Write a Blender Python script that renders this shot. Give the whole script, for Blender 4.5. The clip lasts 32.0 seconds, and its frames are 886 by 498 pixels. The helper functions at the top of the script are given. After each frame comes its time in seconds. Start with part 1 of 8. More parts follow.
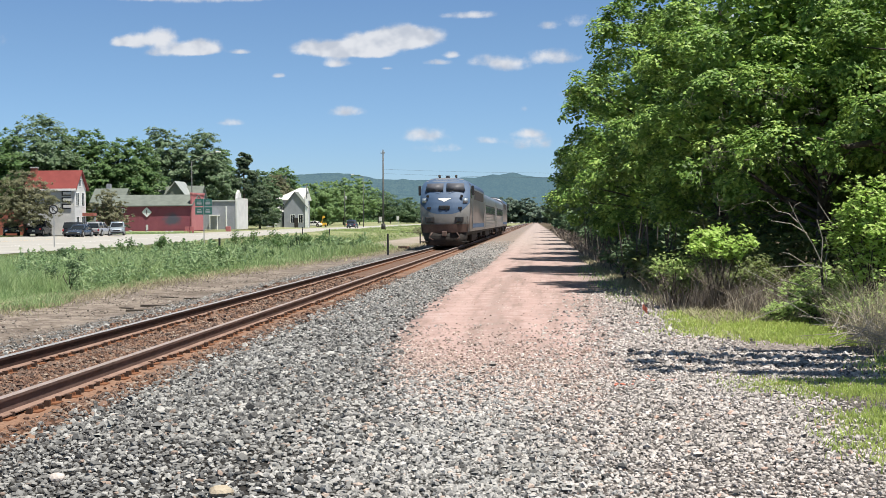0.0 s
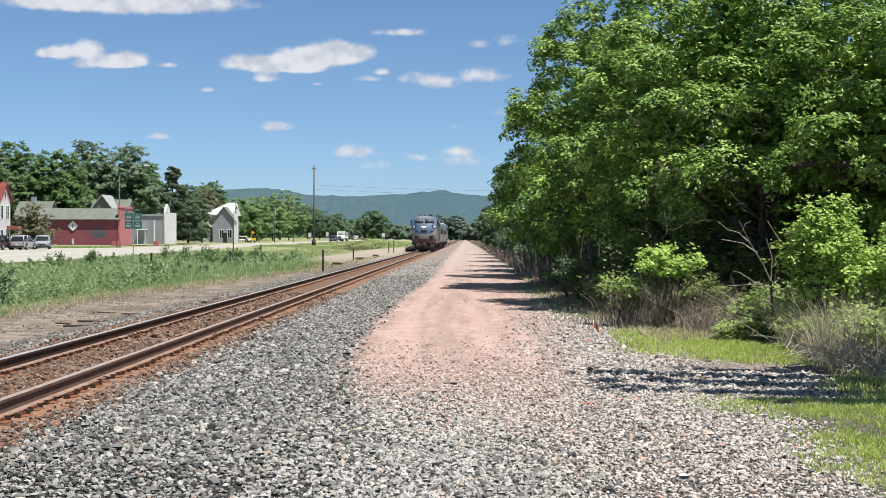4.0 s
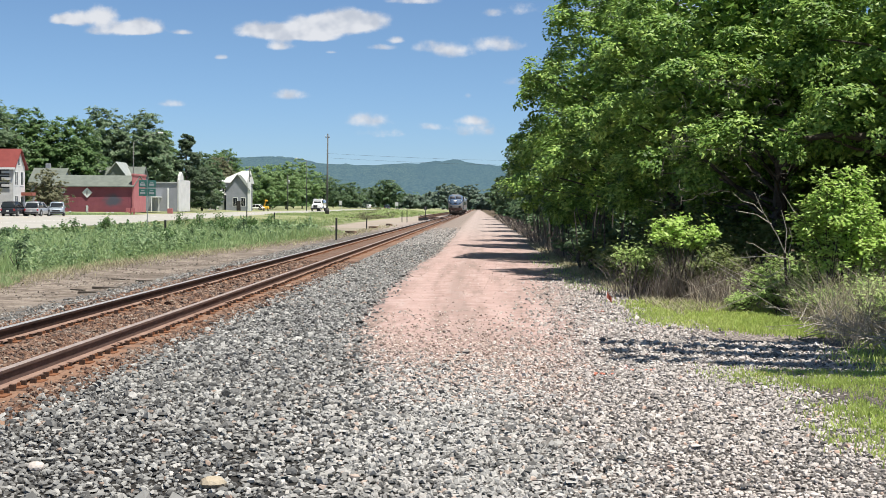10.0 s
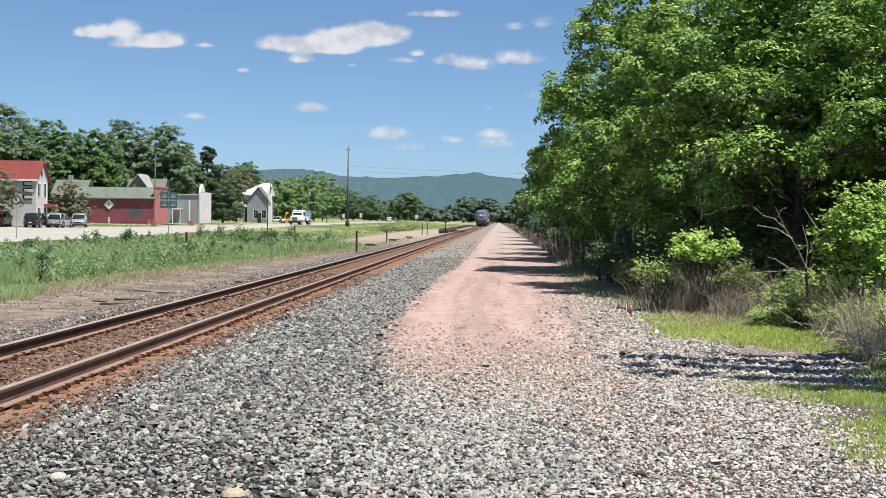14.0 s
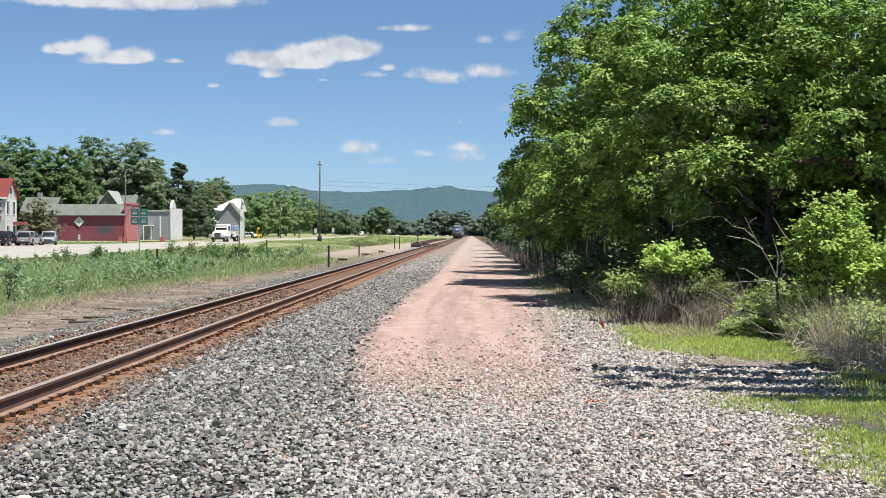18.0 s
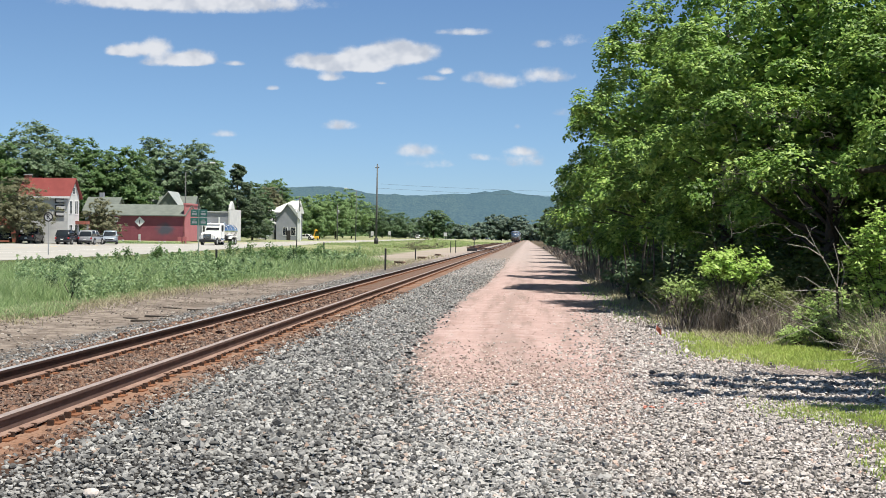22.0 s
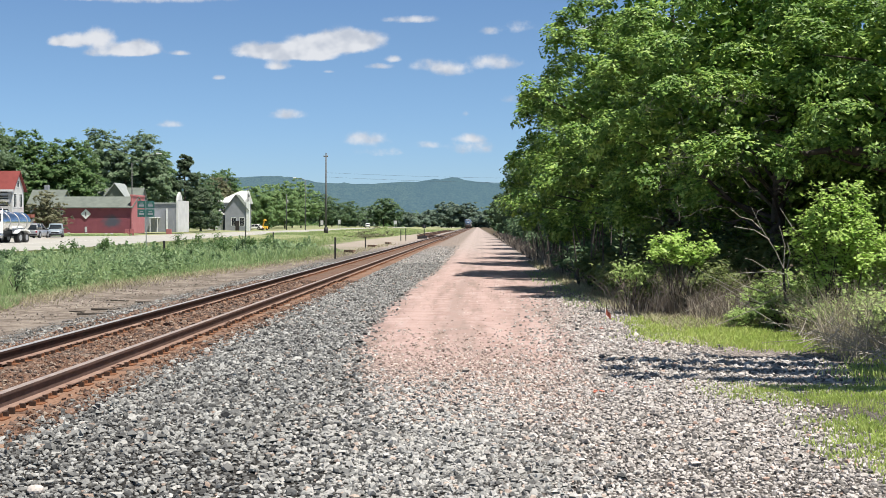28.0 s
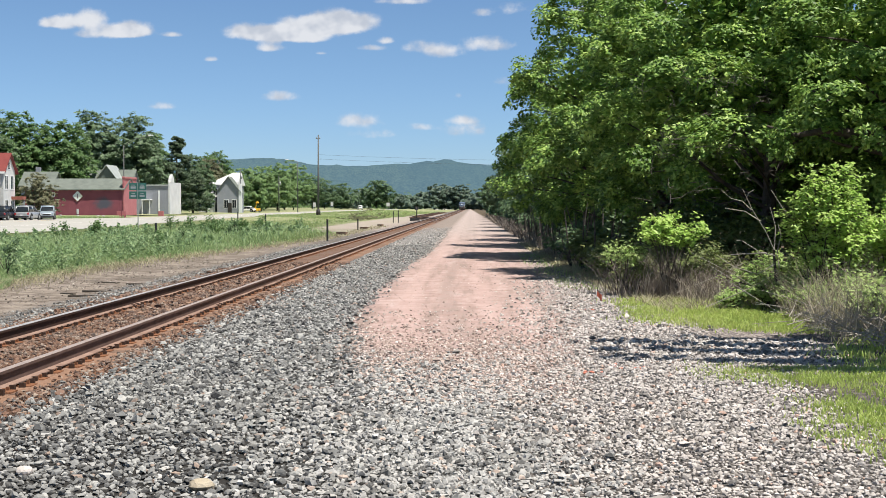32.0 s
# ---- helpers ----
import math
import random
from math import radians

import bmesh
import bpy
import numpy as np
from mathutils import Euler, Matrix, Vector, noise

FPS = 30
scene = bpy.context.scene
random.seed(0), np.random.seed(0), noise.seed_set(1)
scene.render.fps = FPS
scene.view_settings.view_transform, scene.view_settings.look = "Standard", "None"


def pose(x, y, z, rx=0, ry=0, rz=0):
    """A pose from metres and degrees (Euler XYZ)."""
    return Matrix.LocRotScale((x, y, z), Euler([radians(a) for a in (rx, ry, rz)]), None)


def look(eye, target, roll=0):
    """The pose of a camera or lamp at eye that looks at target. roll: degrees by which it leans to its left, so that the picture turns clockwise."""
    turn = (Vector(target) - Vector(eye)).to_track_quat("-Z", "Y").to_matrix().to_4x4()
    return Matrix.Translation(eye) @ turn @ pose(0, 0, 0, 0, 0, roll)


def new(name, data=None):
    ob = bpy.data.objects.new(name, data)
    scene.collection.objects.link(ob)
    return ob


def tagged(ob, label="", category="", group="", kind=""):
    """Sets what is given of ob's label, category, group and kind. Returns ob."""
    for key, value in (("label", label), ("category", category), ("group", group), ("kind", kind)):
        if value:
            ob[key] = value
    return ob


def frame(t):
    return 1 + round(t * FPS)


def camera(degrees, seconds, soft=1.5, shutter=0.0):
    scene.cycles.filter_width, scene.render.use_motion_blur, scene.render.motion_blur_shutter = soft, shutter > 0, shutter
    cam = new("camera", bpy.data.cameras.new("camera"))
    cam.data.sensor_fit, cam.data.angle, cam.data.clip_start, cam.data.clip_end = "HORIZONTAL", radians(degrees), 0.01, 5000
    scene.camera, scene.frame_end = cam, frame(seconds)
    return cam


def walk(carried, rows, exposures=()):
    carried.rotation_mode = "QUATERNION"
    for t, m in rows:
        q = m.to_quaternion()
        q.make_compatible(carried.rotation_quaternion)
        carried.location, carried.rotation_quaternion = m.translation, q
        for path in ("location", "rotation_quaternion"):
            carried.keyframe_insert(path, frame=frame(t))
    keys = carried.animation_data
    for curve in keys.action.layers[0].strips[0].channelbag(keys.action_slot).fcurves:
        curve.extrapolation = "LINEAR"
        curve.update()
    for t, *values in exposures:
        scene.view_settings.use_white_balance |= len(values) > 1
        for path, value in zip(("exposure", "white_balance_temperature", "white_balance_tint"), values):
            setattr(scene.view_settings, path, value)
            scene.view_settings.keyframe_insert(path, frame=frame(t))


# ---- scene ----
cam = camera(39.0, 32.0, soft=0.7)
PATH = [
    (0.0, pose(0.402, -0.238, 1.757, 88.715, 0.410, 4.364)),
    (0.5, pose(0.279, -0.174, 1.760, 89.120, 0.048, 3.482)),
    (1.0, pose(0.168, -0.123, 1.764, 89.240, -0.521, 2.934)),
    (1.5, pose(0.076, -0.067, 1.765, 89.122, -0.151, 2.220)),
    (2.0, pose(0.042, -0.062, 1.764, 89.634, 0.349, 2.368)),
    (2.5, pose(0.049, -0.051, 1.756, 89.702, -0.085, 2.485)),
    (3.0, pose(0.026, -0.044, 1.759, 89.354, -0.138, 2.201)),
    (3.5, pose(-0.000, 0.000, 1.743, 89.489, 0.091, 1.440)),
    (5.5, pose(0.002, 0.029, 1.743, 88.981, -0.430, 0.657)),
    (6.0, pose(-0.002, 0.016, 1.747, 88.608, -0.342, 0.715)),
    (6.5, pose(-0.001, 0.000, 1.750, 88.489, -0.304, 1.106)),
    (7.0, pose(-0.008, -0.009, 1.752, 88.747, -0.491, 1.630)),
    (7.5, pose(-0.004, -0.003, 1.741, 88.788, -0.514, 1.769)),
    (8.0, pose(-0.005, -0.010, 1.749, 88.641, -0.556, 1.684)),
    (8.5, pose(0.002, -0.008, 1.742, 88.553, -0.659, 1.536)),
    (9.0, pose(-0.004, -0.004, 1.748, 88.450, -0.463, 1.810)),
    (9.5, pose(-0.009, 0.008, 1.747, 88.378, -0.397, 1.852)),
    (10.0, pose(-0.009, 0.013, 1.741, 88.077, -0.512, 1.711)),
    (10.5, pose(-0.010, 0.000, 1.750, 87.996, -0.541, 1.671)),
    (11.0, pose(-0.006, -0.006, 1.750, 88.206, -0.676, 1.670)),
    (11.5, pose(-0.002, -0.010, 1.748, 88.181, -0.674, 1.765)),
    (12.0, pose(-0.007, -0.006, 1.748, 88.331, -0.816, 1.808)),
    (12.5, pose(-0.005, -0.004, 1.747, 88.554, -1.004, 1.762)),
    (13.0, pose(0.001, -0.022, 1.751, 88.676, -0.866, 1.528)),
    (13.5, pose(0.004, -0.046, 1.752, 88.801, -0.878, 1.606)),
    (14.0, pose(-0.009, -0.021, 1.750, 88.654, -0.702, 2.633)),
    (14.5, pose(-0.014, -0.041, 1.753, 88.299, -0.777, 3.070)),
    (16.5, pose(-0.027, -0.096, 1.742, 88.940, 0.016, 3.054)),
    (17.0, pose(-0.013, -0.061, 1.751, 89.247, 0.001, 2.637)),
    (17.5, pose(-0.003, -0.008, 1.744, 89.349, -0.138, 1.899)),
    (18.0, pose(0.012, 0.039, 1.755, 89.285, -0.103, 1.373)),
    (18.5, pose(0.021, 0.044, 1.758, 89.134, -0.071, 1.305)),
    (19.0, pose(0.026, 0.046, 1.757, 88.766, -0.108, 1.414)),
    (19.5, pose(0.016, 0.035, 1.753, 88.723, -0.274, 1.536)),
    (20.0, pose(0.010, 0.014, 1.755, 89.054, -0.302, 1.736)),
    (20.5, pose(0.005, -0.019, 1.764, 89.249, -0.092, 2.018)),
    (21.0, pose(0.003, -0.012, 1.755, 89.091, -0.244, 2.820)),
    (21.5, pose(-0.004, -0.039, 1.757, 88.958, -0.719, 3.402)),
    (22.0, pose(-0.019, -0.062, 1.758, 89.443, -0.814, 3.939)),
    (22.5, pose(-0.011, -0.067, 1.756, 89.659, -0.728, 3.874)),
    (23.0, pose(-0.007, -0.042, 1.756, 89.637, -0.594, 3.250)),
    (23.5, pose(-0.003, -0.007, 1.750, 89.542, -0.509, 2.823)),
    (24.0, pose(-0.003, -0.001, 1.745, 89.306, -0.478, 2.669)),
    (24.5, pose(0.000, 0.011, 1.744, 88.894, -0.452, 2.168)),
    (25.0, pose(0.006, 0.029, 1.748, 88.473, -0.539, 1.508)),
    (25.5, pose(0.009, 0.041, 1.742, 88.172, -0.581, 1.161)),
    (27.5, pose(0.003, 0.016, 1.746, 88.826, -0.000, 1.934)),
    (28.0, pose(-0.000, 0.000, 1.750, 88.901, 0.015, 1.655)),
    (28.5, pose(0.004, 0.005, 1.746, 88.858, 0.220, 1.686)),
    (29.0, pose(0.010, 0.014, 1.744, 88.849, 0.309, 1.870)),
    (29.5, pose(0.006, 0.026, 1.744, 88.790, 0.198, 1.931)),
    (30.0, pose(0.009, 0.013, 1.743, 88.594, 0.143, 1.804)),
    (30.5, pose(0.018, -0.006, 1.746, 88.311, 0.184, 1.730)),
    (31.0, pose(0.021, -0.003, 1.745, 88.309, 0.142, 1.434)),
    (31.5, pose(0.026, -0.002, 1.743, 88.487, 0.095, 0.910)),
    (32.0, pose(0.027, 0.004, 1.742, 88.080, 0.032, 1.322)),
]
walk(cam, PATH)

# ---- world, sun ----
SUN_DIR = Vector((math.cos(radians(66)) * math.cos(radians(-35)), math.cos(radians(66)) * math.sin(radians(-35)), math.sin(radians(66))))


def put(tree, socket, v):
    if isinstance(v, bpy.types.NodeSocket):
        tree.links.new(v, socket)
    else:
        socket.default_value = v


def mth(tree, op, a, b=0.0, c=0.0, clamp=False):
    n = tree.nodes.new("ShaderNodeMath")
    n.operation, n.use_clamp = op, clamp
    put(tree, n.inputs[0], a)
    put(tree, n.inputs[1], b)
    put(tree, n.inputs[2], c)
    return n.outputs[0]


def ramp01(tree, v, lo, hi):
    n = tree.nodes.new("ShaderNodeMapRange")
    n.interpolation_type = "SMOOTHSTEP"
    put(tree, n.inputs[0], v)
    n.inputs[1].default_value, n.inputs[2].default_value = lo, hi
    return n.outputs[0]


def mixc(tree, f, a, b):
    n = tree.nodes.new("ShaderNodeMix")
    n.data_type = "RGBA"
    put(tree, n.inputs[0], f)
    put(tree, n.inputs[6], a if isinstance(a, bpy.types.NodeSocket) else (*a, 1))
    put(tree, n.inputs[7], b if isinstance(b, bpy.types.NodeSocket) else (*b, 1))
    return n.outputs[2]


def table01(tree, v, points, lo, hi):
    """A value read off a table of (v, value); the values lie between lo and hi."""
    last = points[-1][0]
    r = tree.nodes.new("ShaderNodeValToRGB")
    put(tree, r.inputs[0], mth(tree, "DIVIDE", v, last))
    els = r.color_ramp.elements
    while len(els) < len(points):
        els.new(0.5)
    for e, (p, q) in zip(els, points):
        g = (q - lo) / (hi - lo)
        e.position, e.color = p / last, (g, g, g, 1)
    sep = tree.nodes.new("ShaderNodeSeparateColor")
    tree.links.new(r.outputs[0], sep.inputs[0])
    return mth(tree, "ADD", mth(tree, "MULTIPLY", sep.outputs[0], hi - lo), lo)


def noise_tex(tree, vec, scale, detail=5.0, rough=0.55):
    n = tree.nodes.new("ShaderNodeTexNoise")
    if vec is not None:
        tree.links.new(vec, n.inputs["Vector"])
    n.inputs["Scale"].default_value, n.inputs["Detail"].default_value, n.inputs["Roughness"].default_value = scale, detail, rough
    return n.outputs["Fac"]


def make_world():
    w = bpy.data.worlds.new("sky")
    scene.world = w
    w.use_nodes = True
    t = w.node_tree
    t.nodes.clear()
    sky = t.nodes.new("ShaderNodeTexSky")
    sky.sky_type, sky.sun_disc = "NISHITA", False
    sky.sun_elevation, sky.sun_rotation = radians(66), radians(125)
    sky.air_density, sky.dust_density, sky.ozone_density = 1.0, 0.05, 4.0
    co = t.nodes.new("ShaderNodeTexCoord")
    sep = t.nodes.new("ShaderNodeSeparateXYZ")
    t.links.new(co.outputs["Generated"], sep.inputs[0])
    x, y, z = sep.outputs
    yy = mth(t, "MAXIMUM", y, 0.05)
    u, v = mth(t, "DIVIDE", x, yy), mth(t, "DIVIDE", z, yy)
    # fair-weather clouds: bearing, height over the horizon, half width, half height, density
    west = [(-0.3379, 0.1471, 0.0099, 0.0060, 0.80), (-0.3256, 0.1472, 0.0117, 0.0084, 1.00), (-0.3050, 0.1495, 0.0145, 0.0114, 1.10), (-0.2716, 0.1411, 0.0217, 0.0084, 1.00), (-0.2890, 0.1388, 0.0271, 0.0070, 1.00), (-0.2411, 0.1377, 0.0099, 0.0035, 0.80)]
    middle = [(-0.1788, 0.1389, 0.0190, 0.0099, 1.00), (-0.1593, 0.1363, 0.0181, 0.0089, 1.00), (-0.1606, 0.1268, 0.0126, 0.0055, 0.85), (-0.1353, 0.1427, 0.0217, 0.0109, 1.10), (-0.1141, 0.1450, 0.0217, 0.0134, 1.15), (-0.0960, 0.1455, 0.0226, 0.0124, 1.10), (-0.1321, 0.1346, 0.0226, 0.0060, 0.90), (-0.2092, 0.1180, 0.0063, 0.0030, 0.60), (-0.1199, 0.1225, 0.0054, 0.0020, 0.50)]
    east = [(-0.0693, 0.1322, 0.0063, 0.0035, 0.75), (-0.0801, 0.1263, 0.0108, 0.0030, 0.65), (-0.0351, 0.1266, 0.0172, 0.0065, 0.75), (-0.0193, 0.1217, 0.0163, 0.0050, 0.75), (0.0148, 0.1286, 0.0208, 0.0070, 0.85), (-0.0552, 0.1636, 0.0181, 0.0040, 0.90), (0.0092, 0.1536, 0.0081, 0.0040, 0.60), (0.0338, 0.1568, 0.0136, 0.0070, 0.70), (0.0254, 0.0992, 0.0090, 0.0045, 0.60)]
    low = [(-0.0883, 0.0679, 0.0154, 0.0065, 0.80), (-0.0778, 0.0576, 0.0181, 0.0045, 0.55), (-0.0417, 0.0633, 0.0099, 0.0035, 0.60), (-0.0061, 0.0617, 0.0154, 0.0079, 0.75), (-0.0080, 0.0689, 0.0099, 0.0040, 0.65), (-0.0109, 0.0886, 0.0041, 0.0035, 0.40), (-0.0627, 0.0861, 0.0036, 0.0025, 0.35), (-0.2478, 0.0808, 0.0090, 0.0035, 0.70)]
    east = [(a, b, c * 1.25, e * 1.2, k * 0.8) for a, b, c, e, k in east]
    low = [(a, b, c * 1.35, e * 1.3, k * 0.74) for a, b, c, e, k in low]
    rest = [(-0.25, 0.186, 0.085, 0.013, 1.0), (-0.33, 0.19, 0.06, 0.014, 1.0), (-0.155, 0.088, 0.019, 0.006, 0.5), (0.13, 0.15, 0.06, 0.02, 0.9), (0.42, 0.13, 0.08, 0.02, 1.0), (-0.52, 0.15, 0.08, 0.02, 1.0), (0.3, 0.3, 0.1, 0.03, 1.0), (-0.2, 0.36, 0.12, 0.035, 1.0), (-0.6, 0.33, 0.12, 0.03, 1.0)]
    uv = t.nodes.new("ShaderNodeCombineXYZ")
    put(t, uv.inputs[0], u)
    put(t, uv.inputs[1], mth(t, "MULTIPLY", v, 1.15))
    n1 = noise_tex(t, uv.outputs[0], 42, 8, 0.6)
    n2 = noise_tex(t, uv.outputs[0], 120, 4, 0.6)
    # the same billows a little towards the light: their slope shades them
    lifted = t.nodes.new("ShaderNodeVectorMath")
    lifted.operation = "ADD"
    t.links.new(uv.outputs[0], lifted.inputs[0])
    lifted.inputs[1].default_value = (0.003, 0.008, 0.0)
    slope = mth(t, "SUBTRACT", noise_tex(t, uv.outputs[0], 34, 3, 0.5), noise_tex(t, lifted.outputs[0], 34, 3, 0.5))
    field = None
    for cu, cv, a, b, k in west + middle + east + low + rest:
        du = mth(t, "DIVIDE", mth(t, "SUBTRACT", u, cu), a)
        dv = mth(t, "DIVIDE", mth(t, "SUBTRACT", v, cv), b)
        # flat base: the lower half falls off faster
        dv = mth(t, "MAXIMUM", mth(t, "MULTIPLY", dv, -1.7), dv)
        r2 = mth(t, "ADD", mth(t, "MULTIPLY", du, du), mth(t, "MULTIPLY", dv, dv))
        f = mth(t, "SUBTRACT", 1.0, mth(t, "MULTIPLY", r2, 0.5), clamp=True)
        f = mth(t, "MULTIPLY", mth(t, "MULTIPLY", f, f), k)
        field = f if field is None else mth(t, "ADD", field, f)
    field = mth(t, "MINIMUM", field, 1.3)
    edge = mth(t, "ADD", field, mth(t, "MULTIPLY", mth(t, "SUBTRACT", n1, 0.5), 1.5))
    edge = mth(t, "ADD", edge, mth(t, "MULTIPLY", mth(t, "SUBTRACT", n2, 0.5), 0.35))
    mask = mth(t, "MULTIPLY", ramp01(t, edge, 0.12, 0.85), ramp01(t, field, 0.02, 0.3))
    mask = mth(t, "MULTIPLY", mask, ramp01(t, y, 0.08, 0.2))
    # scattered clouds overhead and behind
    far = noise_tex(t, co.outputs["Generated"], 3.2, 7, 0.6)
    behind = mth(t, "MULTIPLY", ramp01(t, far, 0.64, 0.73), mth(t, "SUBTRACT", 1.0, ramp01(t, y, 0.0, 0.5)))
    behind = mth(t, "MULTIPLY", behind, ramp01(t, z, 0.02, 0.2))
    mask = mth(t, "MAXIMUM", mask, behind)
    body = ramp01(t, mth(t, "ADD", mth(t, "MULTIPLY", slope, 3.0), mth(t, "MULTIPLY", edge, 0.2)), -0.35, 0.45)
    white = mixc(t, body, (6.5, 6.9, 7.7), (9.3, 9.4, 9.7))
    tint = t.nodes.new("ShaderNodeMix")
    tint.data_type, tint.blend_type = "RGBA", "MULTIPLY"
    tint.inputs[0].default_value = 1.0
    t.links.new(sky.outputs[0], tint.inputs[6])
    high = mixc(t, ramp01(t, z, 0.2, 0.7), (0.86, 1.0, 1.2), (1.0, 0.84, 0.6))
    t.links.new(mixc(t, ramp01(t, z, 0.0, 0.16), (0.74, 0.98, 1.42), high), tint.inputs[7])
    colour = mixc(t, mth(t, "MULTIPLY", mask, 0.9), tint.outputs[2], white)
    bg = t.nodes.new("ShaderNodeBackground")
    t.links.new(colour, bg.inputs[0])
    bg.inputs[1].default_value = 0.06
    out = t.nodes.new("ShaderNodeOutputWorld")
    t.links.new(bg.outputs[0], out.inputs[0])


make_world()
sun = new("sun", bpy.data.lights.new("sun", "SUN"))
sun.data.energy, sun.data.angle, sun.data.color = 5.0, radians(0.53), (1.0, 0.95, 0.87)
sun.matrix_world = look(SUN_DIR * 60, (0, 0, 0))
scene.view_settings.exposure = 0.55

# ---- materials ----
def base_mat(name):
    m = bpy.data.materials.new(name)
    m.use_nodes = True
    t = m.node_tree
    t.nodes.clear()
    out = t.nodes.new("ShaderNodeOutputMaterial")
    p = t.nodes.new("ShaderNodeBsdfPrincipled")
    t.links.new(p.outputs[0], out.inputs[0])
    return m, t, p, out


def coords(t, space="Object"):
    if space == "World":
        return t.nodes.new("ShaderNodeNewGeometry").outputs["Position"]
    return t.nodes.new("ShaderNodeTexCoord").outputs["Object"]


def add_bump(t, p, height, strength, dist):
    b = t.nodes.new("ShaderNodeBump")
    b.inputs["Strength"].default_value, b.inputs["Distance"].default_value = strength, dist
    t.links.new(height, b.inputs["Height"])
    t.links.new(b.outputs[0], p.inputs["Normal"])


def surf(name, c1, c2, scale=3.0, rough=0.7, metal=0.0, bump=0.25, fine=40.0, dist=0.01, spec=0.5, rand=None, island=False, space="Object", fleck=None):
    """A worn surface: two tones at two scales, grain in the relief, uneven gloss. rand: a third tone, mixed by piece."""
    m, t, p, _ = base_mat(name)
    v = coords(t, space)
    big, small = noise_tex(t, v, scale, 6, 0.6), noise_tex(t, v, fine, 4, 0.6)
    f = ramp01(t, mth(t, "ADD", mth(t, "MULTIPLY", big, 0.65), mth(t, "MULTIPLY", small, 0.35)), 0.32, 0.68)
    col = mixc(t, f, c1, c2)
    if fleck:
        col = mixc(t, ramp01(t, small, 0.62, 0.72), col, fleck)
    if rand:
        src = t.nodes.new("ShaderNodeNewGeometry").outputs["Random Per Island"] if island else t.nodes.new("ShaderNodeObjectInfo").outputs["Random"]
        col = mixc(t, src, col, rand)
    t.links.new(col, p.inputs["Base Color"])
    r = mth(t, "ADD", mth(t, "MULTIPLY", small, 0.22), rough - 0.11, clamp=True)
    t.links.new(r, p.inputs["Roughness"])
    p.inputs["Metallic"].default_value = metal
    p.inputs["Specular IOR Level"].default_value = spec
    if bump:
        add_bump(t, p, small, bump, dist)
    return m


def leaf_mat(name, dark, mid, light, trans=0.35, rough=0.5):
    m, t, p, out = base_mat(name)
    rnd = t.nodes.new("ShaderNodeNewGeometry").outputs["Random Per Island"]
    # clump-sized tone patches mimic sunlit and shaded foliage in the colour
    patch = noise_tex(t, coords(t, "World"), 0.75, 3)
    f = mth(t, "ADD", mth(t, "MULTIPLY", rnd, 0.5), mth(t, "SUBTRACT", mth(t, "MULTIPLY", patch, 1.0), 0.2))
    col = mixc(t, ramp01(t, f, 0.45, 0.95), mixc(t, ramp01(t, f, 0.1, 0.5), dark, mid), light)
    t.links.new(col, p.inputs["Base Color"])
    p.inputs["Roughness"].default_value = rough
    p.inputs["Specular IOR Level"].default_value = 0.35
    tr = t.nodes.new("ShaderNodeBsdfTranslucent")
    t.links.new(mixc(t, 0.3, col, light), tr.inputs[0])
    mx = t.nodes.new("ShaderNodeMixShader")
    mx.inputs[0].default_value = trans
    t.links.new(p.outputs[0], mx.inputs[1])
    t.links.new(tr.outputs[0], mx.inputs[2])
    t.links.new(mx.outputs[0], out.inputs[0])
    return m


def stone_mat(name, tones, rough=0.85):
    """Loose stones: a tone for each stone, and fine grain."""
    m, t, p, _ = base_mat(name)
    rnd = t.nodes.new("ShaderNodeNewGeometry").outputs["Random Per Island"]
    r = t.nodes.new("ShaderNodeValToRGB")
    t.links.new(rnd, r.inputs[0])
    r.color_ramp.interpolation = "CONSTANT"
    els = r.color_ramp.elements
    while len(els) < len(tones):
        els.new(0.5)
    for i, (pos, c) in enumerate(tones):
        els[i].position, els[i].color = pos, (*c, 1)
    g = noise_tex(t, coords(t, "World"), 60, 4)
    big = noise_tex(t, coords(t, "World"), 0.9, 4)
    col = mixc(t, mth(t, "MULTIPLY", ramp01(t, g, 0.45, 0.75), 0.3), r.outputs[0], (0.34, 0.33, 0.31))
    col = mixc(t, mth(t, "MULTIPLY", ramp01(t, big, 0.4, 0.7), 0.3), col, (0.2, 0.19, 0.175))
    t.links.new(col, p.inputs["Base Color"])
    p.inputs["Roughness"].default_value = rough
    add_bump(t, p, g, 0.4, 0.004)
    return m


def glass_mat(name, tint=(0.02, 0.025, 0.03)):
    m, t, p, _ = base_mat(name)
    p.inputs["Base Color"].default_value = (*tint, 1)
    p.inputs["Roughness"].default_value = 0.14
    p.inputs["Specular IOR Level"].default_value = 0.5
    return m


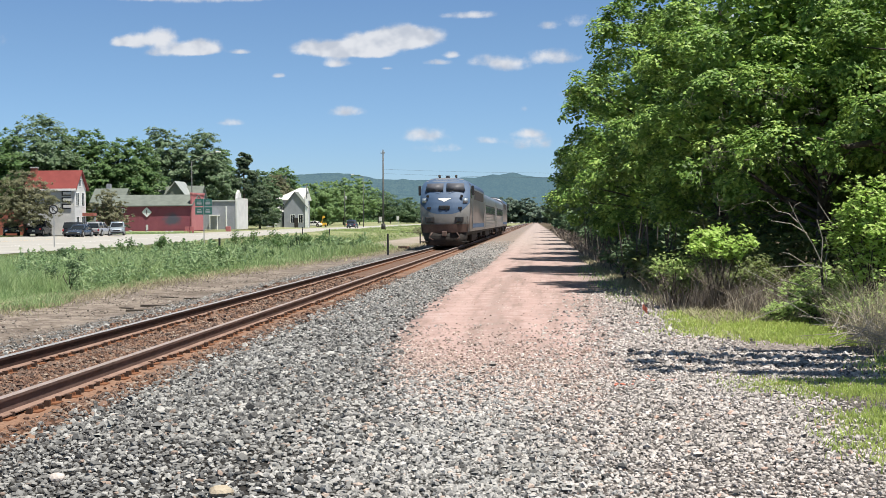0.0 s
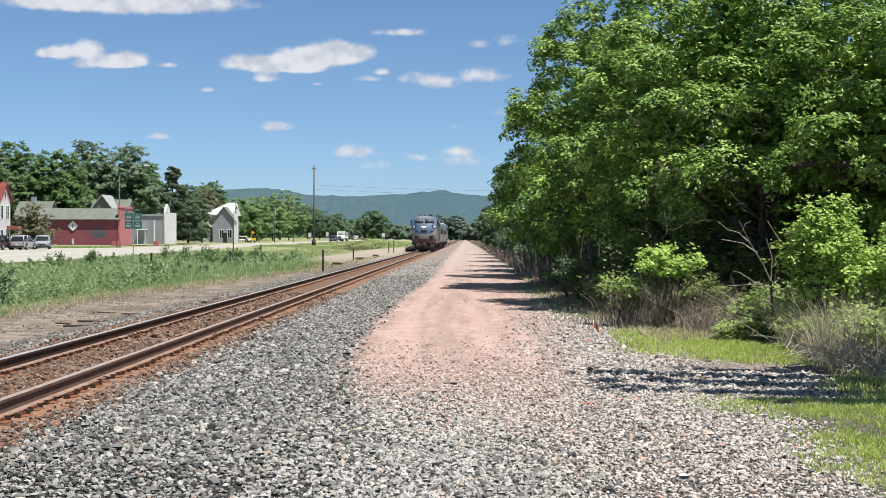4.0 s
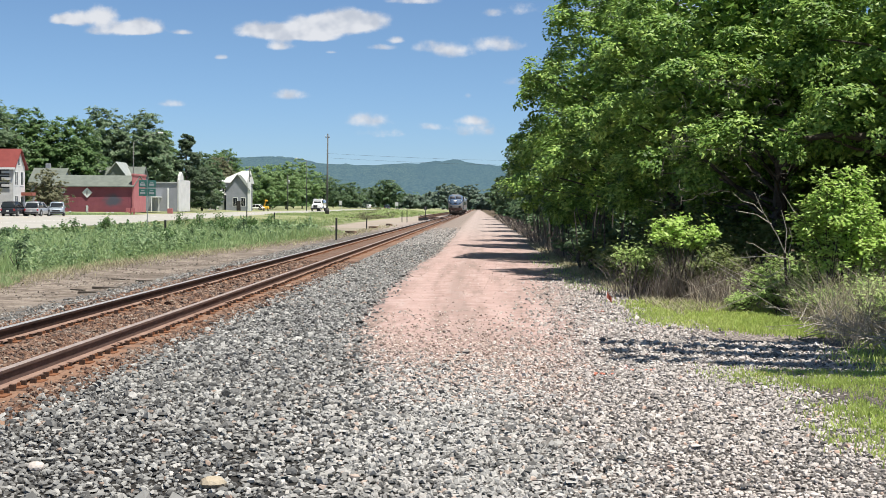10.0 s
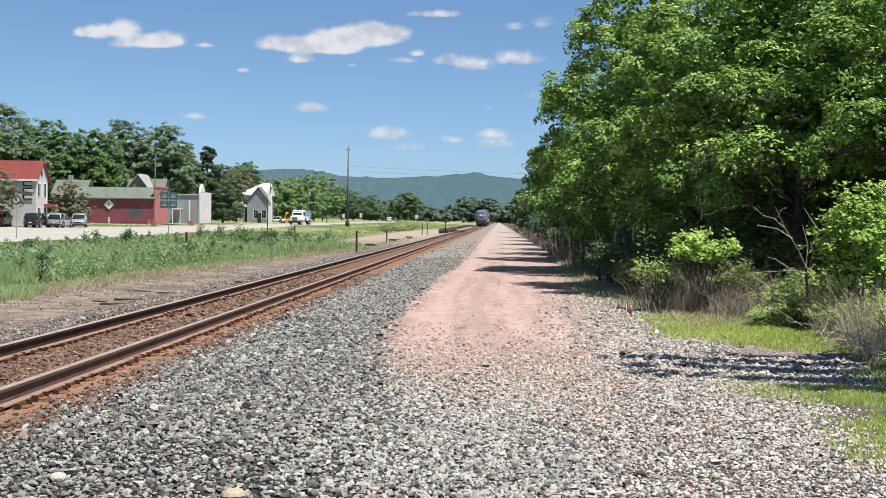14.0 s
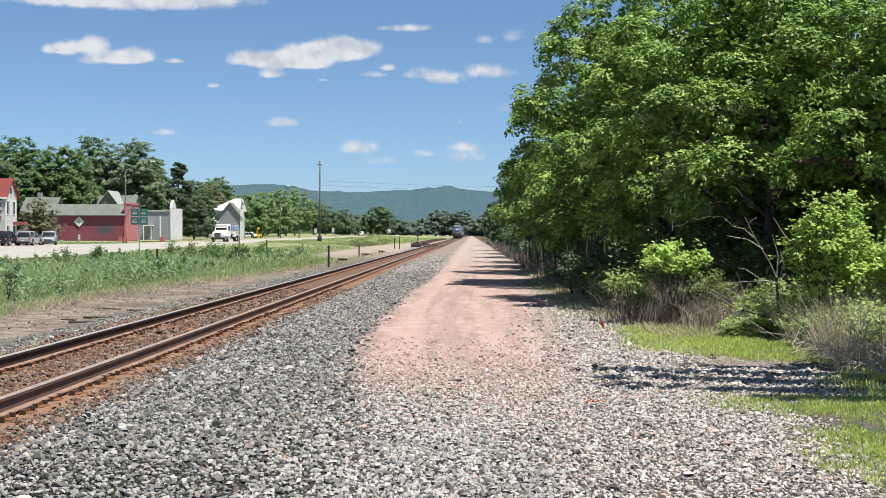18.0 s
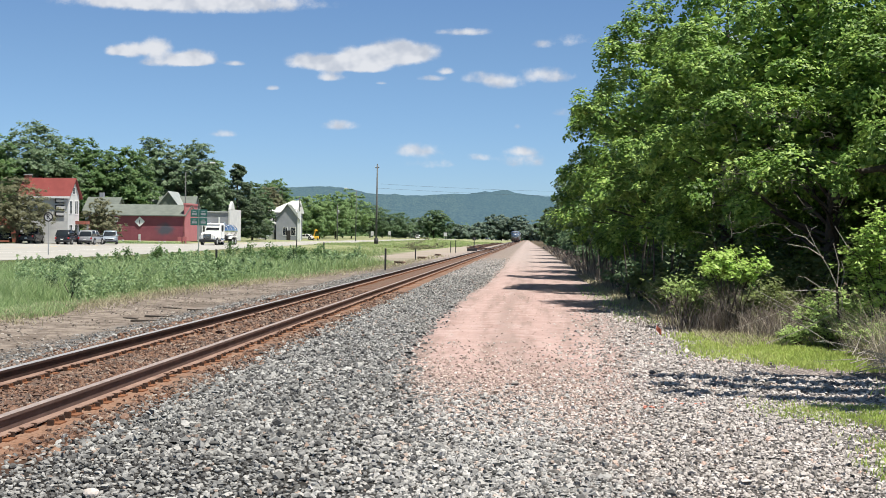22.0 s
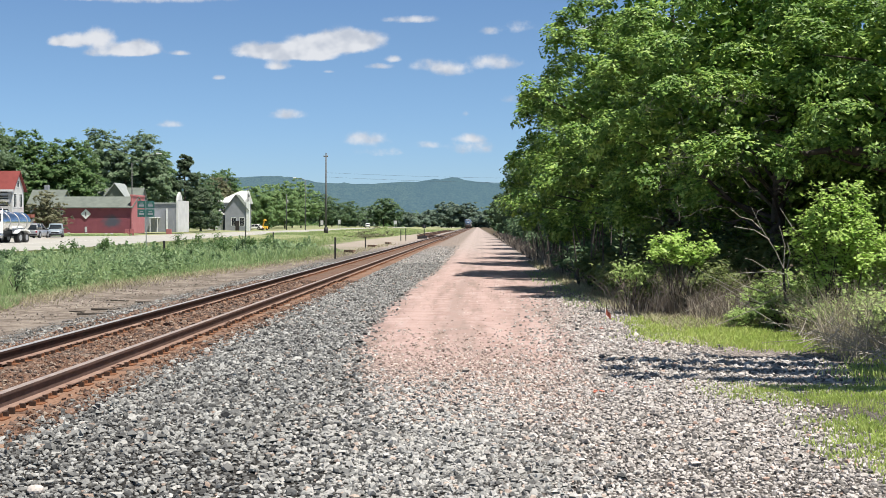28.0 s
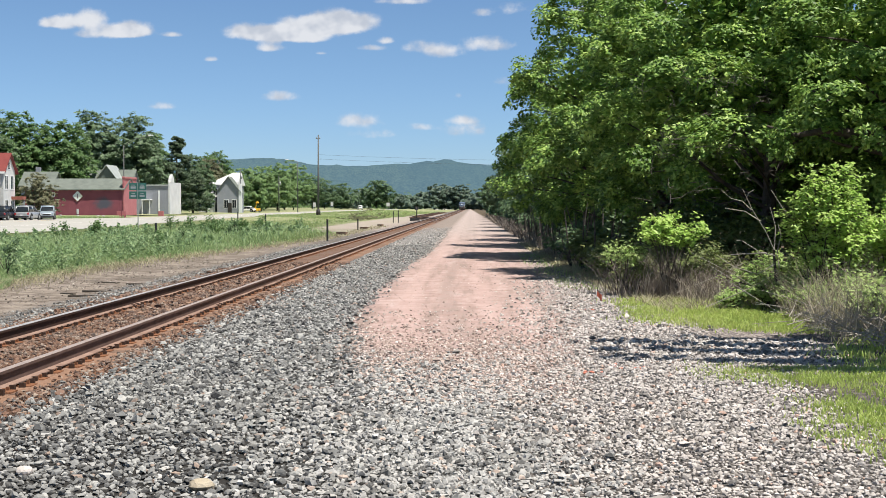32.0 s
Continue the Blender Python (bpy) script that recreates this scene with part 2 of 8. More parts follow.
M = dict(
    rail_side=surf("rusty_rail_steel", (0.028, 0.015, 0.012), (0.07, 0.033, 0.024), 4, 0.8, 0.2, 0.3, 60),
    rail_tan=surf("brown_rail_steel", (0.085, 0.05, 0.04), (0.15, 0.09, 0.072), 4, 0.8, 0.1, 0.3, 60),
    rail_foot=surf("rusty_rail_foot", (0.19, 0.115, 0.088), (0.3, 0.2, 0.155), 3, 0.85, 0.0, 0.3, 50),
    rail_top=surf("worn_bright_steel", (0.46, 0.44, 0.43), (0.62, 0.6, 0.58), 6, 0.5, 0.55, 0.05, 90),
    rail_dull=surf("dull_brownish_steel", (0.36, 0.285, 0.25), (0.5, 0.41, 0.365), 6, 0.55, 0.4, 0.05, 90),
    tie=surf("weathered_wood_tie", (0.1, 0.058, 0.041), (0.19, 0.118, 0.083), 5, 0.9, 0, 0.6, 35, rand=(0.16, 0.098, 0.07)),
    plate=surf("rusty_tie_plate", (0.13, 0.05, 0.025), (0.27, 0.115, 0.05), 9, 0.85, 0.1, 0.3, 60),
    anchor=surf("dark_rust_anchor", (0.03, 0.017, 0.012), (0.07, 0.035, 0.022), 9, 0.8, 0.2, 0.2, 60),
    bark=surf("grey_brown_bark", (0.045, 0.036, 0.028), (0.12, 0.1, 0.08), 4, 0.95, 0, 0.8, 22, 0.03),
    deadwood=surf("bleached_dead_wood", (0.25, 0.225, 0.19), (0.42, 0.385, 0.335), 6, 0.9, 0, 0.5, 40),
    twig=surf("grey_dead_twig", (0.06, 0.052, 0.043), (0.13, 0.115, 0.097), 6, 0.9, 0, 0.4, 40),
    straw=leaf_mat("bleached_straw", (0.24, 0.21, 0.13), (0.36, 0.33, 0.21), (0.46, 0.43, 0.29), 0.3, 0.8),
    leaf=leaf_mat("boxelder_leaf", (0.022, 0.056, 0.009), (0.116, 0.228, 0.037), (0.44, 0.6, 0.145), 0.19),
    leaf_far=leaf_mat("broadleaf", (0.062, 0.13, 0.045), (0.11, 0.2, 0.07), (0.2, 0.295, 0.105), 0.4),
    # dark leaf; on row, thicket and far trees it paints shade or haze
    leaf_dusk=leaf_mat("dark_shade_and_haze_leaf", (0.05, 0.1, 0.042), (0.095, 0.165, 0.075), (0.21, 0.29, 0.155), 0.35),
    # next two: haze over far trees painted into the leaf colour
    leaf_haze=leaf_mat("haze_paled_leaf", (0.12, 0.205, 0.08), (0.19, 0.3, 0.115), (0.29, 0.4, 0.17), 0.4),
    leaf_mist=leaf_mat("haze_blued_leaf", (0.1, 0.155, 0.115), (0.14, 0.2, 0.15), (0.2, 0.26, 0.19), 0.35),
    leaf_grey=leaf_mat("silvery_leaf", (0.085, 0.15, 0.08), (0.15, 0.225, 0.12), (0.27, 0.35, 0.215), 0.4),
    leaf_weed=leaf_mat("leafy_meadow_weed", (0.085, 0.165, 0.07), (0.225, 0.335, 0.16), (0.45, 0.55, 0.31), 0.38),
    leaf_olive=leaf_mat("olive_leaf", (0.11, 0.12, 0.065), (0.17, 0.175, 0.095), (0.25, 0.245, 0.15), 0.35),
    leaf_needle=leaf_mat("spruce_needles", (0.045, 0.075, 0.04), (0.075, 0.115, 0.06), (0.125, 0.17, 0.095), 0.2),
    leaf_bright=leaf_mat("young_shrub_leaf", (0.17, 0.3, 0.05), (0.36, 0.54, 0.11), (0.54, 0.69, 0.21), 0.35),
    leaf_young=leaf_mat("young_weed_leaf", (0.17, 0.27, 0.07), (0.33, 0.46, 0.14), (0.54, 0.63, 0.27), 0.38),
    leaf_scrub=leaf_mat("scrub_leaf", (0.07, 0.11, 0.032), (0.15, 0.2, 0.06), (0.28, 0.31, 0.12), 0.3),
    grass_bright=leaf_mat("mown_spring_grass", (0.28, 0.41, 0.08), (0.44, 0.56, 0.135), (0.6, 0.66, 0.25), 0.5),
    grass_tall=leaf_mat("tall_roadside_grass", (0.17, 0.28, 0.11), (0.31, 0.44, 0.19), (0.51, 0.6, 0.33), 0.47),
    grass_pale=leaf_mat("seeding_pale_grass", (0.2, 0.3, 0.1), (0.32, 0.42, 0.165), (0.48, 0.52, 0.27), 0.45),
    dry=leaf_mat("dead_weed_stalk", (0.17, 0.14, 0.108), (0.31, 0.265, 0.205), (0.5, 0.445, 0.355), 0.25, 0.8),
    brush=leaf_mat("dark_dead_brush", (0.085, 0.068, 0.06), (0.17, 0.14, 0.12), (0.34, 0.3, 0.25), 0.2, 0.85),
    ballast=stone_mat("grey_ballast_stone", [(0.0, (0.05, 0.05, 0.05)), (0.2, (0.13, 0.13, 0.127)), (0.42, (0.225, 0.224, 0.216)), (0.66, (0.325, 0.322, 0.306)), (0.88, (0.42, 0.414, 0.394)), (0.965, (0.3, 0.22, 0.175))]),
    mouth=stone_mat("pale_fine_gravel", [(0.0, (0.07, 0.07, 0.069)), (0.14, (0.21, 0.207, 0.2)), (0.36, (0.345, 0.338, 0.325)), (0.62, (0.425, 0.41, 0.388)), (0.86, (0.51, 0.49, 0.465)), (0.97, (0.46, 0.36, 0.3))]),
    pinkstone=stone_mat("red_dusted_stone", [(0.0, (0.22, 0.16, 0.13)), (0.15, (0.36, 0.27, 0.23)), (0.45, (0.47, 0.365, 0.315)), (0.75, (0.56, 0.46, 0.41)), (0.93, (0.64, 0.57, 0.52))]),
    straw_stone=surf("yellowish_stone", (0.34, 0.28, 0.2), (0.45, 0.385, 0.29), 12, 0.85, 0, 0.4, 80),
    shoulder=stone_mat("pinkish_road_stone", [(0.0, (0.12, 0.11, 0.102)), (0.12, (0.3, 0.272, 0.25)), (0.36, (0.44, 0.4, 0.37)), (0.6, (0.53, 0.48, 0.445)), (0.86, (0.64, 0.59, 0.55)), (0.97, (0.5, 0.34, 0.27))]),
    rusty=stone_mat("rust_stained_ballast", [(0.0, (0.06, 0.03, 0.02)), (0.2, (0.13, 0.066, 0.04)), (0.5, (0.19, 0.1, 0.062)), (0.75, (0.25, 0.145, 0.092)), (0.9, (0.29, 0.22, 0.17))]),
    clod=stone_mat("dirt_clod", [(0.0, (0.07, 0.055, 0.045)), (0.25, (0.16, 0.13, 0.105)), (0.55, (0.26, 0.22, 0.185)), (0.85, (0.42, 0.38, 0.33))]),
    black=surf("black_paint", (0.012, 0.012, 0.013), (0.03, 0.03, 0.032), 5, 0.6, 0, 0.1),
    tyre=surf("tyre_rubber", (0.012, 0.012, 0.012), (0.03, 0.03, 0.03), 8, 0.85, 0, 0.2),
    chrome=surf("polished_steel", (0.7, 0.71, 0.72), (0.82, 0.82, 0.82), 5, 0.2, 1.0, 0.02),
    white=surf("white_paint", (0.72, 0.73, 0.72), (0.82, 0.82, 0.8), 1.5, 0.5, 0, 0.05),
    off_white=surf("weathered_white_boards", (0.5, 0.505, 0.495), (0.62, 0.62, 0.605), 0.8, 0.75, 0, 0.15, 12),
    grey_wall=surf("grey_painted_boards", (0.235, 0.248, 0.275), (0.3, 0.312, 0.34), 0.8, 0.75, 0, 0.15, 12),
    red_roof=surf("red_metal_roof", (0.180, 0.035, 0.030), (0.230, 0.050, 0.043), 1.2, 0.5, 0, 0.1, 10),
    grey_roof=surf("grey_green_shingle", (0.11, 0.128, 0.11), (0.17, 0.19, 0.165), 0.9, 0.85, 0, 0.3, 14),
    pale_roof=surf("pale_sheet_roof", (0.3, 0.325, 0.312), (0.39, 0.41, 0.395), 0.9, 0.5, 0, 0.1, 14),
    red_wall=surf("faded_red_boards", (0.2, 0.05, 0.068), (0.27, 0.08, 0.1), 0.7, 0.8, 0, 0.2, 12),
    pink_wall=surf("pink_front_boards", (0.360, 0.115, 0.122), (0.418, 0.158, 0.158), 0.9, 0.75, 0, 0.1, 12),
    patch=surf("grey_patch_paint", (0.1, 0.06, 0.085), (0.19, 0.06, 0.078), 0.8, 0.8, 0, 0.1, 8),
    brick=surf("red_brown_brick", (0.22, 0.07, 0.05), (0.33, 0.11, 0.075), 2.5, 0.85, 0, 0.3, 20),
    concrete=surf("pale_concrete", (0.302, 0.295, 0.281), (0.389, 0.382, 0.360), 0.5, 0.85, 0, 0.2, 9, space="World"),
    glass=glass_mat("dark_glass"),
    screen=surf("dull_dark_windscreen", (0.075, 0.078, 0.09), (0.12, 0.122, 0.14), 3, 0.5, 0, 0.0, spec=0.3),
    pole=surf("weathered_pole_wood", (0.075, 0.077, 0.077), (0.13, 0.132, 0.13), 2, 0.9, 0, 0.4, 25),
    steel=surf("galvanised_steel", (0.38, 0.39, 0.39), (0.5, 0.5, 0.5), 4, 0.5, 0.7, 0.05),
    sign_green=surf("green_sign_sheet", (0.03, 0.12, 0.1), (0.05, 0.16, 0.14), 4, 0.45, 0, 0.02),
    orange=surf("orange_marking_paint", (0.5, 0.13, 0.08), (0.6, 0.22, 0.15), 12, 0.8, 0, 0.2, 60),
    yellow=surf("yellow_paint", (0.75, 0.42, 0.03), (0.82, 0.5, 0.06), 4, 0.5, 0, 0.05),
    loco_silver=surf("silver_loco_paint", (0.2, 0.2, 0.195), (0.27, 0.268, 0.26), 0.8, 0.5, 0.1, 0.05, 12),
    loco_side=surf("dull_metallic_side", (0.2, 0.205, 0.215), (0.29, 0.295, 0.305), 0.8, 0.4, 0.75, 0.05, 12),
    loco_blue=surf("deep_blue_loco_paint", (0.045, 0.085, 0.16), (0.07, 0.12, 0.205), 0.9, 0.6, 0.0, 0.03, 12),
    loco_dark=surf("grimy_underframe", (0.018, 0.016, 0.015), (0.055, 0.048, 0.042), 2, 0.8, 0.2, 0.3, 15),
    loco_brown=surf("brown_road_dirt_band", (0.09, 0.06, 0.05), (0.15, 0.1, 0.085), 2, 0.75, 0.1, 0.1, 15),
    stainless=surf("dull_stainless_side", (0.34, 0.345, 0.35), (0.45, 0.455, 0.46), 0.7, 0.36, 0.9, 0.05, 12),
    car_dark=surf("dark_car_paint", (0.018, 0.02, 0.026), (0.03, 0.034, 0.042), 2, 0.25, 0.2, 0.0),
    car_blue=surf("blue_grey_car_paint", (0.05, 0.075, 0.115), (0.075, 0.1, 0.15), 2, 0.25, 0.3, 0.0),
    car_silver=surf("silver_car_paint", (0.4, 0.41, 0.42), (0.5, 0.5, 0.51), 2, 0.3, 0.5, 0.0),
    car_pale=surf("pale_blue_car_paint", (0.36, 0.42, 0.48), (0.44, 0.5, 0.55), 2, 0.3, 0.4, 0.0),
    tail=surf("red_lamp_lens", (0.35, 0.012, 0.012), (0.45, 0.02, 0.02), 5, 0.3, 0, 0.0),
)


# edges of the red dirt lane: distance, x
LANE_LEFT = [(0, 0.4), (12, -0.7), (14.5, -1.25), (16.5, -1.6), (18, -1.78), (21.5, -1.94), (27, -2.0), (34, -1.94), (44, -1.74), (61, -1.64), (140, -1.8)]
LANE_RIGHT = [(0, 0.3), (13, 0.85), (17, 1.25), (24, 1.4), (35, 1.6), (48, 1.8), (70, 2.0), (140, 2.2)]


def ground_material():
    m, t, p, _ = base_mat("trackside_ground")
    pos = coords(t, "World")
    s = t.nodes.new("ShaderNodeSeparateXYZ")
    t.links.new(pos, s.inputs[0])
    X, Y = s.outputs[0], s.outputs[1]
    n_big, n_mid, n_fine = noise_tex(t, pos, 0.35, 5), noise_tex(t, pos, 2.2, 5), noise_tex(t, pos, 26, 4)
    wob = mth(t, "ADD", mth(t, "MULTIPLY", mth(t, "SUBTRACT", n_big, 0.5), 1.6), mth(t, "MULTIPLY", mth(t, "SUBTRACT", n_mid, 0.5), 0.8))
    Xw = mth(t, "ADD", X, wob)
    Xs = mth(t, "ADD", X, mth(t, "MULTIPLY", wob, 0.45))
    vor = t.nodes.new("ShaderNodeTexVoronoi")
    t.links.new(pos, vor.inputs["Vector"])
    vor.inputs["Scale"].default_value = 21
    stone = ramp01(t, vor.outputs["Distance"], 0.0, 0.75)
    # stones far off: pale tops, dark gaps, a tone for each
    sep = t.nodes.new("ShaderNodeSeparateColor")
    t.links.new(vor.outputs["Color"], sep.inputs[0])
    tone = sep.outputs[0]
    grey = mixc(t, tone, (0.173, 0.173, 0.169), (0.374, 0.367, 0.353))
    grey = mixc(t, ramp01(t, stone, 0.25, 0.8), grey, (0.072, 0.072, 0.072))
    pink = mixc(t, tone, (0.33, 0.28, 0.25), (0.5, 0.43, 0.39))
    pink = mixc(t, ramp01(t, stone, 0.45, 1.0), pink, (0.137, 0.115, 0.108))
    rust = mixc(t, tone, (0.108, 0.061, 0.043), (0.202, 0.130, 0.094))
    rust = mixc(t, ramp01(t, n_mid, 0.45, 0.7), rust, (0.15, 0.112, 0.095))
    orange = mixc(t, n_fine, (0.2, 0.075, 0.03), (0.29, 0.13, 0.06))
    dirt = mixc(t, ramp01(t, n_mid, 0.35, 0.62), (0.125, 0.1, 0.082), (0.29, 0.245, 0.205))
    n_rough = noise_tex(t, pos, 7.0, 6, 0.7)
    dirt = mixc(t, mth(t, "MULTIPLY", ramp01(t, n_rough, 0.5, 0.64), 0.65), dirt, (0.085, 0.068, 0.057))
    dirt = mixc(t, mth(t, "MULTIPLY", ramp01(t, n_big, 0.5, 0.62), 0.6), dirt, (0.11, 0.088, 0.072))
    dirt = mixc(t, mth(t, "MULTIPLY", ramp01(t, n_fine, 0.5, 0.7), 0.5), dirt, (0.259, 0.223, 0.187))
    soil = mixc(t, n_mid, (0.050, 0.079, 0.022), (0.108, 0.122, 0.043))
    pasture = mixc(t, ramp01(t, noise_tex(t, pos, 0.12, 6, 0.7), 0.35, 0.65), (0.16, 0.2, 0.085), (0.36, 0.35, 0.2))
    soil = mixc(t, ramp01(t, mth(t, "ADD", Y, mth(t, "MULTIPLY", wob, 25.0)), 70.0, 190.0), soil, pasture)
    redd = mixc(t, ramp01(t, n_mid, 0.3, 0.7), (0.33, 0.226, 0.2), (0.445, 0.328, 0.3))
    redd = mixc(t, mth(t, "MULTIPLY", ramp01(t, n_fine, 0.55, 0.72), 0.6), redd, (0.43, 0.317, 0.29))
    redd = mixc(t, mth(t, "MULTIPLY", ramp01(t, n_fine, 0.44, 0.3), 0.5), redd, (0.216, 0.130, 0.108))
    stretch = t.nodes.new("ShaderNodeVectorMath")
    stretch.operation = "MULTIPLY"
    t.links.new(pos, stretch.inputs[0])
    stretch.inputs[1].default_value = (1.0, 0.07, 1.0)
    streak = noise_tex(t, stretch.outputs[0], 2.6, 5, 0.6)
    redd = mixc(t, mth(t, "MULTIPLY", ramp01(t, streak, 0.48, 0.64), 0.65), redd, (0.24, 0.185, 0.16))
    redd = mixc(t, mth(t, "MULTIPLY", ramp01(t, streak, 0.46, 0.32), 0.55), redd, (0.475, 0.372, 0.345))
    # the dirt lane: its left edge runs slowly away to the left, wheel tracks are paler
    left = table01(t, Y, LANE_LEFT, -3.0, 3.0)
    in_left = ramp01(t, mth(t, "SUBTRACT", mth(t, "ADD", Xs, mth(t, "MULTIPLY", mth(t, "SUBTRACT", n_rough, 0.5), 0.7)), left), -0.3, 0.24)
    right_edge = table01(t, Y, LANE_RIGHT, -3.0, 3.0)
    in_right = mth(t, "SUBTRACT", 1.0, ramp01(t, mth(t, "SUBTRACT", mth(t, "ADD", Xs, mth(t, "MULTIPLY", mth(t, "SUBTRACT", n_rough, 0.5), 1.2)), right_edge), -0.35, 0.75))
    start = ramp01(t, mth(t, "ADD", Y, mth(t, "MULTIPLY", wob, 3.0)), 9.5, 15.0)
    lane = mth(t, "MULTIPLY", mth(t, "MULTIPLY", in_left, in_right), start)
    thin = mth(t, "ADD", mth(t, "MULTIPLY", ramp01(t, Y, 13.0, 19.0), 0.25), 0.75)
    lane = mth(t, "MULTIPLY", lane, thin)
    # wheel tracks swing out to the right where the lane ends
    centre = table01(t, Y, [(0, 1.6), (11, 0.75), (14, 0.3), (18, -0.15), (23, -0.45), (30, -0.55), (42, -0.4), (60, -0.25), (120, -0.2)], -3.0, 3.0)
    away = mth(t, "ADD", mth(t, "ABSOLUTE", mth(t, "SUBTRACT", X, centre)), mth(t, "MULTIPLY", mth(t, "SUBTRACT", n_mid, 0.5), 0.12))
    rut = ramp01(t, mth(t, "ABSOLUTE", mth(t, "SUBTRACT", away, 0.72)), 0.3, 0.05)
    redd = mixc(t, mth(t, "MULTIPLY", rut, 0.45), redd, (0.465, 0.33, 0.3))
    seam = ramp01(t, mth(t, "ABSOLUTE", mth(t, "SUBTRACT", away, 0.42)), 0.09, 0.02)
    redd = mixc(t, mth(t, "MULTIPLY", mth(t, "MULTIPLY", seam, ramp01(t, n_big, 0.4, 0.6)), 0.28), redd, (0.25, 0.165, 0.135))
    crown = ramp01(t, away, 0.26, 0.05)
    redd = mixc(t, mth(t, "MULTIPLY", mth(t, "MULTIPLY", crown, ramp01(t, n_mid, 0.35, 0.6)), 0.65), redd, (0.27, 0.205, 0.18))
    base = mixc(t, ramp01(t, Xs, -0.6, 0.6), grey, pink)
    base = mixc(t, ramp01(t, mth(t, "ADD", Y, mth(t, "MULTIPLY", wob, 4.0)), 30.0, 8.5), base, mixc(t, 0.35, base, grey))
    base = mixc(t, lane, base, redd)
    # paler and greyer farther along
    far_pale = mixc(t, n_mid, (0.31, 0.26, 0.235), (0.46, 0.4, 0.37))
    base = mixc(t, mth(t, "MULTIPLY", mth(t, "MULTIPLY", ramp01(t, Y, 32.0, 110.0), ramp01(t, Xs, -4.3, -3.3)), 0.7), base, far_pale)
    # painted gap shade: ground darkened between the loose stones nearby
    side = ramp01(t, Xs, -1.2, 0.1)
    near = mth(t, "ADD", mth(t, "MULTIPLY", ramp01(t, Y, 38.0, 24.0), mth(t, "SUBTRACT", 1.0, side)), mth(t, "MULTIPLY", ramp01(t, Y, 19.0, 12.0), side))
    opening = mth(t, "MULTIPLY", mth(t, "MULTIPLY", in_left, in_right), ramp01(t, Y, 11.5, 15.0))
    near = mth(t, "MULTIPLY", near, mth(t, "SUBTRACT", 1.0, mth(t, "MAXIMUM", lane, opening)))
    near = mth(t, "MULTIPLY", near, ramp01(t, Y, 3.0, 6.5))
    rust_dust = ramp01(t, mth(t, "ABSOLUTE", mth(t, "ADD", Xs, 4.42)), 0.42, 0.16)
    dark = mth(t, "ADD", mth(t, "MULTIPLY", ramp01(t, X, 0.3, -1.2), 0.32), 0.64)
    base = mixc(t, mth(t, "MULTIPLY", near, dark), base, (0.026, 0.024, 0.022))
    # track bed, dirt strip, meadow
    grime = mixc(t, n_fine, (0.15, 0.115, 0.095), (0.33, 0.27, 0.23))
    base = mixc(t, mth(t, "MULTIPLY", mth(t, "MULTIPLY", ramp01(t, Y, 24.0, 70.0), ramp01(t, Xs, -1.2, -2.0)), 0.75), base, grime)
    base = mixc(t, mth(t, "MULTIPLY", ramp01(t, Xs, -3.65, -4.3), mth(t, "ADD", mth(t, "MULTIPLY", n_mid, 0.6), 0.35)), base, orange)
    base = mixc(t, ramp01(t, Xs, -4.25, -4.7), base, rust)
    base = mixc(t, mth(t, "MULTIPLY", rust_dust, 0.85), base, mixc(t, n_fine, (0.2, 0.115, 0.075), (0.34, 0.215, 0.155)))
    base = mixc(t, ramp01(t, Xs, -6.5, -7.1), base, mixc(t, ramp01(t, n_mid, 0.4, 0.6), dirt, grey))
    base = mixc(t, ramp01(t, Xs, -7.6, -8.5), base, dirt)
    edge = mth(t, "ADD", mth(t, "MULTIPLY", mth(t, "MINIMUM", mth(t, "MAXIMUM", mth(t, "SUBTRACT", Y, 40.0), 0.0), 30.0), 0.075), -11.2)
    base = mixc(t, ramp01(t, mth(t, "SUBTRACT", Xw, edge), 0.3, -0.6), base, soil)
    # pale gravel spread round the switch
    apron = mth(t, "MULTIPLY", mth(t, "MULTIPLY", ramp01(t, Y, 76.0, 112.0), ramp01(t, Y, 380.0, 300.0)), mth(t, "MULTIPLY", ramp01(t, Xw, -14.6, -13.2), ramp01(t, Xw, -6.6, -7.4)))
    spread = mth(t, "ADD", mth(t, "MULTIPLY", ramp01(t, n_big, 0.35, 0.6), 0.25), 0.68)
    base = mixc(t, mth(t, "MULTIPLY", apron, spread), base, mixc(t, n_rough, (0.24, 0.195, 0.17), (0.46, 0.395, 0.35)))
    # under the trees
    litter = mixc(t, n_mid, (0.072, 0.054, 0.036), (0.137, 0.108, 0.072))
    base = mixc(t, ramp01(t, mth(t, "SUBTRACT", mth(t, "ADD", Xs, mth(t, "MULTIPLY", Y, 0.004)), mth(t, "MULTIPLY", ramp01(t, Y, 26.0, 17.0), 2.6)), 2.6, 3.5), base, litter)
    base = mixc(t, ramp01(t, Xw, 18.0, 30.0), base, soil)
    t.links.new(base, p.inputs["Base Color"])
    p.inputs["Roughness"].default_value = 0.95
    p.inputs["Specular IOR Level"].default_value = 0.2
    rough = mth(t, "MULTIPLY", mth(t, "SUBTRACT", 1.0, lane), ramp01(t, Xs, -8.2, -7.4))
    h = mth(t, "ADD", mth(t, "MULTIPLY", mth(t, "SUBTRACT", 1.0, stone), rough), mth(t, "ADD", mth(t, "MULTIPLY", n_fine, 0.3), mth(t, "MULTIPLY", mth(t, "MULTIPLY", n_rough, 1.6), ramp01(t, Xs, -7.2, -7.8))))
    add_bump(t, p, h, 0.6, 0.03)
    return m


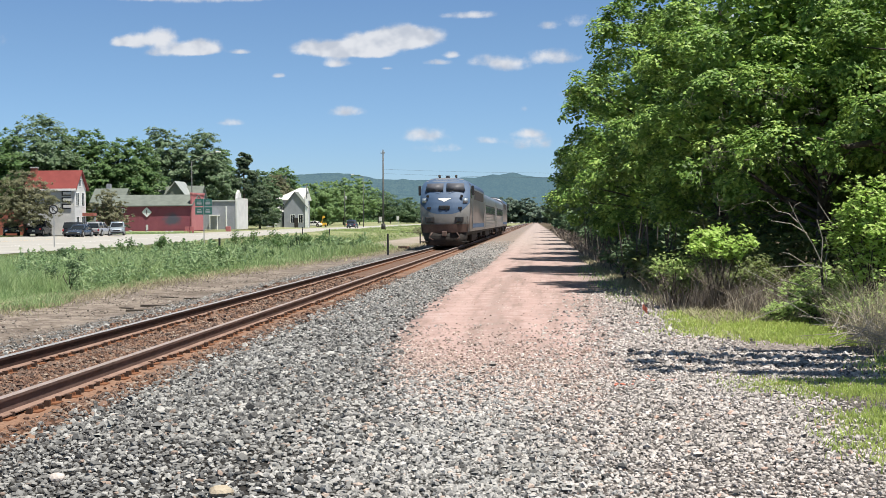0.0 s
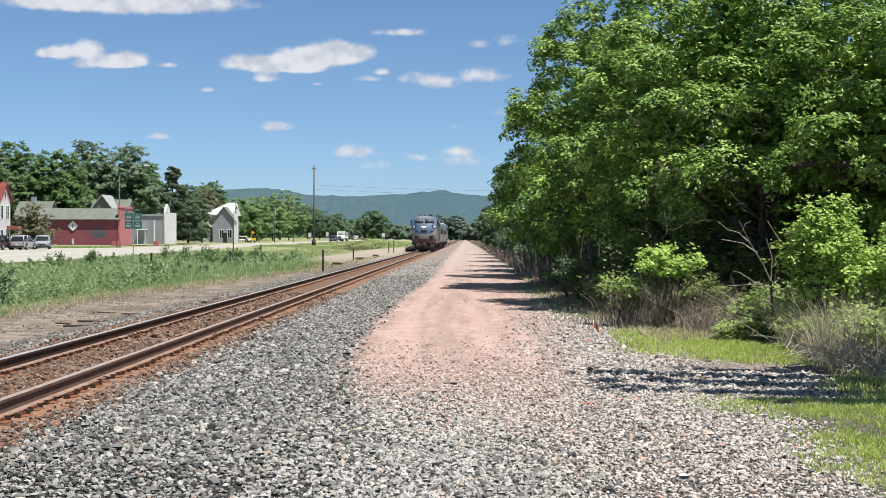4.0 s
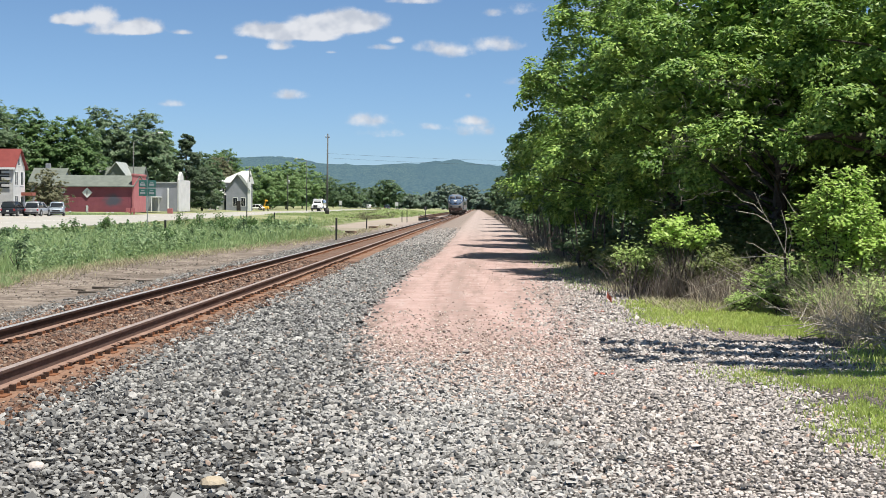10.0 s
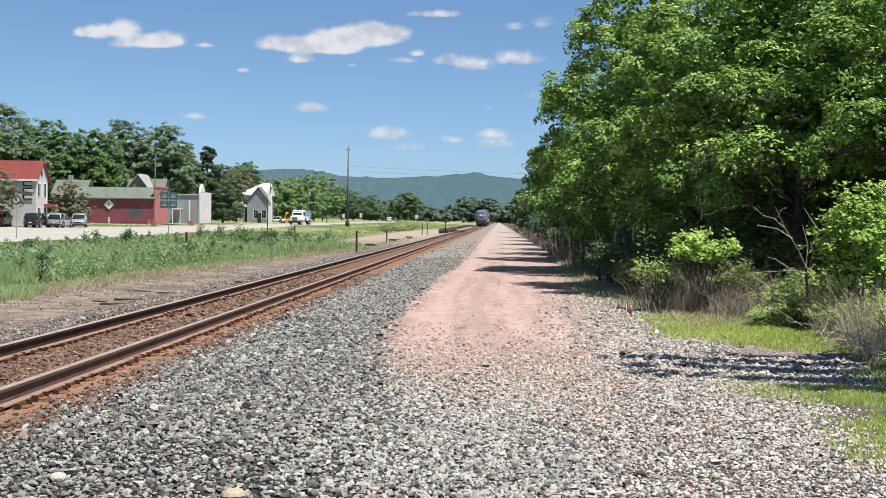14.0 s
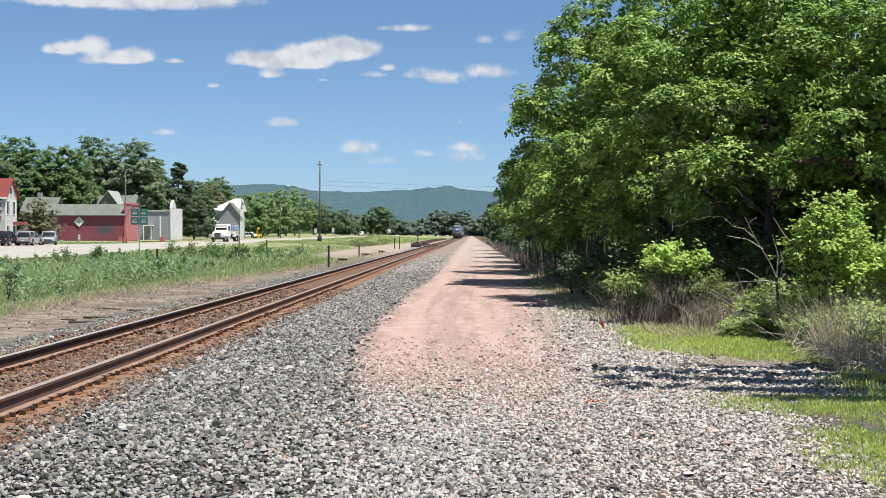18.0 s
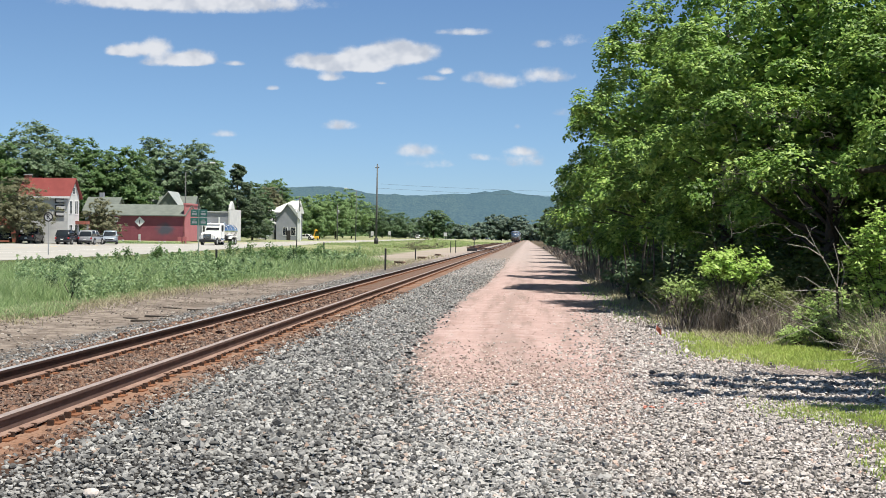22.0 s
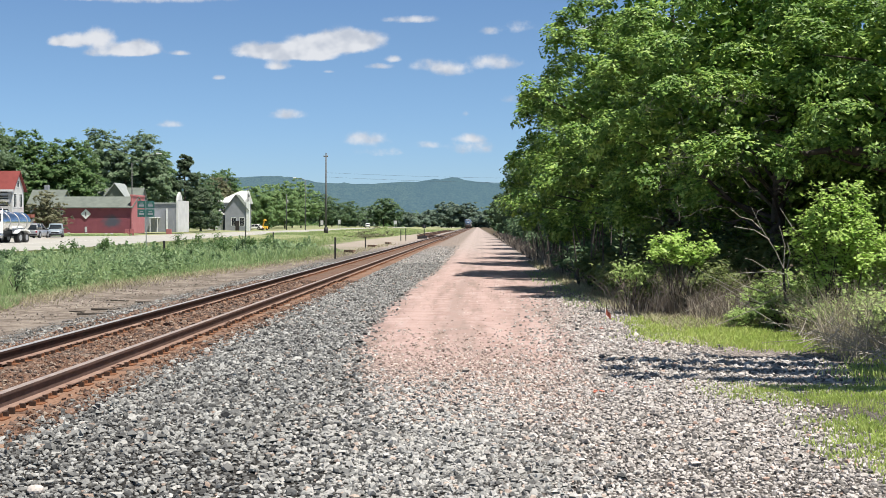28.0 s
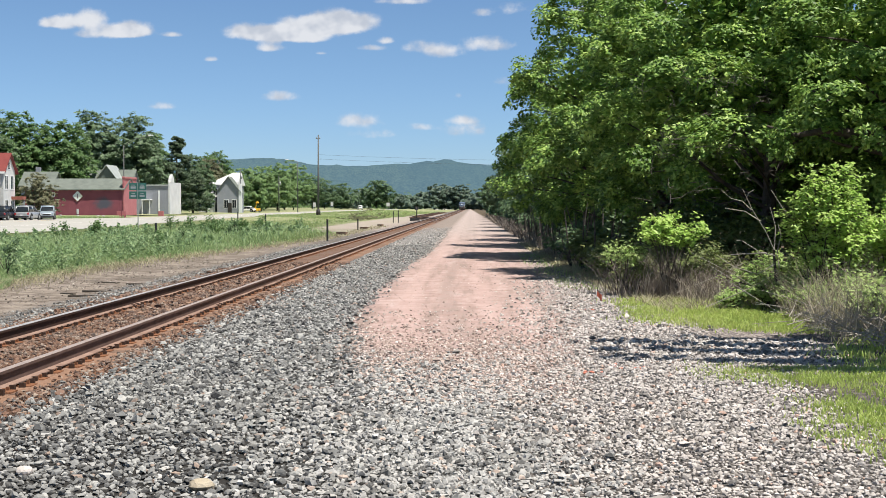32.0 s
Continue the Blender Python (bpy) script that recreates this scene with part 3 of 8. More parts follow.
def blot_material():
    """Grey-blue overpaint that thins out unevenly into the red boards."""
    m, t, p, _ = base_mat("blurred_overpaint")
    pos = coords(t, "World")
    sep = t.nodes.new("ShaderNodeSeparateXYZ")
    t.links.new(pos, sep.inputs[0])
    n = noise_tex(t, pos, 0.9, 5)
    dx = mth(t, "DIVIDE", mth(t, "ADD", sep.outputs[0], 54.7), 1.75)
    dz = mth(t, "DIVIDE", mth(t, "SUBTRACT", sep.outputs[2], 2.25), 1.25)
    d = mth(t, "ADD", mth(t, "SQRT", mth(t, "ADD", mth(t, "MULTIPLY", dx, dx), mth(t, "MULTIPLY", dz, dz))), mth(t, "MULTIPLY", mth(t, "SUBTRACT", n, 0.5), 0.9))
    red = mixc(t, n, (0.2, 0.05, 0.068), (0.27, 0.08, 0.1))
    t.links.new(mixc(t, ramp01(t, d, 1.0, 0.35), red, (0.085, 0.085, 0.11)), p.inputs["Base Color"])
    p.inputs["Roughness"].default_value = 0.8
    return m


M["ground"] = ground_material()
M["blot"] = blot_material()
M["road"] = surf("worn_pale_asphalt", (0.33, 0.318, 0.29), (0.42, 0.405, 0.37), 0.25, 0.9, 0, 0.2, 6, space="World")


def hill_material():
    m, t, p, _ = base_mat("distant_woods_haze_glow")
    pos = coords(t, "World")
    flat = t.nodes.new("ShaderNodeVectorMath")
    flat.operation = "MULTIPLY"
    t.links.new(pos, flat.inputs[0])
    flat.inputs[1].default_value = (1.0, 0.12, 2.2)
    crowns = t.nodes.new("ShaderNodeTexVoronoi")
    t.links.new(flat.outputs[0], crowns.inputs["Vector"])
    crowns.inputs["Scale"].default_value = 0.28
    a, b = noise_tex(t, flat.outputs[0], 0.05, 8, 0.8), noise_tex(t, flat.outputs[0], 0.006, 4)
    f = mth(t, "ADD", mth(t, "MULTIPLY", a, 0.6), mth(t, "MULTIPLY", mth(t, "SUBTRACT", 1.0, crowns.outputs["Distance"]), 0.4))
    c = mixc(t, ramp01(t, f, 0.3, 0.75), (0.012, 0.025, 0.02), (0.05, 0.076, 0.05))
    c = mixc(t, mth(t, "MULTIPLY", ramp01(t, b, 0.45, 0.65), 0.5), c, (0.02, 0.04, 0.035))
    t.links.new(c, p.inputs["Base Color"])
    p.inputs["Roughness"].default_value = 1.0
    p.inputs["Specular IOR Level"].default_value = 0.0
    # haze put in as glow: blue emission stands in for the air between
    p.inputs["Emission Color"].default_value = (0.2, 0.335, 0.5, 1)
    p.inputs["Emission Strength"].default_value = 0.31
    add_bump(t, p, f, 0.3, 5.0)
    return m


M["hill"] = hill_material()

# ---- tools ----
rng = np.random.default_rng(7)


def np_mesh(name, verts, faces, mats=(), smooth=False, slots=None):
    """A mesh from arrays: verts n x 3, faces m x k."""
    me = bpy.data.meshes.new(name)
    verts, faces = np.asarray(verts, dtype=np.float32), np.asarray(faces, dtype=np.int32)
    k = faces.shape[1]
    me.vertices.add(len(verts))
    me.vertices.foreach_set("co", verts.ravel())
    me.loops.add(faces.size)
    me.loops.foreach_set("vertex_index", faces.ravel())
    me.polygons.add(len(faces))
    me.polygons.foreach_set("loop_start", np.arange(0, faces.size, k, dtype=np.int32))
    if slots is not None:
        me.polygons.foreach_set("material_index", np.asarray(slots, dtype=np.int32))
    me.polygons.foreach_set("use_smooth", np.full(len(faces), smooth))
    for m in mats:
        me.materials.append(m)
    me.update(calc_edges=True)
    return me


def thing(name, x=0, y=0, z=0, rz=0, label="", category="", group="", kind=""):
    ob = new(name)
    ob.matrix_world = pose(x, y, z, 0, 0, rz)
    return tagged(ob, label, category, group, kind)


def part(name, bm, material, parent, label=""):
    """Links a bmesh, or a mesh, as one part under a thing or part."""
    if isinstance(bm, bmesh.types.BMesh):
        me = bpy.data.meshes.new(name)
        bm.to_mesh(me)
        bm.free()
    else:
        me = bm
    if material and not me.materials:
        me.materials.append(material)
    ob = new(name, me)
    ob.parent = parent
    return tagged(ob, label)


def box(bm, x0, x1, y0, y1, z0, z1, bevel=0.0):
    r = bmesh.ops.create_cube(bm, size=1)
    for v in r["verts"]:
        v.co = Vector(((x0 + x1) / 2 + v.co.x * (x1 - x0), (y0 + y1) / 2 + v.co.y * (y1 - y0), (z0 + z1) / 2 + v.co.z * (z1 - z0)))
    if bevel:
        es = list({e for v in r["verts"] for e in v.link_edges})
        bmesh.ops.bevel(bm, geom=es, offset=bevel, segments=2, affect="EDGES", profile=0.5)
    return bm


def bx(x0, x1, y0, y1, z0, z1, bevel=0.0):
    return box(bmesh.new(), x0, x1, y0, y1, z0, z1, bevel)


def cyl(bm, a, b, r0, r1=None, n=10, caps=True):
    """A tapered tube from a to b."""
    a, b = Vector(a), Vector(b)
    r1 = r0 if r1 is None else r1
    q = (b - a).to_track_quat("Z", "Y")
    rings = []
    for c, r in ((a, r0), (b, r1)):
        rings.append([bm.verts.new(c + q @ Vector((r * math.cos(2 * math.pi * i / n), r * math.sin(2 * math.pi * i / n), 0))) for i in range(n)])
    for i in range(n):
        f = bm.faces.new((rings[0][i], rings[0][(i + 1) % n], rings[1][(i + 1) % n], rings[1][i]))
        f.smooth = True
    if caps:
        bm.faces.new(rings[0][::-1])
        bm.faces.new(rings[1])
    return bm


def prism(bm, outline, y0, y1):
    """Extrudes an outline of (x, z) from y0 to y1."""
    a = [bm.verts.new((x, y0, z)) for x, z in outline]
    b = [bm.verts.new((x, y1, z)) for x, z in outline]
    n = len(outline)
    bm.faces.new(a)
    bm.faces.new(b[::-1])
    for i in range(n):
        bm.faces.new((a[i], b[i], b[(i + 1) % n], a[(i + 1) % n]))
    bmesh.ops.recalc_face_normals(bm, faces=bm.faces)
    return bm


def prism_x(bm, outline, x0, x1):
    """Extrudes an outline of (y, z) from x0 to x1."""
    a = [bm.verts.new((x0, y, z)) for y, z in outline]
    b = [bm.verts.new((x1, y, z)) for y, z in outline]
    n = len(outline)
    bm.faces.new(a)
    bm.faces.new(b[::-1])
    for i in range(n):
        bm.faces.new((a[i], b[i], b[(i + 1) % n], a[(i + 1) % n]))
    bmesh.ops.recalc_face_normals(bm, faces=bm.faces)
    return bm


def tube_mesh(paths, n=6):
    """Tapered tubes along paths; a path is a list of (point, radius)."""
    vs, fs, off = [], [], 0
    ang = np.arange(n) * 2 * math.pi / n
    for path in paths:
        P = np.array([p for p, _ in path], dtype=float)
        R = np.array([r for _, r in path], dtype=float)
        d = np.gradient(P, axis=0)
        d /= np.linalg.norm(d, axis=1)[:, None] + 1e-9
        up = np.where(np.abs(d[:, 2:3]) > 0.9, np.array([[1.0, 0, 0]]), np.array([[0, 0, 1.0]]))
        u = np.cross(d, up)
        u /= np.linalg.norm(u, axis=1)[:, None] + 1e-9
        w = np.cross(d, u)
        ring = P[:, None] + R[:, None, None] * (np.cos(ang)[None, :, None] * u[:, None] + np.sin(ang)[None, :, None] * w[:, None])
        vs.append(ring.reshape(-1, 3))
        k = len(P)
        for i in range(k - 1):
            a = off + i * n + np.arange(n)
            b = off + i * n + (np.arange(n) + 1) % n
            fs.append(np.stack([a, b, b + n, a + n], 1))
        off += k * n
    return np.concatenate(vs), np.concatenate(fs)


def leaves(centres, size, up=0.55, stretch=1.5, fold=0.25, toward=None, loose=1.0):
    """A folded, pointed leaf of two triangles at each centre. size: metres, one or one for each."""
    n = len(centres)
    size = np.broadcast_to(size, (n,)) * rng.uniform(0.65, 1.3, n)
    nor = rng.normal(size=(n, 3))
    nor /= np.linalg.norm(nor, axis=1)[:, None]
    nor[:, 2] = np.abs(nor[:, 2])
    nor = (nor * (1 - up) + np.array([0, 0, up])) * loose
    if toward is not None:
        nor = nor + toward
    nor /= np.linalg.norm(nor, axis=1)[:, None]
    a = np.cross(nor, rng.normal(size=(n, 3)))
    a /= np.linalg.norm(a, axis=1)[:, None] + 1e-9
    b = np.cross(nor, a)
    L, W = (size * stretch * 0.5)[:, None], (size * 0.5)[:, None]
    droop = nor * (size * fold)[:, None]
    v = np.stack([centres - a * L, centres + b * W - droop, centres + a * L, centres - b * W - droop], 1).reshape(-1, 3)
    i = np.arange(n)[:, None] * 4
    f = np.concatenate([i + np.array([[0, 1, 2]]), i + np.array([[0, 2, 3]])], 0)
    return v, f


def blades(base, h, w, lean=0.35):
    """Bent blades of grass: three triangles each."""
    n = len(base)
    h, w = np.broadcast_to(h, (n,)) * rng.uniform(0.6, 1.25, n), np.broadcast_to(w, (n,))
    az = rng.uniform(0, 2 * math.pi, n)
    side = np.stack([np.cos(az), np.sin(az), np.zeros(n)], 1)
    az2 = rng.uniform(0, 2 * math.pi, n)
    bend = np.stack([np.cos(az2), np.sin(az2), np.zeros(n)], 1) * (h * lean * rng.uniform(0.2, 1.4, n))[:, None]
    z = np.array([0, 0, 1.0])
    mid = base + z * (h * 0.6)[:, None] + bend * 0.35
    tip = base + z * h[:, None] + bend
    sw = side * (w * 0.5)[:, None]
    v = np.stack([base - sw, base + sw, mid - sw * 0.8, mid + sw * 0.8, tip], 1).reshape(-1, 3)
    i = np.arange(n)[:, None] * 5
    f = np.concatenate([i + np.array([[0, 1, 3]]), i + np.array([[0, 3, 2]]), i + np.array([[2, 3, 4]])], 0)
    return v, f


def lerp_table(x, table):
    xs, ys = zip(*table)
    return np.interp(x, xs, ys)


ROAD_NEAR = [(-100, -30), (90, -30), (125, -32), (170, -34), (215, -35.2), (300, -36), (420, -34.5), (560, -32), (900, -18), (2500, 60)]
ROAD_FAR = [(-100, -62), (150, -61), (166, -59), (180, -50.6), (215, -50.4), (300, -47.5), (420, -45.5), (560, -43), (900, -30), (2500, 47)]


def ground_z(X, Y):
    """Height of the ground."""
    X, Y = np.asarray(X, dtype=float), np.asarray(Y, dtype=float)
    road = 0.15 + 0.0018 * np.clip(Y - 160, -60, 260)
    z = np.interp(X, [-90, -56, -30, -24, -11, -8.4, -7.4, -3.6, -2.6, -1.5, 2.2, 3.5, 30], [0.75, 0, 0, -0.06, -0.1, -0.14, -0.05, -0.05, -0.02, 0.0, 0.0, -0.05, -0.2])
    w = np.clip((-X - 20) / 10, 0, 1)
    return z + road * w


def gz(x, y):
    return float(ground_z(x, y))

# ---- ground, road, distance ----
def build_ground():
    xs = np.unique(np.concatenate([np.linspace(-14, 6, 41), np.linspace(-70, -14, 29), np.linspace(6, 40, 12), [-2500, -1200, -600, -300, -180, -120, -90, 60, 100, 200, 400, 900, 2500]]))
    ys = np.unique(np.concatenate([np.linspace(-20, 60, 41), np.linspace(60, 600, 45), [-2500, -800, -300, -120, -60, 800, 1200, 1800, 2600]]))
    gx, gy = np.meshgrid(xs, ys)
    v = np.stack([gx, gy, ground_z(gx, gy)], -1).reshape(-1, 3)
    nx, ny = len(xs), len(ys)
    i = (np.arange(ny - 1)[:, None] * nx + np.arange(nx - 1)[None]).ravel()
    f = np.stack([i, i + 1, i + nx + 1, i + nx], 1)
    ob = new("ground", np_mesh("ground", v, f, [M["ground"]], True))
    tagged(ob, "gravel, red dirt lane and meadow beside the railway", "ground", kind="structure")
    ys = np.concatenate([np.linspace(-100, 560, 67), [900, 1600, 2500]])
    cols = np.linspace(0, 1, 9)
    a, b = lerp_table(ys, ROAD_NEAR), lerp_table(ys, ROAD_FAR)
    gx = a[:, None] * (1 - cols) + b[:, None] * cols
    gy = np.repeat(ys[:, None], 9, 1)
    v = np.stack([gx, gy, ground_z(gx, gy) + 0.05 - 0.03 * (2 * cols[None] - 1) ** 2], -1).reshape(-1, 3)
    i = (np.arange(len(ys) - 1)[:, None] * 9 + np.arange(8)[None]).ravel()
    ob = new("road", np_mesh("road", v, np.stack([i, i + 9, i + 10, i + 1], 1), [M["road"]], True))
    tagged(ob, "pale worn asphalt highway running past the town", "road", kind="structure")
    # worn centre and edge lines
    for frac, name in ((0.62, "yellow"), (0.3, "white")):
        x = a * (1 - frac) + b * frac
        z = ground_z(x, ys) + 0.056
        v = np.concatenate([np.stack([x - 0.07, ys, z], 1), np.stack([x + 0.07, ys, z], 1)])
        k = len(ys)
        i = np.arange(k - 1)
        ob = new("road_line", np_mesh("road_line", v, np.stack([i, i + k, i + k + 1, i + 1], 1), [M[name]]))
        tagged(ob, "worn painted line on the pale highway", "road line", kind="structure")


def build_hills():
    for name, dist, table, seed in (("hills_far", 2300, [(-1.2, 70), (-0.6, 80), (-0.35, 84), (-0.24, 82), (-0.2, 86), (-0.175, 90), (-0.155, 88), (-0.14, 83), (-0.125, 77), (-0.1, 75), (-0.065, 77), (-0.045, 80), (-0.022, 86), (-0.01, 81), (0.01, 76), (0.1, 70), (0.4, 80), (1.2, 70)], 3),
                                    ("hills_near", 1500, [(-1.2, 44), (-0.5, 60), (-0.3, 60), (-0.2, 62), (-0.16, 64), (-0.13, 54), (-0.1, 48), (-0.07, 50), (-0.045, 55), (-0.02, 58), (0, 46), (0.02, 40), (0.1, 40), (1.2, 40)], 9)):
        nu, nv = 900, 16
        u = np.linspace(-1.2, 1.2, nu)
        top = lerp_table(u, table) / 2214 * dist + 1.75
        bump = np.array([noise.noise((a * dist / 26, seed, 0)) * 3 + noise.noise((a * dist / 11, seed, 8)) * 2.5 + noise.noise((a * dist / 90, seed, 4)) * 6 for a in u])
        v = []
        for j in range(nv):
            s = j / (nv - 1)
            rr = dist - 420 * (1 - s) ** 1.3
            lump = np.array([noise.noise((a * dist / 45, s * 9, seed)) * 7 for a in u])
            v.append(np.stack([u * rr, np.full(nu, rr) + lump * 2, -2 + (top + bump * 0.6) * s ** 0.8 + lump * min(1, s * 4) * (1 - s)], 1))
        v = np.concatenate(v)
        i = (np.arange(nv - 1)[:, None] * nu + np.arange(nu - 1)[None]).ravel()
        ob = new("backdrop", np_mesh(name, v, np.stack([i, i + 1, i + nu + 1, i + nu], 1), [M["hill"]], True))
        tagged(ob, "wooded hills on the horizon, blue haze put in as glow", "hills", kind="structure")


def build_stones():
    ico = np.array([(0, 0, 1), (0.89, 0, 0.45), (0.28, 0.85, 0.45), (-0.72, 0.53, 0.45), (-0.72, -0.53, 0.45), (0.28, -0.85, 0.45), (0.72, 0.53, -0.45), (-0.28, 0.85, -0.45), (-0.89, 0, -0.45), (-0.28, -0.85, -0.45), (0.72, -0.53, -0.45)])
    icof = np.array([(0, 1, 2), (0, 2, 3), (0, 3, 4), (0, 4, 5), (0, 5, 1), (1, 6, 2), (2, 7, 3), (3, 8, 4), (4, 9, 5), (5, 10, 1), (6, 7, 2), (7, 8, 3), (8, 9, 4), (9, 10, 5), (10, 6, 1)])
    # a blunt chip: four corners below, four drawn in above
    chip = np.array([(1, 0.9, -0.3), (-0.9, 1, -0.3), (-1, -0.9, -0.3), (0.9, -1, -0.3), (0.75, 0.3, 0.8), (-0.2, 0.8, 1.0), (-0.75, -0.25, 0.8), (0.25, -0.75, 0.95)])
    chipf = np.array([(4, 5, 6), (4, 6, 7), (0, 1, 5), (0, 5, 4), (1, 2, 6), (1, 6, 5), (2, 3, 7), (2, 7, 6), (3, 0, 4), (3, 4, 7)])

    def scatter(name, xy, size, mat, label, base=ico, faces=icof, lift=0.0):
        n = len(xy)
        k = len(base)
        s = size * np.exp(rng.normal(0, 0.25, n))
        dim = np.stack([s * rng.uniform(0.8, 1.5, n), s * rng.uniform(0.55, 1.0, n), s * rng.uniform(0.5, 0.9, n)], 1) * 0.5
        v = base[None] * dim[:, None] * rng.uniform(0.6, 1.35, (n, k, 1))
        az, tilt = rng.uniform(0, 2 * math.pi, n), rng.normal(0, 0.45, n)
        ct, st, ca, sa = np.cos(tilt)[:, None], np.sin(tilt)[:, None], np.cos(az)[:, None], np.sin(az)[:, None]
        y, z = v[..., 1] * ct - v[..., 2] * st, v[..., 1] * st + v[..., 2] * ct
        x, y = v[..., 0] * ca - y * sa, v[..., 0] * sa + y * ca
        ground = ground_z(xy[:, 0], xy[:, 1]) + lift + dim[:, 2] * rng.uniform(-0.25, 1.25, n)
        v = np.stack([x + xy[:, :1], y + xy[:, 1:2], z + ground[:, None]], -1).reshape(-1, 3)
        f = (faces[None] + (np.arange(n) * k)[:, None, None]).reshape(-1, 3)
        ob = new(name, np_mesh(name, v, f, [mat]))
        tagged(ob, label, "gravel", kind="stuff")

    def bed(x0, x1, y0, y1, step):
        # stones packed side by side, each a little out of line
        gx, gy = np.meshgrid(np.arange(x0, x1, step), np.arange(y0, y1, step))
        p = np.stack([gx + (np.arange(gx.shape[0])[:, None] % 2) * step / 2, gy], -1).reshape(-1, 2)
        return p + rng.uniform(-0.42, 0.42, p.shape) * step

    def lane_left(p, s):
        return p[:, 0] < lerp_table(p[:, 1], LANE_LEFT) + rng.normal(0, s, len(p))

    def thin_out(p, y0, y1, k=1.0):
        return rng.uniform(size=len(p)) < 1 - np.clip((p[:, 1] - y0) / (y1 - y0), 0, 1) ** k

    grey = "loose grey crushed ballast stones beside the track"
    # coarse dark ballast by the rails, finer and paler towards the lane's mouth
    p = bed(-4.3, 0.1, 7.3, 15.5, 0.048)
    p = p[(lane_left(p, 0.15) | (p[:, 1] < 12.5)) & (p[:, 0] < np.interp(p[:, 1], [7.3, 12.5], [-1.1, -1.5]) + rng.normal(0, 0.45, len(p)))]
    p = p[p[:, 0] > -3.9 + rng.normal(0, 0.15, len(p))]
    near = p[:, 1] < 9.6
    scatter("ballast_gravel", p[near], 0.039, M["ballast"], grey)
    scatter("ballast_gravel", p[~near], 0.039, M["ballast"], grey, chip, chipf)
    p = bed(-2.4, 1.4, 7.3, 15.0, 0.036)
    p = p[(p[:, 0] > np.interp(p[:, 1], [7.3, 12.5], [-1.1, -1.5]) + rng.normal(0, 0.45, len(p))) & (p[:, 0] < np.interp(p[:, 1], [8, 12], [0.75, 0.2]) + rng.normal(0, 0.3, len(p))) & thin_out(p, 10.8, 15.0, 1.2)]
    scatter("fine_gravel", p, 0.033, M["mouth"], "fine pale grey gravel where the lane begins", chip, chipf)
    p = bed(-4.3, -1.0, 15.5, 32, 0.054)
    p = p[lane_left(p, 0.15) & (p[:, 0] > -3.9 + rng.normal(0, 0.15, len(p)))]
    scatter("ballast_gravel", p, 0.042, M["ballast"], grey, chip, chipf)
    p = bed(-2.2, 1.4, 11.0, 21, 0.045)
    p = p[(p[:, 0] > lerp_table(p[:, 1], LANE_LEFT) - 0.15 + rng.normal(0, 0.15, len(p))) & (p[:, 0] < lerp_table(p[:, 1], LANE_RIGHT) + 0.1 + rng.normal(0, 0.2, len(p)))]
    p = p[(rng.uniform(size=len(p)) < np.interp(p[:, 1], [11, 13, 16, 18.5, 22], [0.5, 0.95, 0.5, 0.12, 0.02]))]
    scatter("lane_pebbles", p, 0.029, M["pinkstone"], "pinkish stones thinning out over the red dirt lane", chip, chipf)
    p = bed(-3.9, -1.4, 32, 58, 0.07)
    p = p[lane_left(p, 0.1)]
    scatter("ballast_gravel", p, 0.043, M["ballast"], "grey ballast shoulder running along the track", chip, chipf)
    p = bed(-3.9, -1.5, 58, 110, 0.13)
    p = p[lane_left(p, 0.15) & thin_out(p, 60, 110)]
    scatter("ballast_gravel", p, 0.05, M["mouth"], "grey ballast shoulder far along the track", chip, chipf)
    p = bed(-3.9, 0.2, -4, 7.3, 0.12)
    scatter("ballast_gravel", p, 0.07, M["ballast"], grey, chip, chipf)
    pink = "pinkish grey gravel on the lane's shoulder"

    def shoulder(y0, y1, step, size, form, faces):
        p = bed(-0.5, 5.6, y0, y1, step)
        keep = (p[:, 0] > lerp_table(p[:, 1], LANE_RIGHT) + 0.05 + rng.normal(0, 0.5, len(p))) | thin_out(p, 9.0, 17.0, 0.7)
        keep &= thin_out(p, 19.0, 34.0, 0.9)
        keep &= p[:, 0] > np.interp(p[:, 1], [8, 12], [0.65, -0.1]) + rng.normal(0, 0.3, len(p))
        keep &= (p[:, 0] < 3.2 + rng.normal(0, 0.2, len(p))) | ((p[:, 1] > 13.4) & (p[:, 1] < 17.0) & (p[:, 0] < 4.6))
        scatter("shoulder_gravel", p[keep], size, M["shoulder"], pink, form, faces)

    shoulder(7.3, 9.0, 0.035, 0.028, ico, icof)
    shoulder(9.0, 14.5, 0.04, 0.03, chip, chipf)
    shoulder(14.5, 32, 0.058, 0.037, chip, chipf)
    p = bed(0.2, 4.5, -4, 7.3, 0.13)
    scatter("shoulder_gravel", p, 0.07, M["shoulder"], pink, chip, chipf)
    p = bed(-1.8, 1.7, 11, 40, 0.31)
    scatter("lane_pebbles", p, 0.021, M["pinkstone"], "small loose stones on the red dirt lane", chip, chipf)
    rust = "rust-stained ballast between and beside the rails"
    for y0, y1, step, size in ((9.5, 20, 0.056, 0.036), (20, 40, 0.1, 0.055)):
        p = bed(-7.1, -3.2, y0, y1, step)
        p = p[(np.abs(p[:, 0] + 4.5) > 0.24 + 0.08 * rng.uniform(-1, 1, len(p))) & (np.abs(p[:, 0] + 6.09) > 0.19) & (p[:, 0] < -3.6 - rng.uniform(0, 0.5, len(p)))]
        scatter("track_ballast", p, size, M["rusty"], rust, chip, chipf)
    p = bed(-8.3, -6.9, 13, 60, 0.075)
    p = p[p[:, 0] > -6.95 - 1.2 * rng.uniform(0, 1, len(p)) ** 2.2]
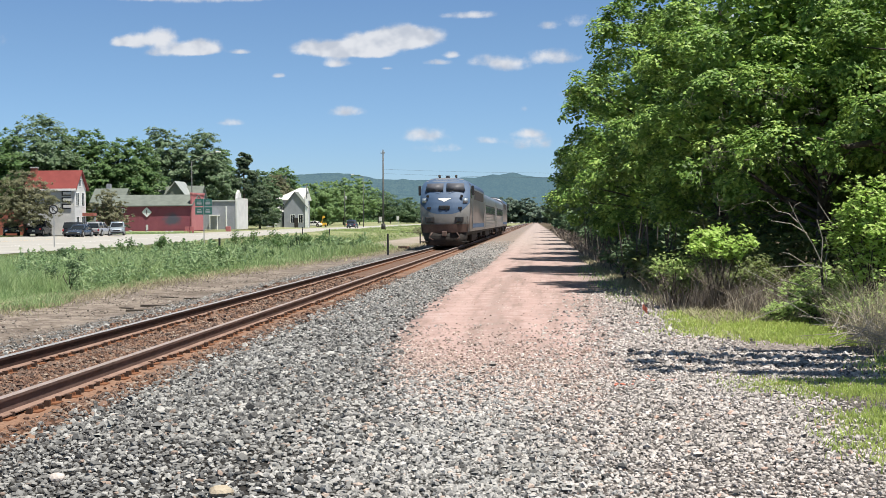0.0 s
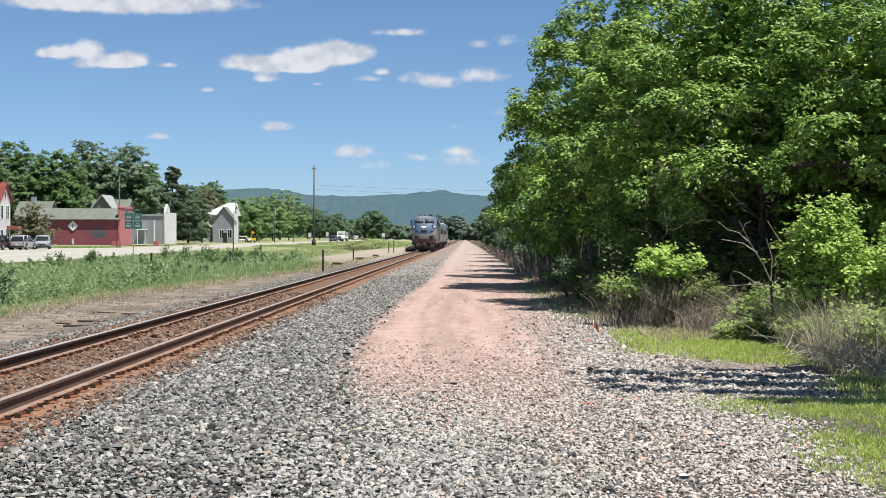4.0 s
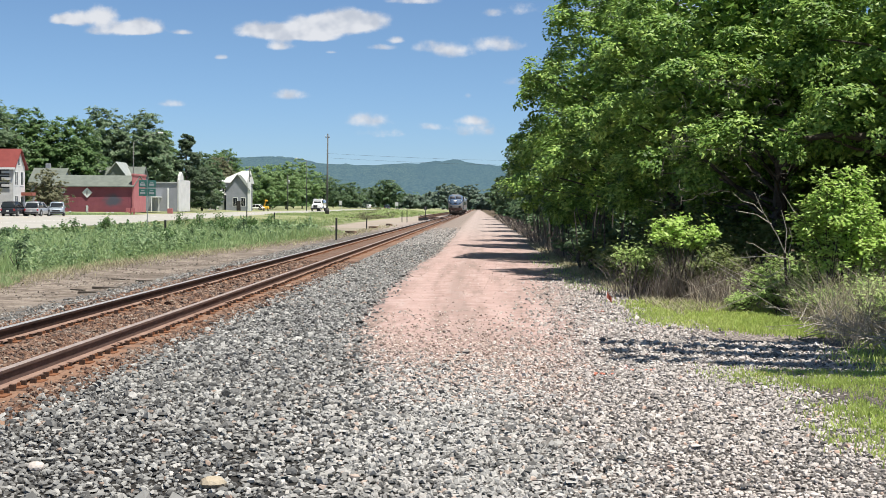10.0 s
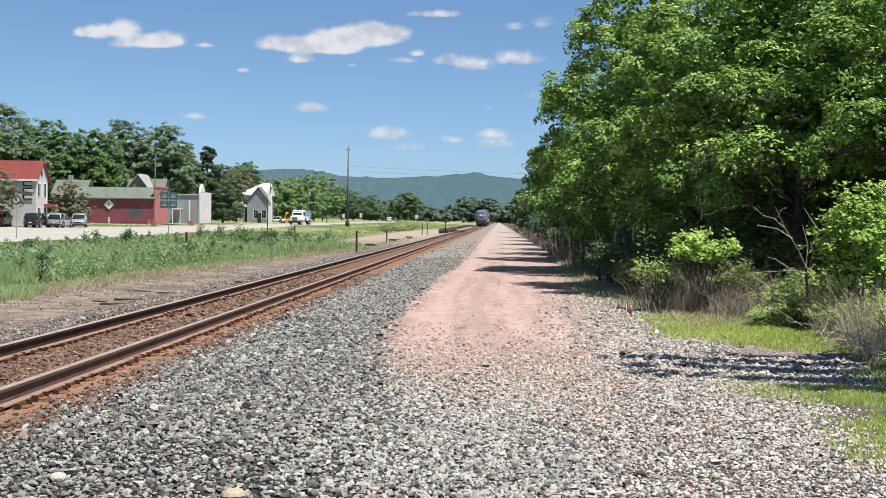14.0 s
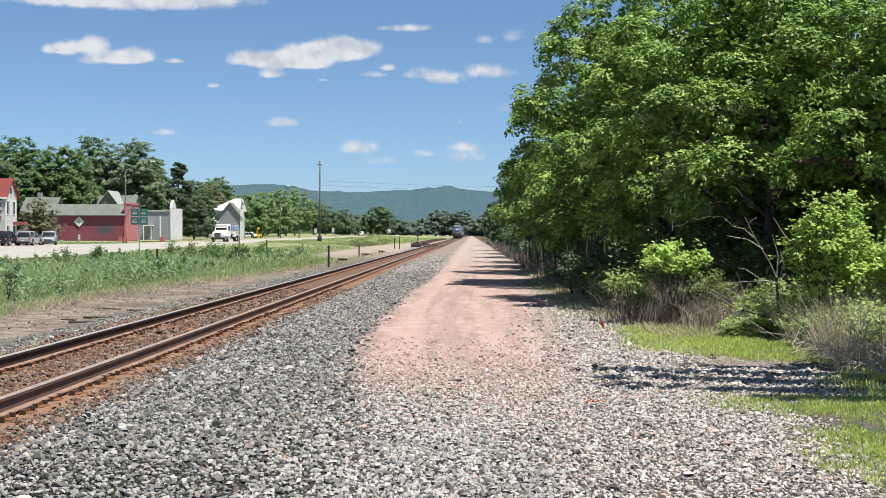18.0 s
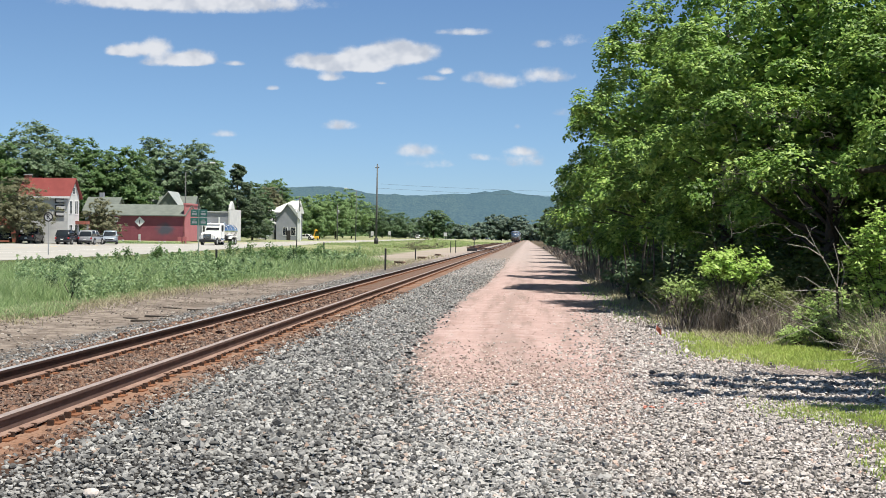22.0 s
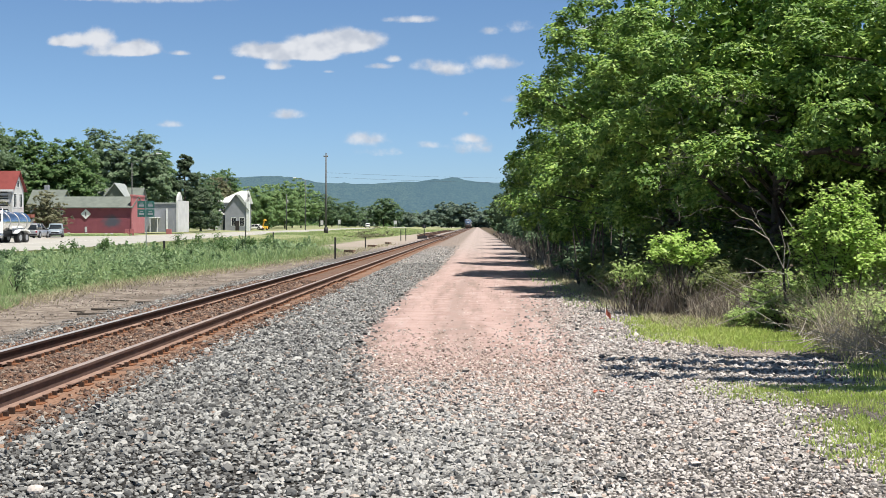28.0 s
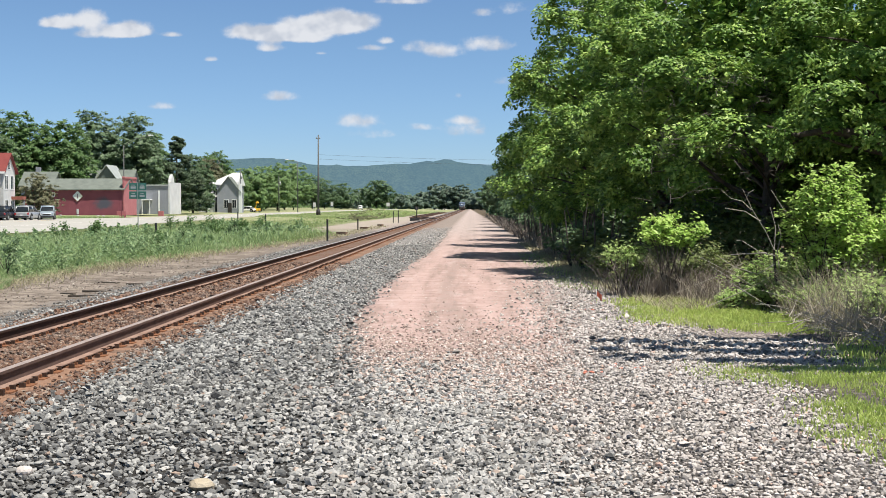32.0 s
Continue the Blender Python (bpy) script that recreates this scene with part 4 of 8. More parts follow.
    scatter("ballast_gravel", p, 0.04, M["ballast"], "grey ballast spilling onto the dirt beyond the track", chip, chipf)
    p = bed(-11.5, -7.2, 13, 45, 0.15)
    p = p[np.array([noise.noise((a * 0.9, b * 0.5, 12)) for a, b in p]) + rng.normal(0, 0.25, len(p)) > 0.0]
    scatter("dirt_pebbles", p, 0.032, M["clod"], "dark clods scattered on the bare dirt strip", chip, chipf)


# ---- the railway ----
RAIL_X = (-4.58, -6.09)
TIE = 0.495


def build_track():
    track = thing("railway_track", -5.335, 0, 0, label="single railway track with rusty rails on wooden ties", category="railway track")
    for rx in RAIL_X:
        x = rx + 5.335
        rail = part("rail", prism(bmesh.new(), [(x + a, b) for a, b in ((-0.012, 0.0), (-0.009, 0.05), (-0.012, 0.108), (-0.036, 0.114), (-0.037, 0.143), (0.037, 0.143), (0.036, 0.114), (0.012, 0.108), (0.009, 0.05), (0.012, 0.0))], -30, 1200), M["rail_tan" if rx > -5 else "rail_side"], track, "rusty steel rail")
        part("rail_head", prism(bmesh.new(), [(x - 0.036, 0.1432), (x - 0.029, 0.1512), (x + 0.029, 0.1512), (x + 0.036, 0.1432)], -30, 1200), M["rail_dull" if rx > -5 else "rail_top"], rail, "worn running surface")
        part("rail_foot", prism(bmesh.new(), [(x - 0.076, -0.02), (x - 0.076, -0.008), (x - 0.02, 0.006), (x + 0.02, 0.006), (x + 0.076, -0.008), (x + 0.076, -0.02)], -30, 1200), M["rail_foot"], rail, "rust-brown rail foot")
    bm = bx(-1.3, 1.3, -0.115, 0.115, -0.2, -0.034, 0.012)
    tie_me = bpy.data.meshes.new("tie")
    bm.to_mesh(tie_me)
    bm.free()
    tie_me.materials.append(M["tie"])
    bm = bmesh.new()
    box(bm, -0.18, 0.18, -0.095, 0.095, -0.034, -0.02)
    for dx in (-0.1, 0.1):
        for dy in (-0.05, 0.05):
            box(bm, dx - 0.014, dx + 0.014, dy - 0.012, dy + 0.012, -0.02, 0.012)
    plate_me = bpy.data.meshes.new("tie_plate")
    bm.to_mesh(plate_me)
    bm.free()
    plate_me.materials.append(M["plate"])
    bm = bx(-0.028, 0.028, -0.018, 0.018, -0.06, 0.018)
    anchor_me = bpy.data.meshes.new("rail_anchor")
    bm.to_mesh(anchor_me)
    bm.free()
    anchor_me.materials.append(M["anchor"])
    # near ties one by one, the rest joined
    r = random.Random(5)
    for i in range(280):
        y = 5.0 + i * TIE
        tie = new("tie", tie_me)
        tie.parent = track
        tie.matrix_local = pose(r.uniform(-0.05, 0.05), y + r.uniform(-0.02, 0.02), r.uniform(-0.022, -0.006), 0, 0, r.uniform(-0.6, 0.6))
        for s in (-1, 1):
            o = new("tie_plate", plate_me)
            o.parent = tie
            o.location.x = s * 0.755
            if i > 75:
                continue
            for side in (-1, 1):
                for e in (-1, 1):
                    o = new("rail_anchor", anchor_me)
                    o.parent = tie
                    o.location = (s * 0.755 + side * 0.108, e * 0.14, 0)
    bm = bmesh.new()
    for i in range(280, 1100):
        y = 5.0 + i * TIE
        box(bm, -1.3, 1.3, y - 0.115, y + 0.115, -0.2, -0.045)
    tagged(part("tie_run", bm, M["tie"], track), kind="stuff")
    # the siding that joins beyond the switch
    siding = thing("siding_track", 0, 0, 0, label="rusty siding track curving away beyond a switch", category="railway track")
    for off in (-0.755, 0.755):
        pts = []
        for y in range(165, 420, 8):
            s = min(1, (y - 165) / 60)
            x = -5.335 - 4.4 * (s * s * (3 - 2 * s)) + off
            pts.append(((x, y, 0.08), 0.07))
        v, f = tube_mesh([pts], 4)
        part("rail", np_mesh("rail", v, f, [M["rail_side"]]), None, siding)
    bm = bmesh.new()
    for y in range(166, 420):
        s = min(1, (y - 165) / 60)
        x = -5.335 - 4.4 * (s * s * (3 - 2 * s))
        box(bm, x - 1.3, x + 1.3, y - 0.12, y + 0.12, -0.15, 0.0)
    tagged(part("tie_run", bm, M["tie"], siding), kind="stuff")


build_ground()
build_hills()
build_stones()
build_track()

# ---- trees and plants ----
def bough_paths(base, tips, r0, sag=0.0):
    """Curved limbs from a trunk's axis out to each tip."""
    paths = []
    for tip in tips:
        tip = np.array(tip)
        s = base + np.array([0, 0, 1.0]) * max(0.3, (tip[2] - base[2]) * rng.uniform(0.25, 0.6))
        mid = (s + tip) / 2 + np.array([0, 0, 1.0]) * rng.uniform(0.1, 0.5) + rng.normal(0, 0.2, 3)
        q = [s, (s + mid) / 2 + rng.normal(0, 0.08, 3), mid, (mid + tip) / 2 + rng.normal(0, 0.1, 3), tip]
        paths.append([(p, r0 * (1 - 0.21 * k)) for k, p in enumerate(q)])
    return paths


def tree(x, y, h, r, low=1.0, clumps=60, per=700, size=0.13, mat="leaf", label="", name="tree", trunk=0.22, ry=None, crag=0.75, group="trees beside the lane", lean=(0, 0), skirt=False):
    """A tree: tapered trunk, limbs, and a crown of leafy clumps with gaps between."""
    g = gz(x, y)
    t = thing(name, x, y, g, label=label or "leafy green broadleaf tree with a dense crown", category="tree", group=group)
    ry = ry or r
    centre = np.array([lean[0], lean[1], (low + h) / 2])
    half = np.array([r, ry, (h - low) / 2])
    cr0 = crag * (r / 4.5) ** 0.5
    pts, cand = [], 0
    while len(pts) < clumps and cand < clumps * 30:
        cand += 1
        # broad below, drawn in towards the top; boughs stand out in tiers
        a = rng.uniform(0, 2 * math.pi)
        e = rng.uniform(0.0, 1.0)
        d = np.array([math.cos(a), math.sin(a), e * 2 - 1])
        wob = 1 + 0.36 * noise.noise(Vector(d * 2.3) + Vector((x, y, h))) + 0.28 * noise.noise(Vector(d * 5.0) + Vector((y, h, x)))
        k = rng.uniform(0.62, 1.0) ** 0.5 * np.interp(e, [0, 0.2, 0.4, 0.6, 0.8, 1], [0.8, 1.06, 0.98, 0.82, 0.6, 0.26] if skirt else [0.45, 0.88, 1.03, 0.88, 0.63, 0.26]) * wob
        c = centre + np.array([math.cos(a) * k, math.sin(a) * k, e * 2 - 1]) * half * 0.9
        if c[2] > low * 0.7 and (not pts or np.min(np.linalg.norm(np.array(pts) - c, axis=1)) > cr0 * (1.12 if skirt else 0.95)):
            pts.append(c)
    pts = np.array(pts)
    cr = cr0 * rng.uniform(0.6, 1.3, len(pts))
    # each clump is a dome of leafy sprays over shaded twigs
    sprays = max(4, int(per / 28))
    owner = np.repeat(np.arange(len(pts)), np.maximum(3, (sprays * (cr / cr0) ** 2).astype(int)))
    d = rng.normal(size=(len(owner), 3))
    d[:, 2] = np.abs(d[:, 2]) * 1.1 - 0.1
    d /= np.linalg.norm(d, axis=1)[:, None]
    s0 = pts[owner] + d * (cr[owner] * rng.uniform(0.62, 1.04, len(owner)))[:, None] * np.array([1.1, 1.1, 0.78])
    which = np.repeat(np.arange(len(s0)), 20)
    q = rng.normal(size=(len(which), 3)) * np.array([1, 1, 0.6]) * (cr0 * 0.165)
    c = s0[which] + q
    out = pts - centre
    out /= np.linalg.norm(out, axis=1)[:, None] + 1e-6
    nor = out[owner][which] * 0.3 + d[which] * 0.6 + np.array(SUN_DIR) * 0.4
    # inner leaves, larger and few, in the shade
    m = len(pts) * 10
    ci = centre + (pts[rng.integers(0, len(pts), m)] - centre) * rng.uniform(0.35, 0.82, (m, 1)) + rng.normal(0, cr0 * 0.3, (m, 3))
    c, nor = np.concatenate([c, ci]), np.concatenate([nor, np.tile(np.array([[0.0, 0.0, 0.3]]), (m, 1))])
    size = np.concatenate([np.full(len(which), size), np.full(m, max(size * 2.2, cr0 * 0.26))])
    keep = c[:, 2] > max(0.15, low * 0.45)
    c, nor, size = c[keep], nor[keep], size[keep]
    v, f = leaves(c, size, 0.2, toward=nor, loose=0.62)
    part("crown", np_mesh("crown", v, f, [M[mat]]), None, t)
    trunk_path = [((0, 0, -0.1), trunk * 1.35), ((0.05, 0, 0.4), trunk), ((lean[0] * 0.2 + 0.1, lean[1] * 0.2, h * 0.3), trunk * 0.8), ((lean[0] * 0.6, lean[1] * 0.6, h * 0.6), trunk * 0.5), ((lean[0], lean[1], h * 0.86), trunk * 0.15)]
    v, f = tube_mesh([trunk_path], 9)
    part("trunk", np_mesh("trunk", v, f, [M["bark"]], True), None, t)
    tips = pts[rng.permutation(len(pts))[: max(8, clumps // 3)]]
    base = np.array([lean[0] * 0.3, lean[1] * 0.3, low * 0.5])
    for path in bough_paths(base, tips[:10], trunk * 0.34):
        v, f = tube_mesh([path], 5)
        part("limb", np_mesh("limb", v, f, [M["bark"]], True), None, t)
    return t


def big_tree(x, y, h, r, low, boughs, per, leaf, label, trunk=0.26, spacing=1.75, seed=1, full=False):
    """A near tree: boughs stand apart with dark gaps between; each is a heap of leafy tufts, lit from above."""
    own = np.random.default_rng(seed)
    t = thing("tree", x, y, gz(x, y), label=label, category="tree", group="trees beside the lane")
    centre, half = np.array([0, 0, (low + h) / 2]), np.array([r, r, (h - low) / 2])
    pts, tries = [], 0
    while len(pts) < boughs and tries < boughs * 60:
        tries += 1
        a, e = own.uniform(0, 2 * math.pi), own.uniform(0, 1)
        d = Vector((math.cos(a), math.sin(a), e * 2 - 1))
        wob = 1 + 0.3 * noise.noise(d * 2.1 + Vector((x, y, seed)))
        k = np.interp(e, [0, 0.13, 0.4, 0.6, 0.8, 1], [0.8, 0.98, 1.0, 0.92, 0.66, 0.2] if full else [0.86, 1.13, 0.92, 0.74, 0.5, 0.2]) * wob * own.uniform(0.9, 1.02)
        c = centre + np.array([math.cos(a) * k, math.sin(a) * k, e * 2 - 1]) * half * np.array([0.86, 0.86, 0.92])
        if not pts or np.min(np.linalg.norm((np.array(pts) - c) * np.array([1, 1, 1.25]), axis=1)) > spacing * own.uniform(0.75, 1.2):
            pts.append(c)
    pts = np.array(pts)
    out = pts - centre
    out /= np.linalg.norm(out, axis=1)[:, None] + 1e-6
    R = spacing * own.uniform(0.34, 0.6, len(pts))
    # tufts on each bough
    nt = 13
    bough = np.repeat(np.arange(len(pts)), nt)
    d = own.normal(size=(len(bough), 3)) + out[bough] * 0.7 + np.array([0, 0, 0.75])
    d /= np.linalg.norm(d, axis=1)[:, None]
    tuft = pts[bough] + d * R[bough][:, None] * np.array([1.15, 1.15, 0.7]) * own.uniform(0.55, 1.08, (len(bough), 1))
    tr = R[bough] * own.uniform(0.24, 0.46, len(bough))
    which = np.repeat(np.arange(len(tuft)), np.maximum(6, (per / nt * (tr / (0.2 * spacing)) ** 2)).astype(int))
    q = own.normal(size=(len(which), 3)) + np.array([0, 0, 0.45]) + d[which] * 0.4
    q /= np.linalg.norm(q, axis=1)[:, None]
    c = tuft[which] + q * (tr[which] * own.uniform(0.55, 1.1, len(which)))[:, None] * np.array([1, 1, 0.75])
    nor = q * 0.45 + d[which] * 0.45 + np.array(SUN_DIR) * 0.3
    size = np.full(len(c), leaf)
    # the shaded inside: sparse, larger leaves
    m = boughs * 80
    ci = centre + (pts[own.integers(0, len(pts), m)] - centre) * own.uniform(0.3, 0.78, (m, 1)) + own.normal(0, 0.4, (m, 3))
    c, nor, size = np.concatenate([c, ci]), np.concatenate([nor, np.tile(np.array([[0, 0, 0.2]]), (m, 1))]), np.concatenate([size, np.full(m, leaf * 2.2)])
    keep = c[:, 2] > low * 0.5
    v, f = leaves(c[keep], size[keep], 0.2, toward=nor[keep], loose=0.55)
    part("crown", np_mesh("crown", v, f, [M["leaf"]]), None, t)
    path = [((0, 0, -0.1), trunk * 1.35), ((0.05, 0, 0.4), trunk), ((0.12, 0, h * 0.3), trunk * 0.8), ((0, 0.1, h * 0.6), trunk * 0.5), ((0, 0, h * 0.86), trunk * 0.15)]
    v, f = tube_mesh([path], 9)
    part("trunk", np_mesh("trunk", v, f, [M["bark"]], True), None, t)
    for tip in pts[own.permutation(len(pts))[:22]]:
        for limb in bough_paths(np.array([0, 0, low * 0.6]), [tip], trunk * 0.3):
            v, f = tube_mesh([limb], 5)
            part("limb", np_mesh("limb", v, f, [M["bark"]], True), None, t)
    return t


def build_near_trees():
    lab = "tall boxelder with bright lit leaf tips and dark hollows"
    big_tree(7.5, 32, 10.8, 5.0, 1.7, 115, 1250, 0.08, lab, 0.2, 1.72, 3)
    big_tree(6.6, 43, 11.3, 5.2, 1.0, 115, 860, 0.094, lab, 0.24, 1.85, 5, True)
    big_tree(6.5, 55, 10.8, 4.8, 1.0, 85, 700, 0.11, lab, 0.22, 1.95, 8, True)
    oak = big_tree(10.6, 27.4, 7.6, 4.4, 3.0, 75, 1200, 0.077, "spreading boxelder with a heavy low limb over a dark hollow", 0.3, 1.65, 11)
    v, f = tube_mesh([[((-0.1, -0.2, 2.6), 0.17), ((-1.0, -0.9, 2.95), 0.14), ((-2.4, -1.4, 3.3), 0.12), ((-3.3, -1.6, 3.4), 0.08), ((-3.9, -1.5, 3.3), 0.05), ((-4.5, -1.4, 3.5), 0.02)]], 9)
    part("limb", np_mesh("limb", v, f, [M["bark"]], True), None, oak, "heavy dark horizontal limb")
    tree(14.0, 38, 9, 5.5, 0.4, 70, 120, 0.2, label=lab, trunk=0.3, crag=1.1)
    tree(11.5, 49, 8.5, 5.0, 0.4, 70, 130, 0.22, label=lab, crag=1.1)
    tree(18.5, 34, 9, 5.5, 0.4, 60, 130, 0.24, label=lab, crag=1.1)
    tree(10, 37, 7.5, 4.0, 0.2, 70, 160, 0.2, label=lab, crag=1.0)
    tree(16.0, 50, 9, 6.0, 0.2, 60, 110, 0.28, label=lab, crag=1.2)
    far = "broadleaf tree in the row beside the red lane"
    for x, y, h, r in ((5.7, 65, 9.2, 4.4), (6.3, 76, 8.4, 4.4), (6.0, 91, 9.0, 4.8), (6.6, 107, 8.4, 4.8), (6.4, 127, 8.8, 5), (6.6, 150, 8.2, 4.8), (6.2, 178, 8.4, 5), (6.3, 212, 8.2, 5), (6.6, 255, 8.5, 5.2), (7.0, 305, 9.0, 5.5), (7.0, 370, 9.5, 6)):
        s = 0.1 * (y / 52) ** 0.8
        # darker leaf colour paints in the row's shadowed side
        tree(x + 0.2, y, h, r, 0.9, int(85 * (52 / y) ** 0.4), int(480 * (52 / y) ** 0.7), s, "leaf_dusk", far, skirt=True)
    global rng
    rng = np.random.default_rng(21)
    # thin unseen crowns high over the shoulder, added to streak the gravel with shade
    for px, py, reach, n in ((9.6, 11.9, 3.0, 36), (9.3, 12.6, 4.0, 62), (9.1, 13.5, 4.1, 66), (9.5, 14.3, 3.9, 64), (10.2, 15.1, 3.8, 58), (11.0, 15.7, 3.6, 36)):
        tree(px, py, 7.5, reach, 6.9, n, 130, 0.1, label="unseen thin boxelder crown added to shade the gravel", ry=0.16, lean=(-1.2, 0), trunk=0.2, crag=0.24)


def shrub(name, x, y, h, r, mat, n, size, label, clumps=14, up=0.5, stems=7, ry=None, low=0.15):
    g = gz(x, y)
    t = thing(name, x, y, g, label=label, category="shrub")
    ry = ry or r
    c0 = rng.normal(size=(clumps, 3))
    c0 /= np.linalg.norm(c0, axis=1)[:, None]
    c0 = c0 * np.array([r, ry, (h - low) / 2]) * rng.uniform(0.4, 0.85, (clumps, 1)) + np.array([0, 0, (h + low) / 2])
    which = rng.integers(0, clumps, n)
    d = rng.normal(size=(n, 3)) * np.array([r, ry, h * 0.5]) * 0.2
    c = c0[which] + d
    up_keep = c[:, 2] > 0.03
    c, d = c[up_keep], d[up_keep]
    v, f = leaves(c, size, up * 0.5, toward=np.array(SUN_DIR)[None] * 0.3 + d[: len(c)] / (np.linalg.norm(d[: len(c)], axis=1)[:, None] + 1e-6) * 0.4)
    part("foliage", np_mesh("foliage", v, f, [M[mat]]), None, t)
    paths = []
    for k in range(stems):
        tip = c0[k % clumps]
        b = np.array([rng.normal(0, r * 0.15), rng.normal(0, ry * 0.15), -0.05])
        v, f = tube_mesh([[(b, 0.016), ((b + tip) / 2 + rng.normal(0, 0.06, 3), 0.012), (tip, 0.005)]], 5)
        part("stem", np_mesh("stem", v, f, [M["bark"]]), None, t)
    return t


def sapling(name, x, y, h, r, mat, stems, leaf, label, ry=None, low=0.3, twigs=15):
    """Upright stems that fan out, each with leafy side twigs; bushier towards the tips."""
    t = thing(name, x, y, gz(x, y), label=label, category="shrub")
    ry = ry or r
    own = np.random.default_rng(int(x * 100 + y * 10))
    c, nor, side = [], [], []
    for k in range(stems):
        a, q = own.uniform(0, 2 * math.pi), own.uniform(0, 1) ** 0.6
        tip = np.array([math.cos(a) * r * q, math.sin(a) * ry * q, low + (h - low) * (1 - 0.5 * q * q) * own.uniform(0.72, 1.0)])
        foot = np.array([own.normal(0, r * 0.18), own.normal(0, ry * 0.18), -0.05])
        mid = foot * 0.45 + tip * 0.55 + np.array([0, 0, 0.12 * h]) + own.normal(0, 0.04, 3)
        path = [foot, (foot + mid) / 2 + own.normal(0, 0.02, 3), mid, (mid + tip) / 2, tip]
        v, f = tube_mesh([[(p, 0.013 - 0.0022 * i) for i, p in enumerate(path)]], 5)
        part("stem", np_mesh("stem", v, f, [M["bark"]]), None, t)
        for i in range(twigs):
            s = own.uniform(max(0.12, low / h), 1.0) ** 0.75
            j = min(3, int(s * 4))
            p = path[j] + (path[j + 1] - path[j]) * (s * 4 - j)
            w = own.normal(size=3)
            w[2] = abs(w[2]) * 0.5
            w *= own.uniform(0.1, 0.27) * (0.6 + 0.25 * h) / np.linalg.norm(w)
            side.append([(p, 0.004), (p + w * 0.6, 0.003), (p + w, 0.002)])
            m = 10
            e = own.uniform(0.3, 1.1, m)[:, None]
            c.append(p + w * e + own.normal(0, leaf * 0.75, (m, 3)))
            nor.append(np.tile(w / np.linalg.norm(w) * 0.4 + np.array(SUN_DIR) * 0.5, (m, 1)))
    c, nor = np.concatenate(c), np.concatenate(nor)
    keep = c[:, 2] > 0.04
    v, f = leaves(c[keep], leaf, 0.25, toward=nor[keep], loose=0.75)
    part("foliage", np_mesh("foliage", v, f, [M[mat]]), None, t)
    v, f = tube_mesh(side, 4)
    tagged(part("twig_spray", np_mesh("twig_spray", v, f, [M["bark"]]), None, t), kind="stuff")
    return t


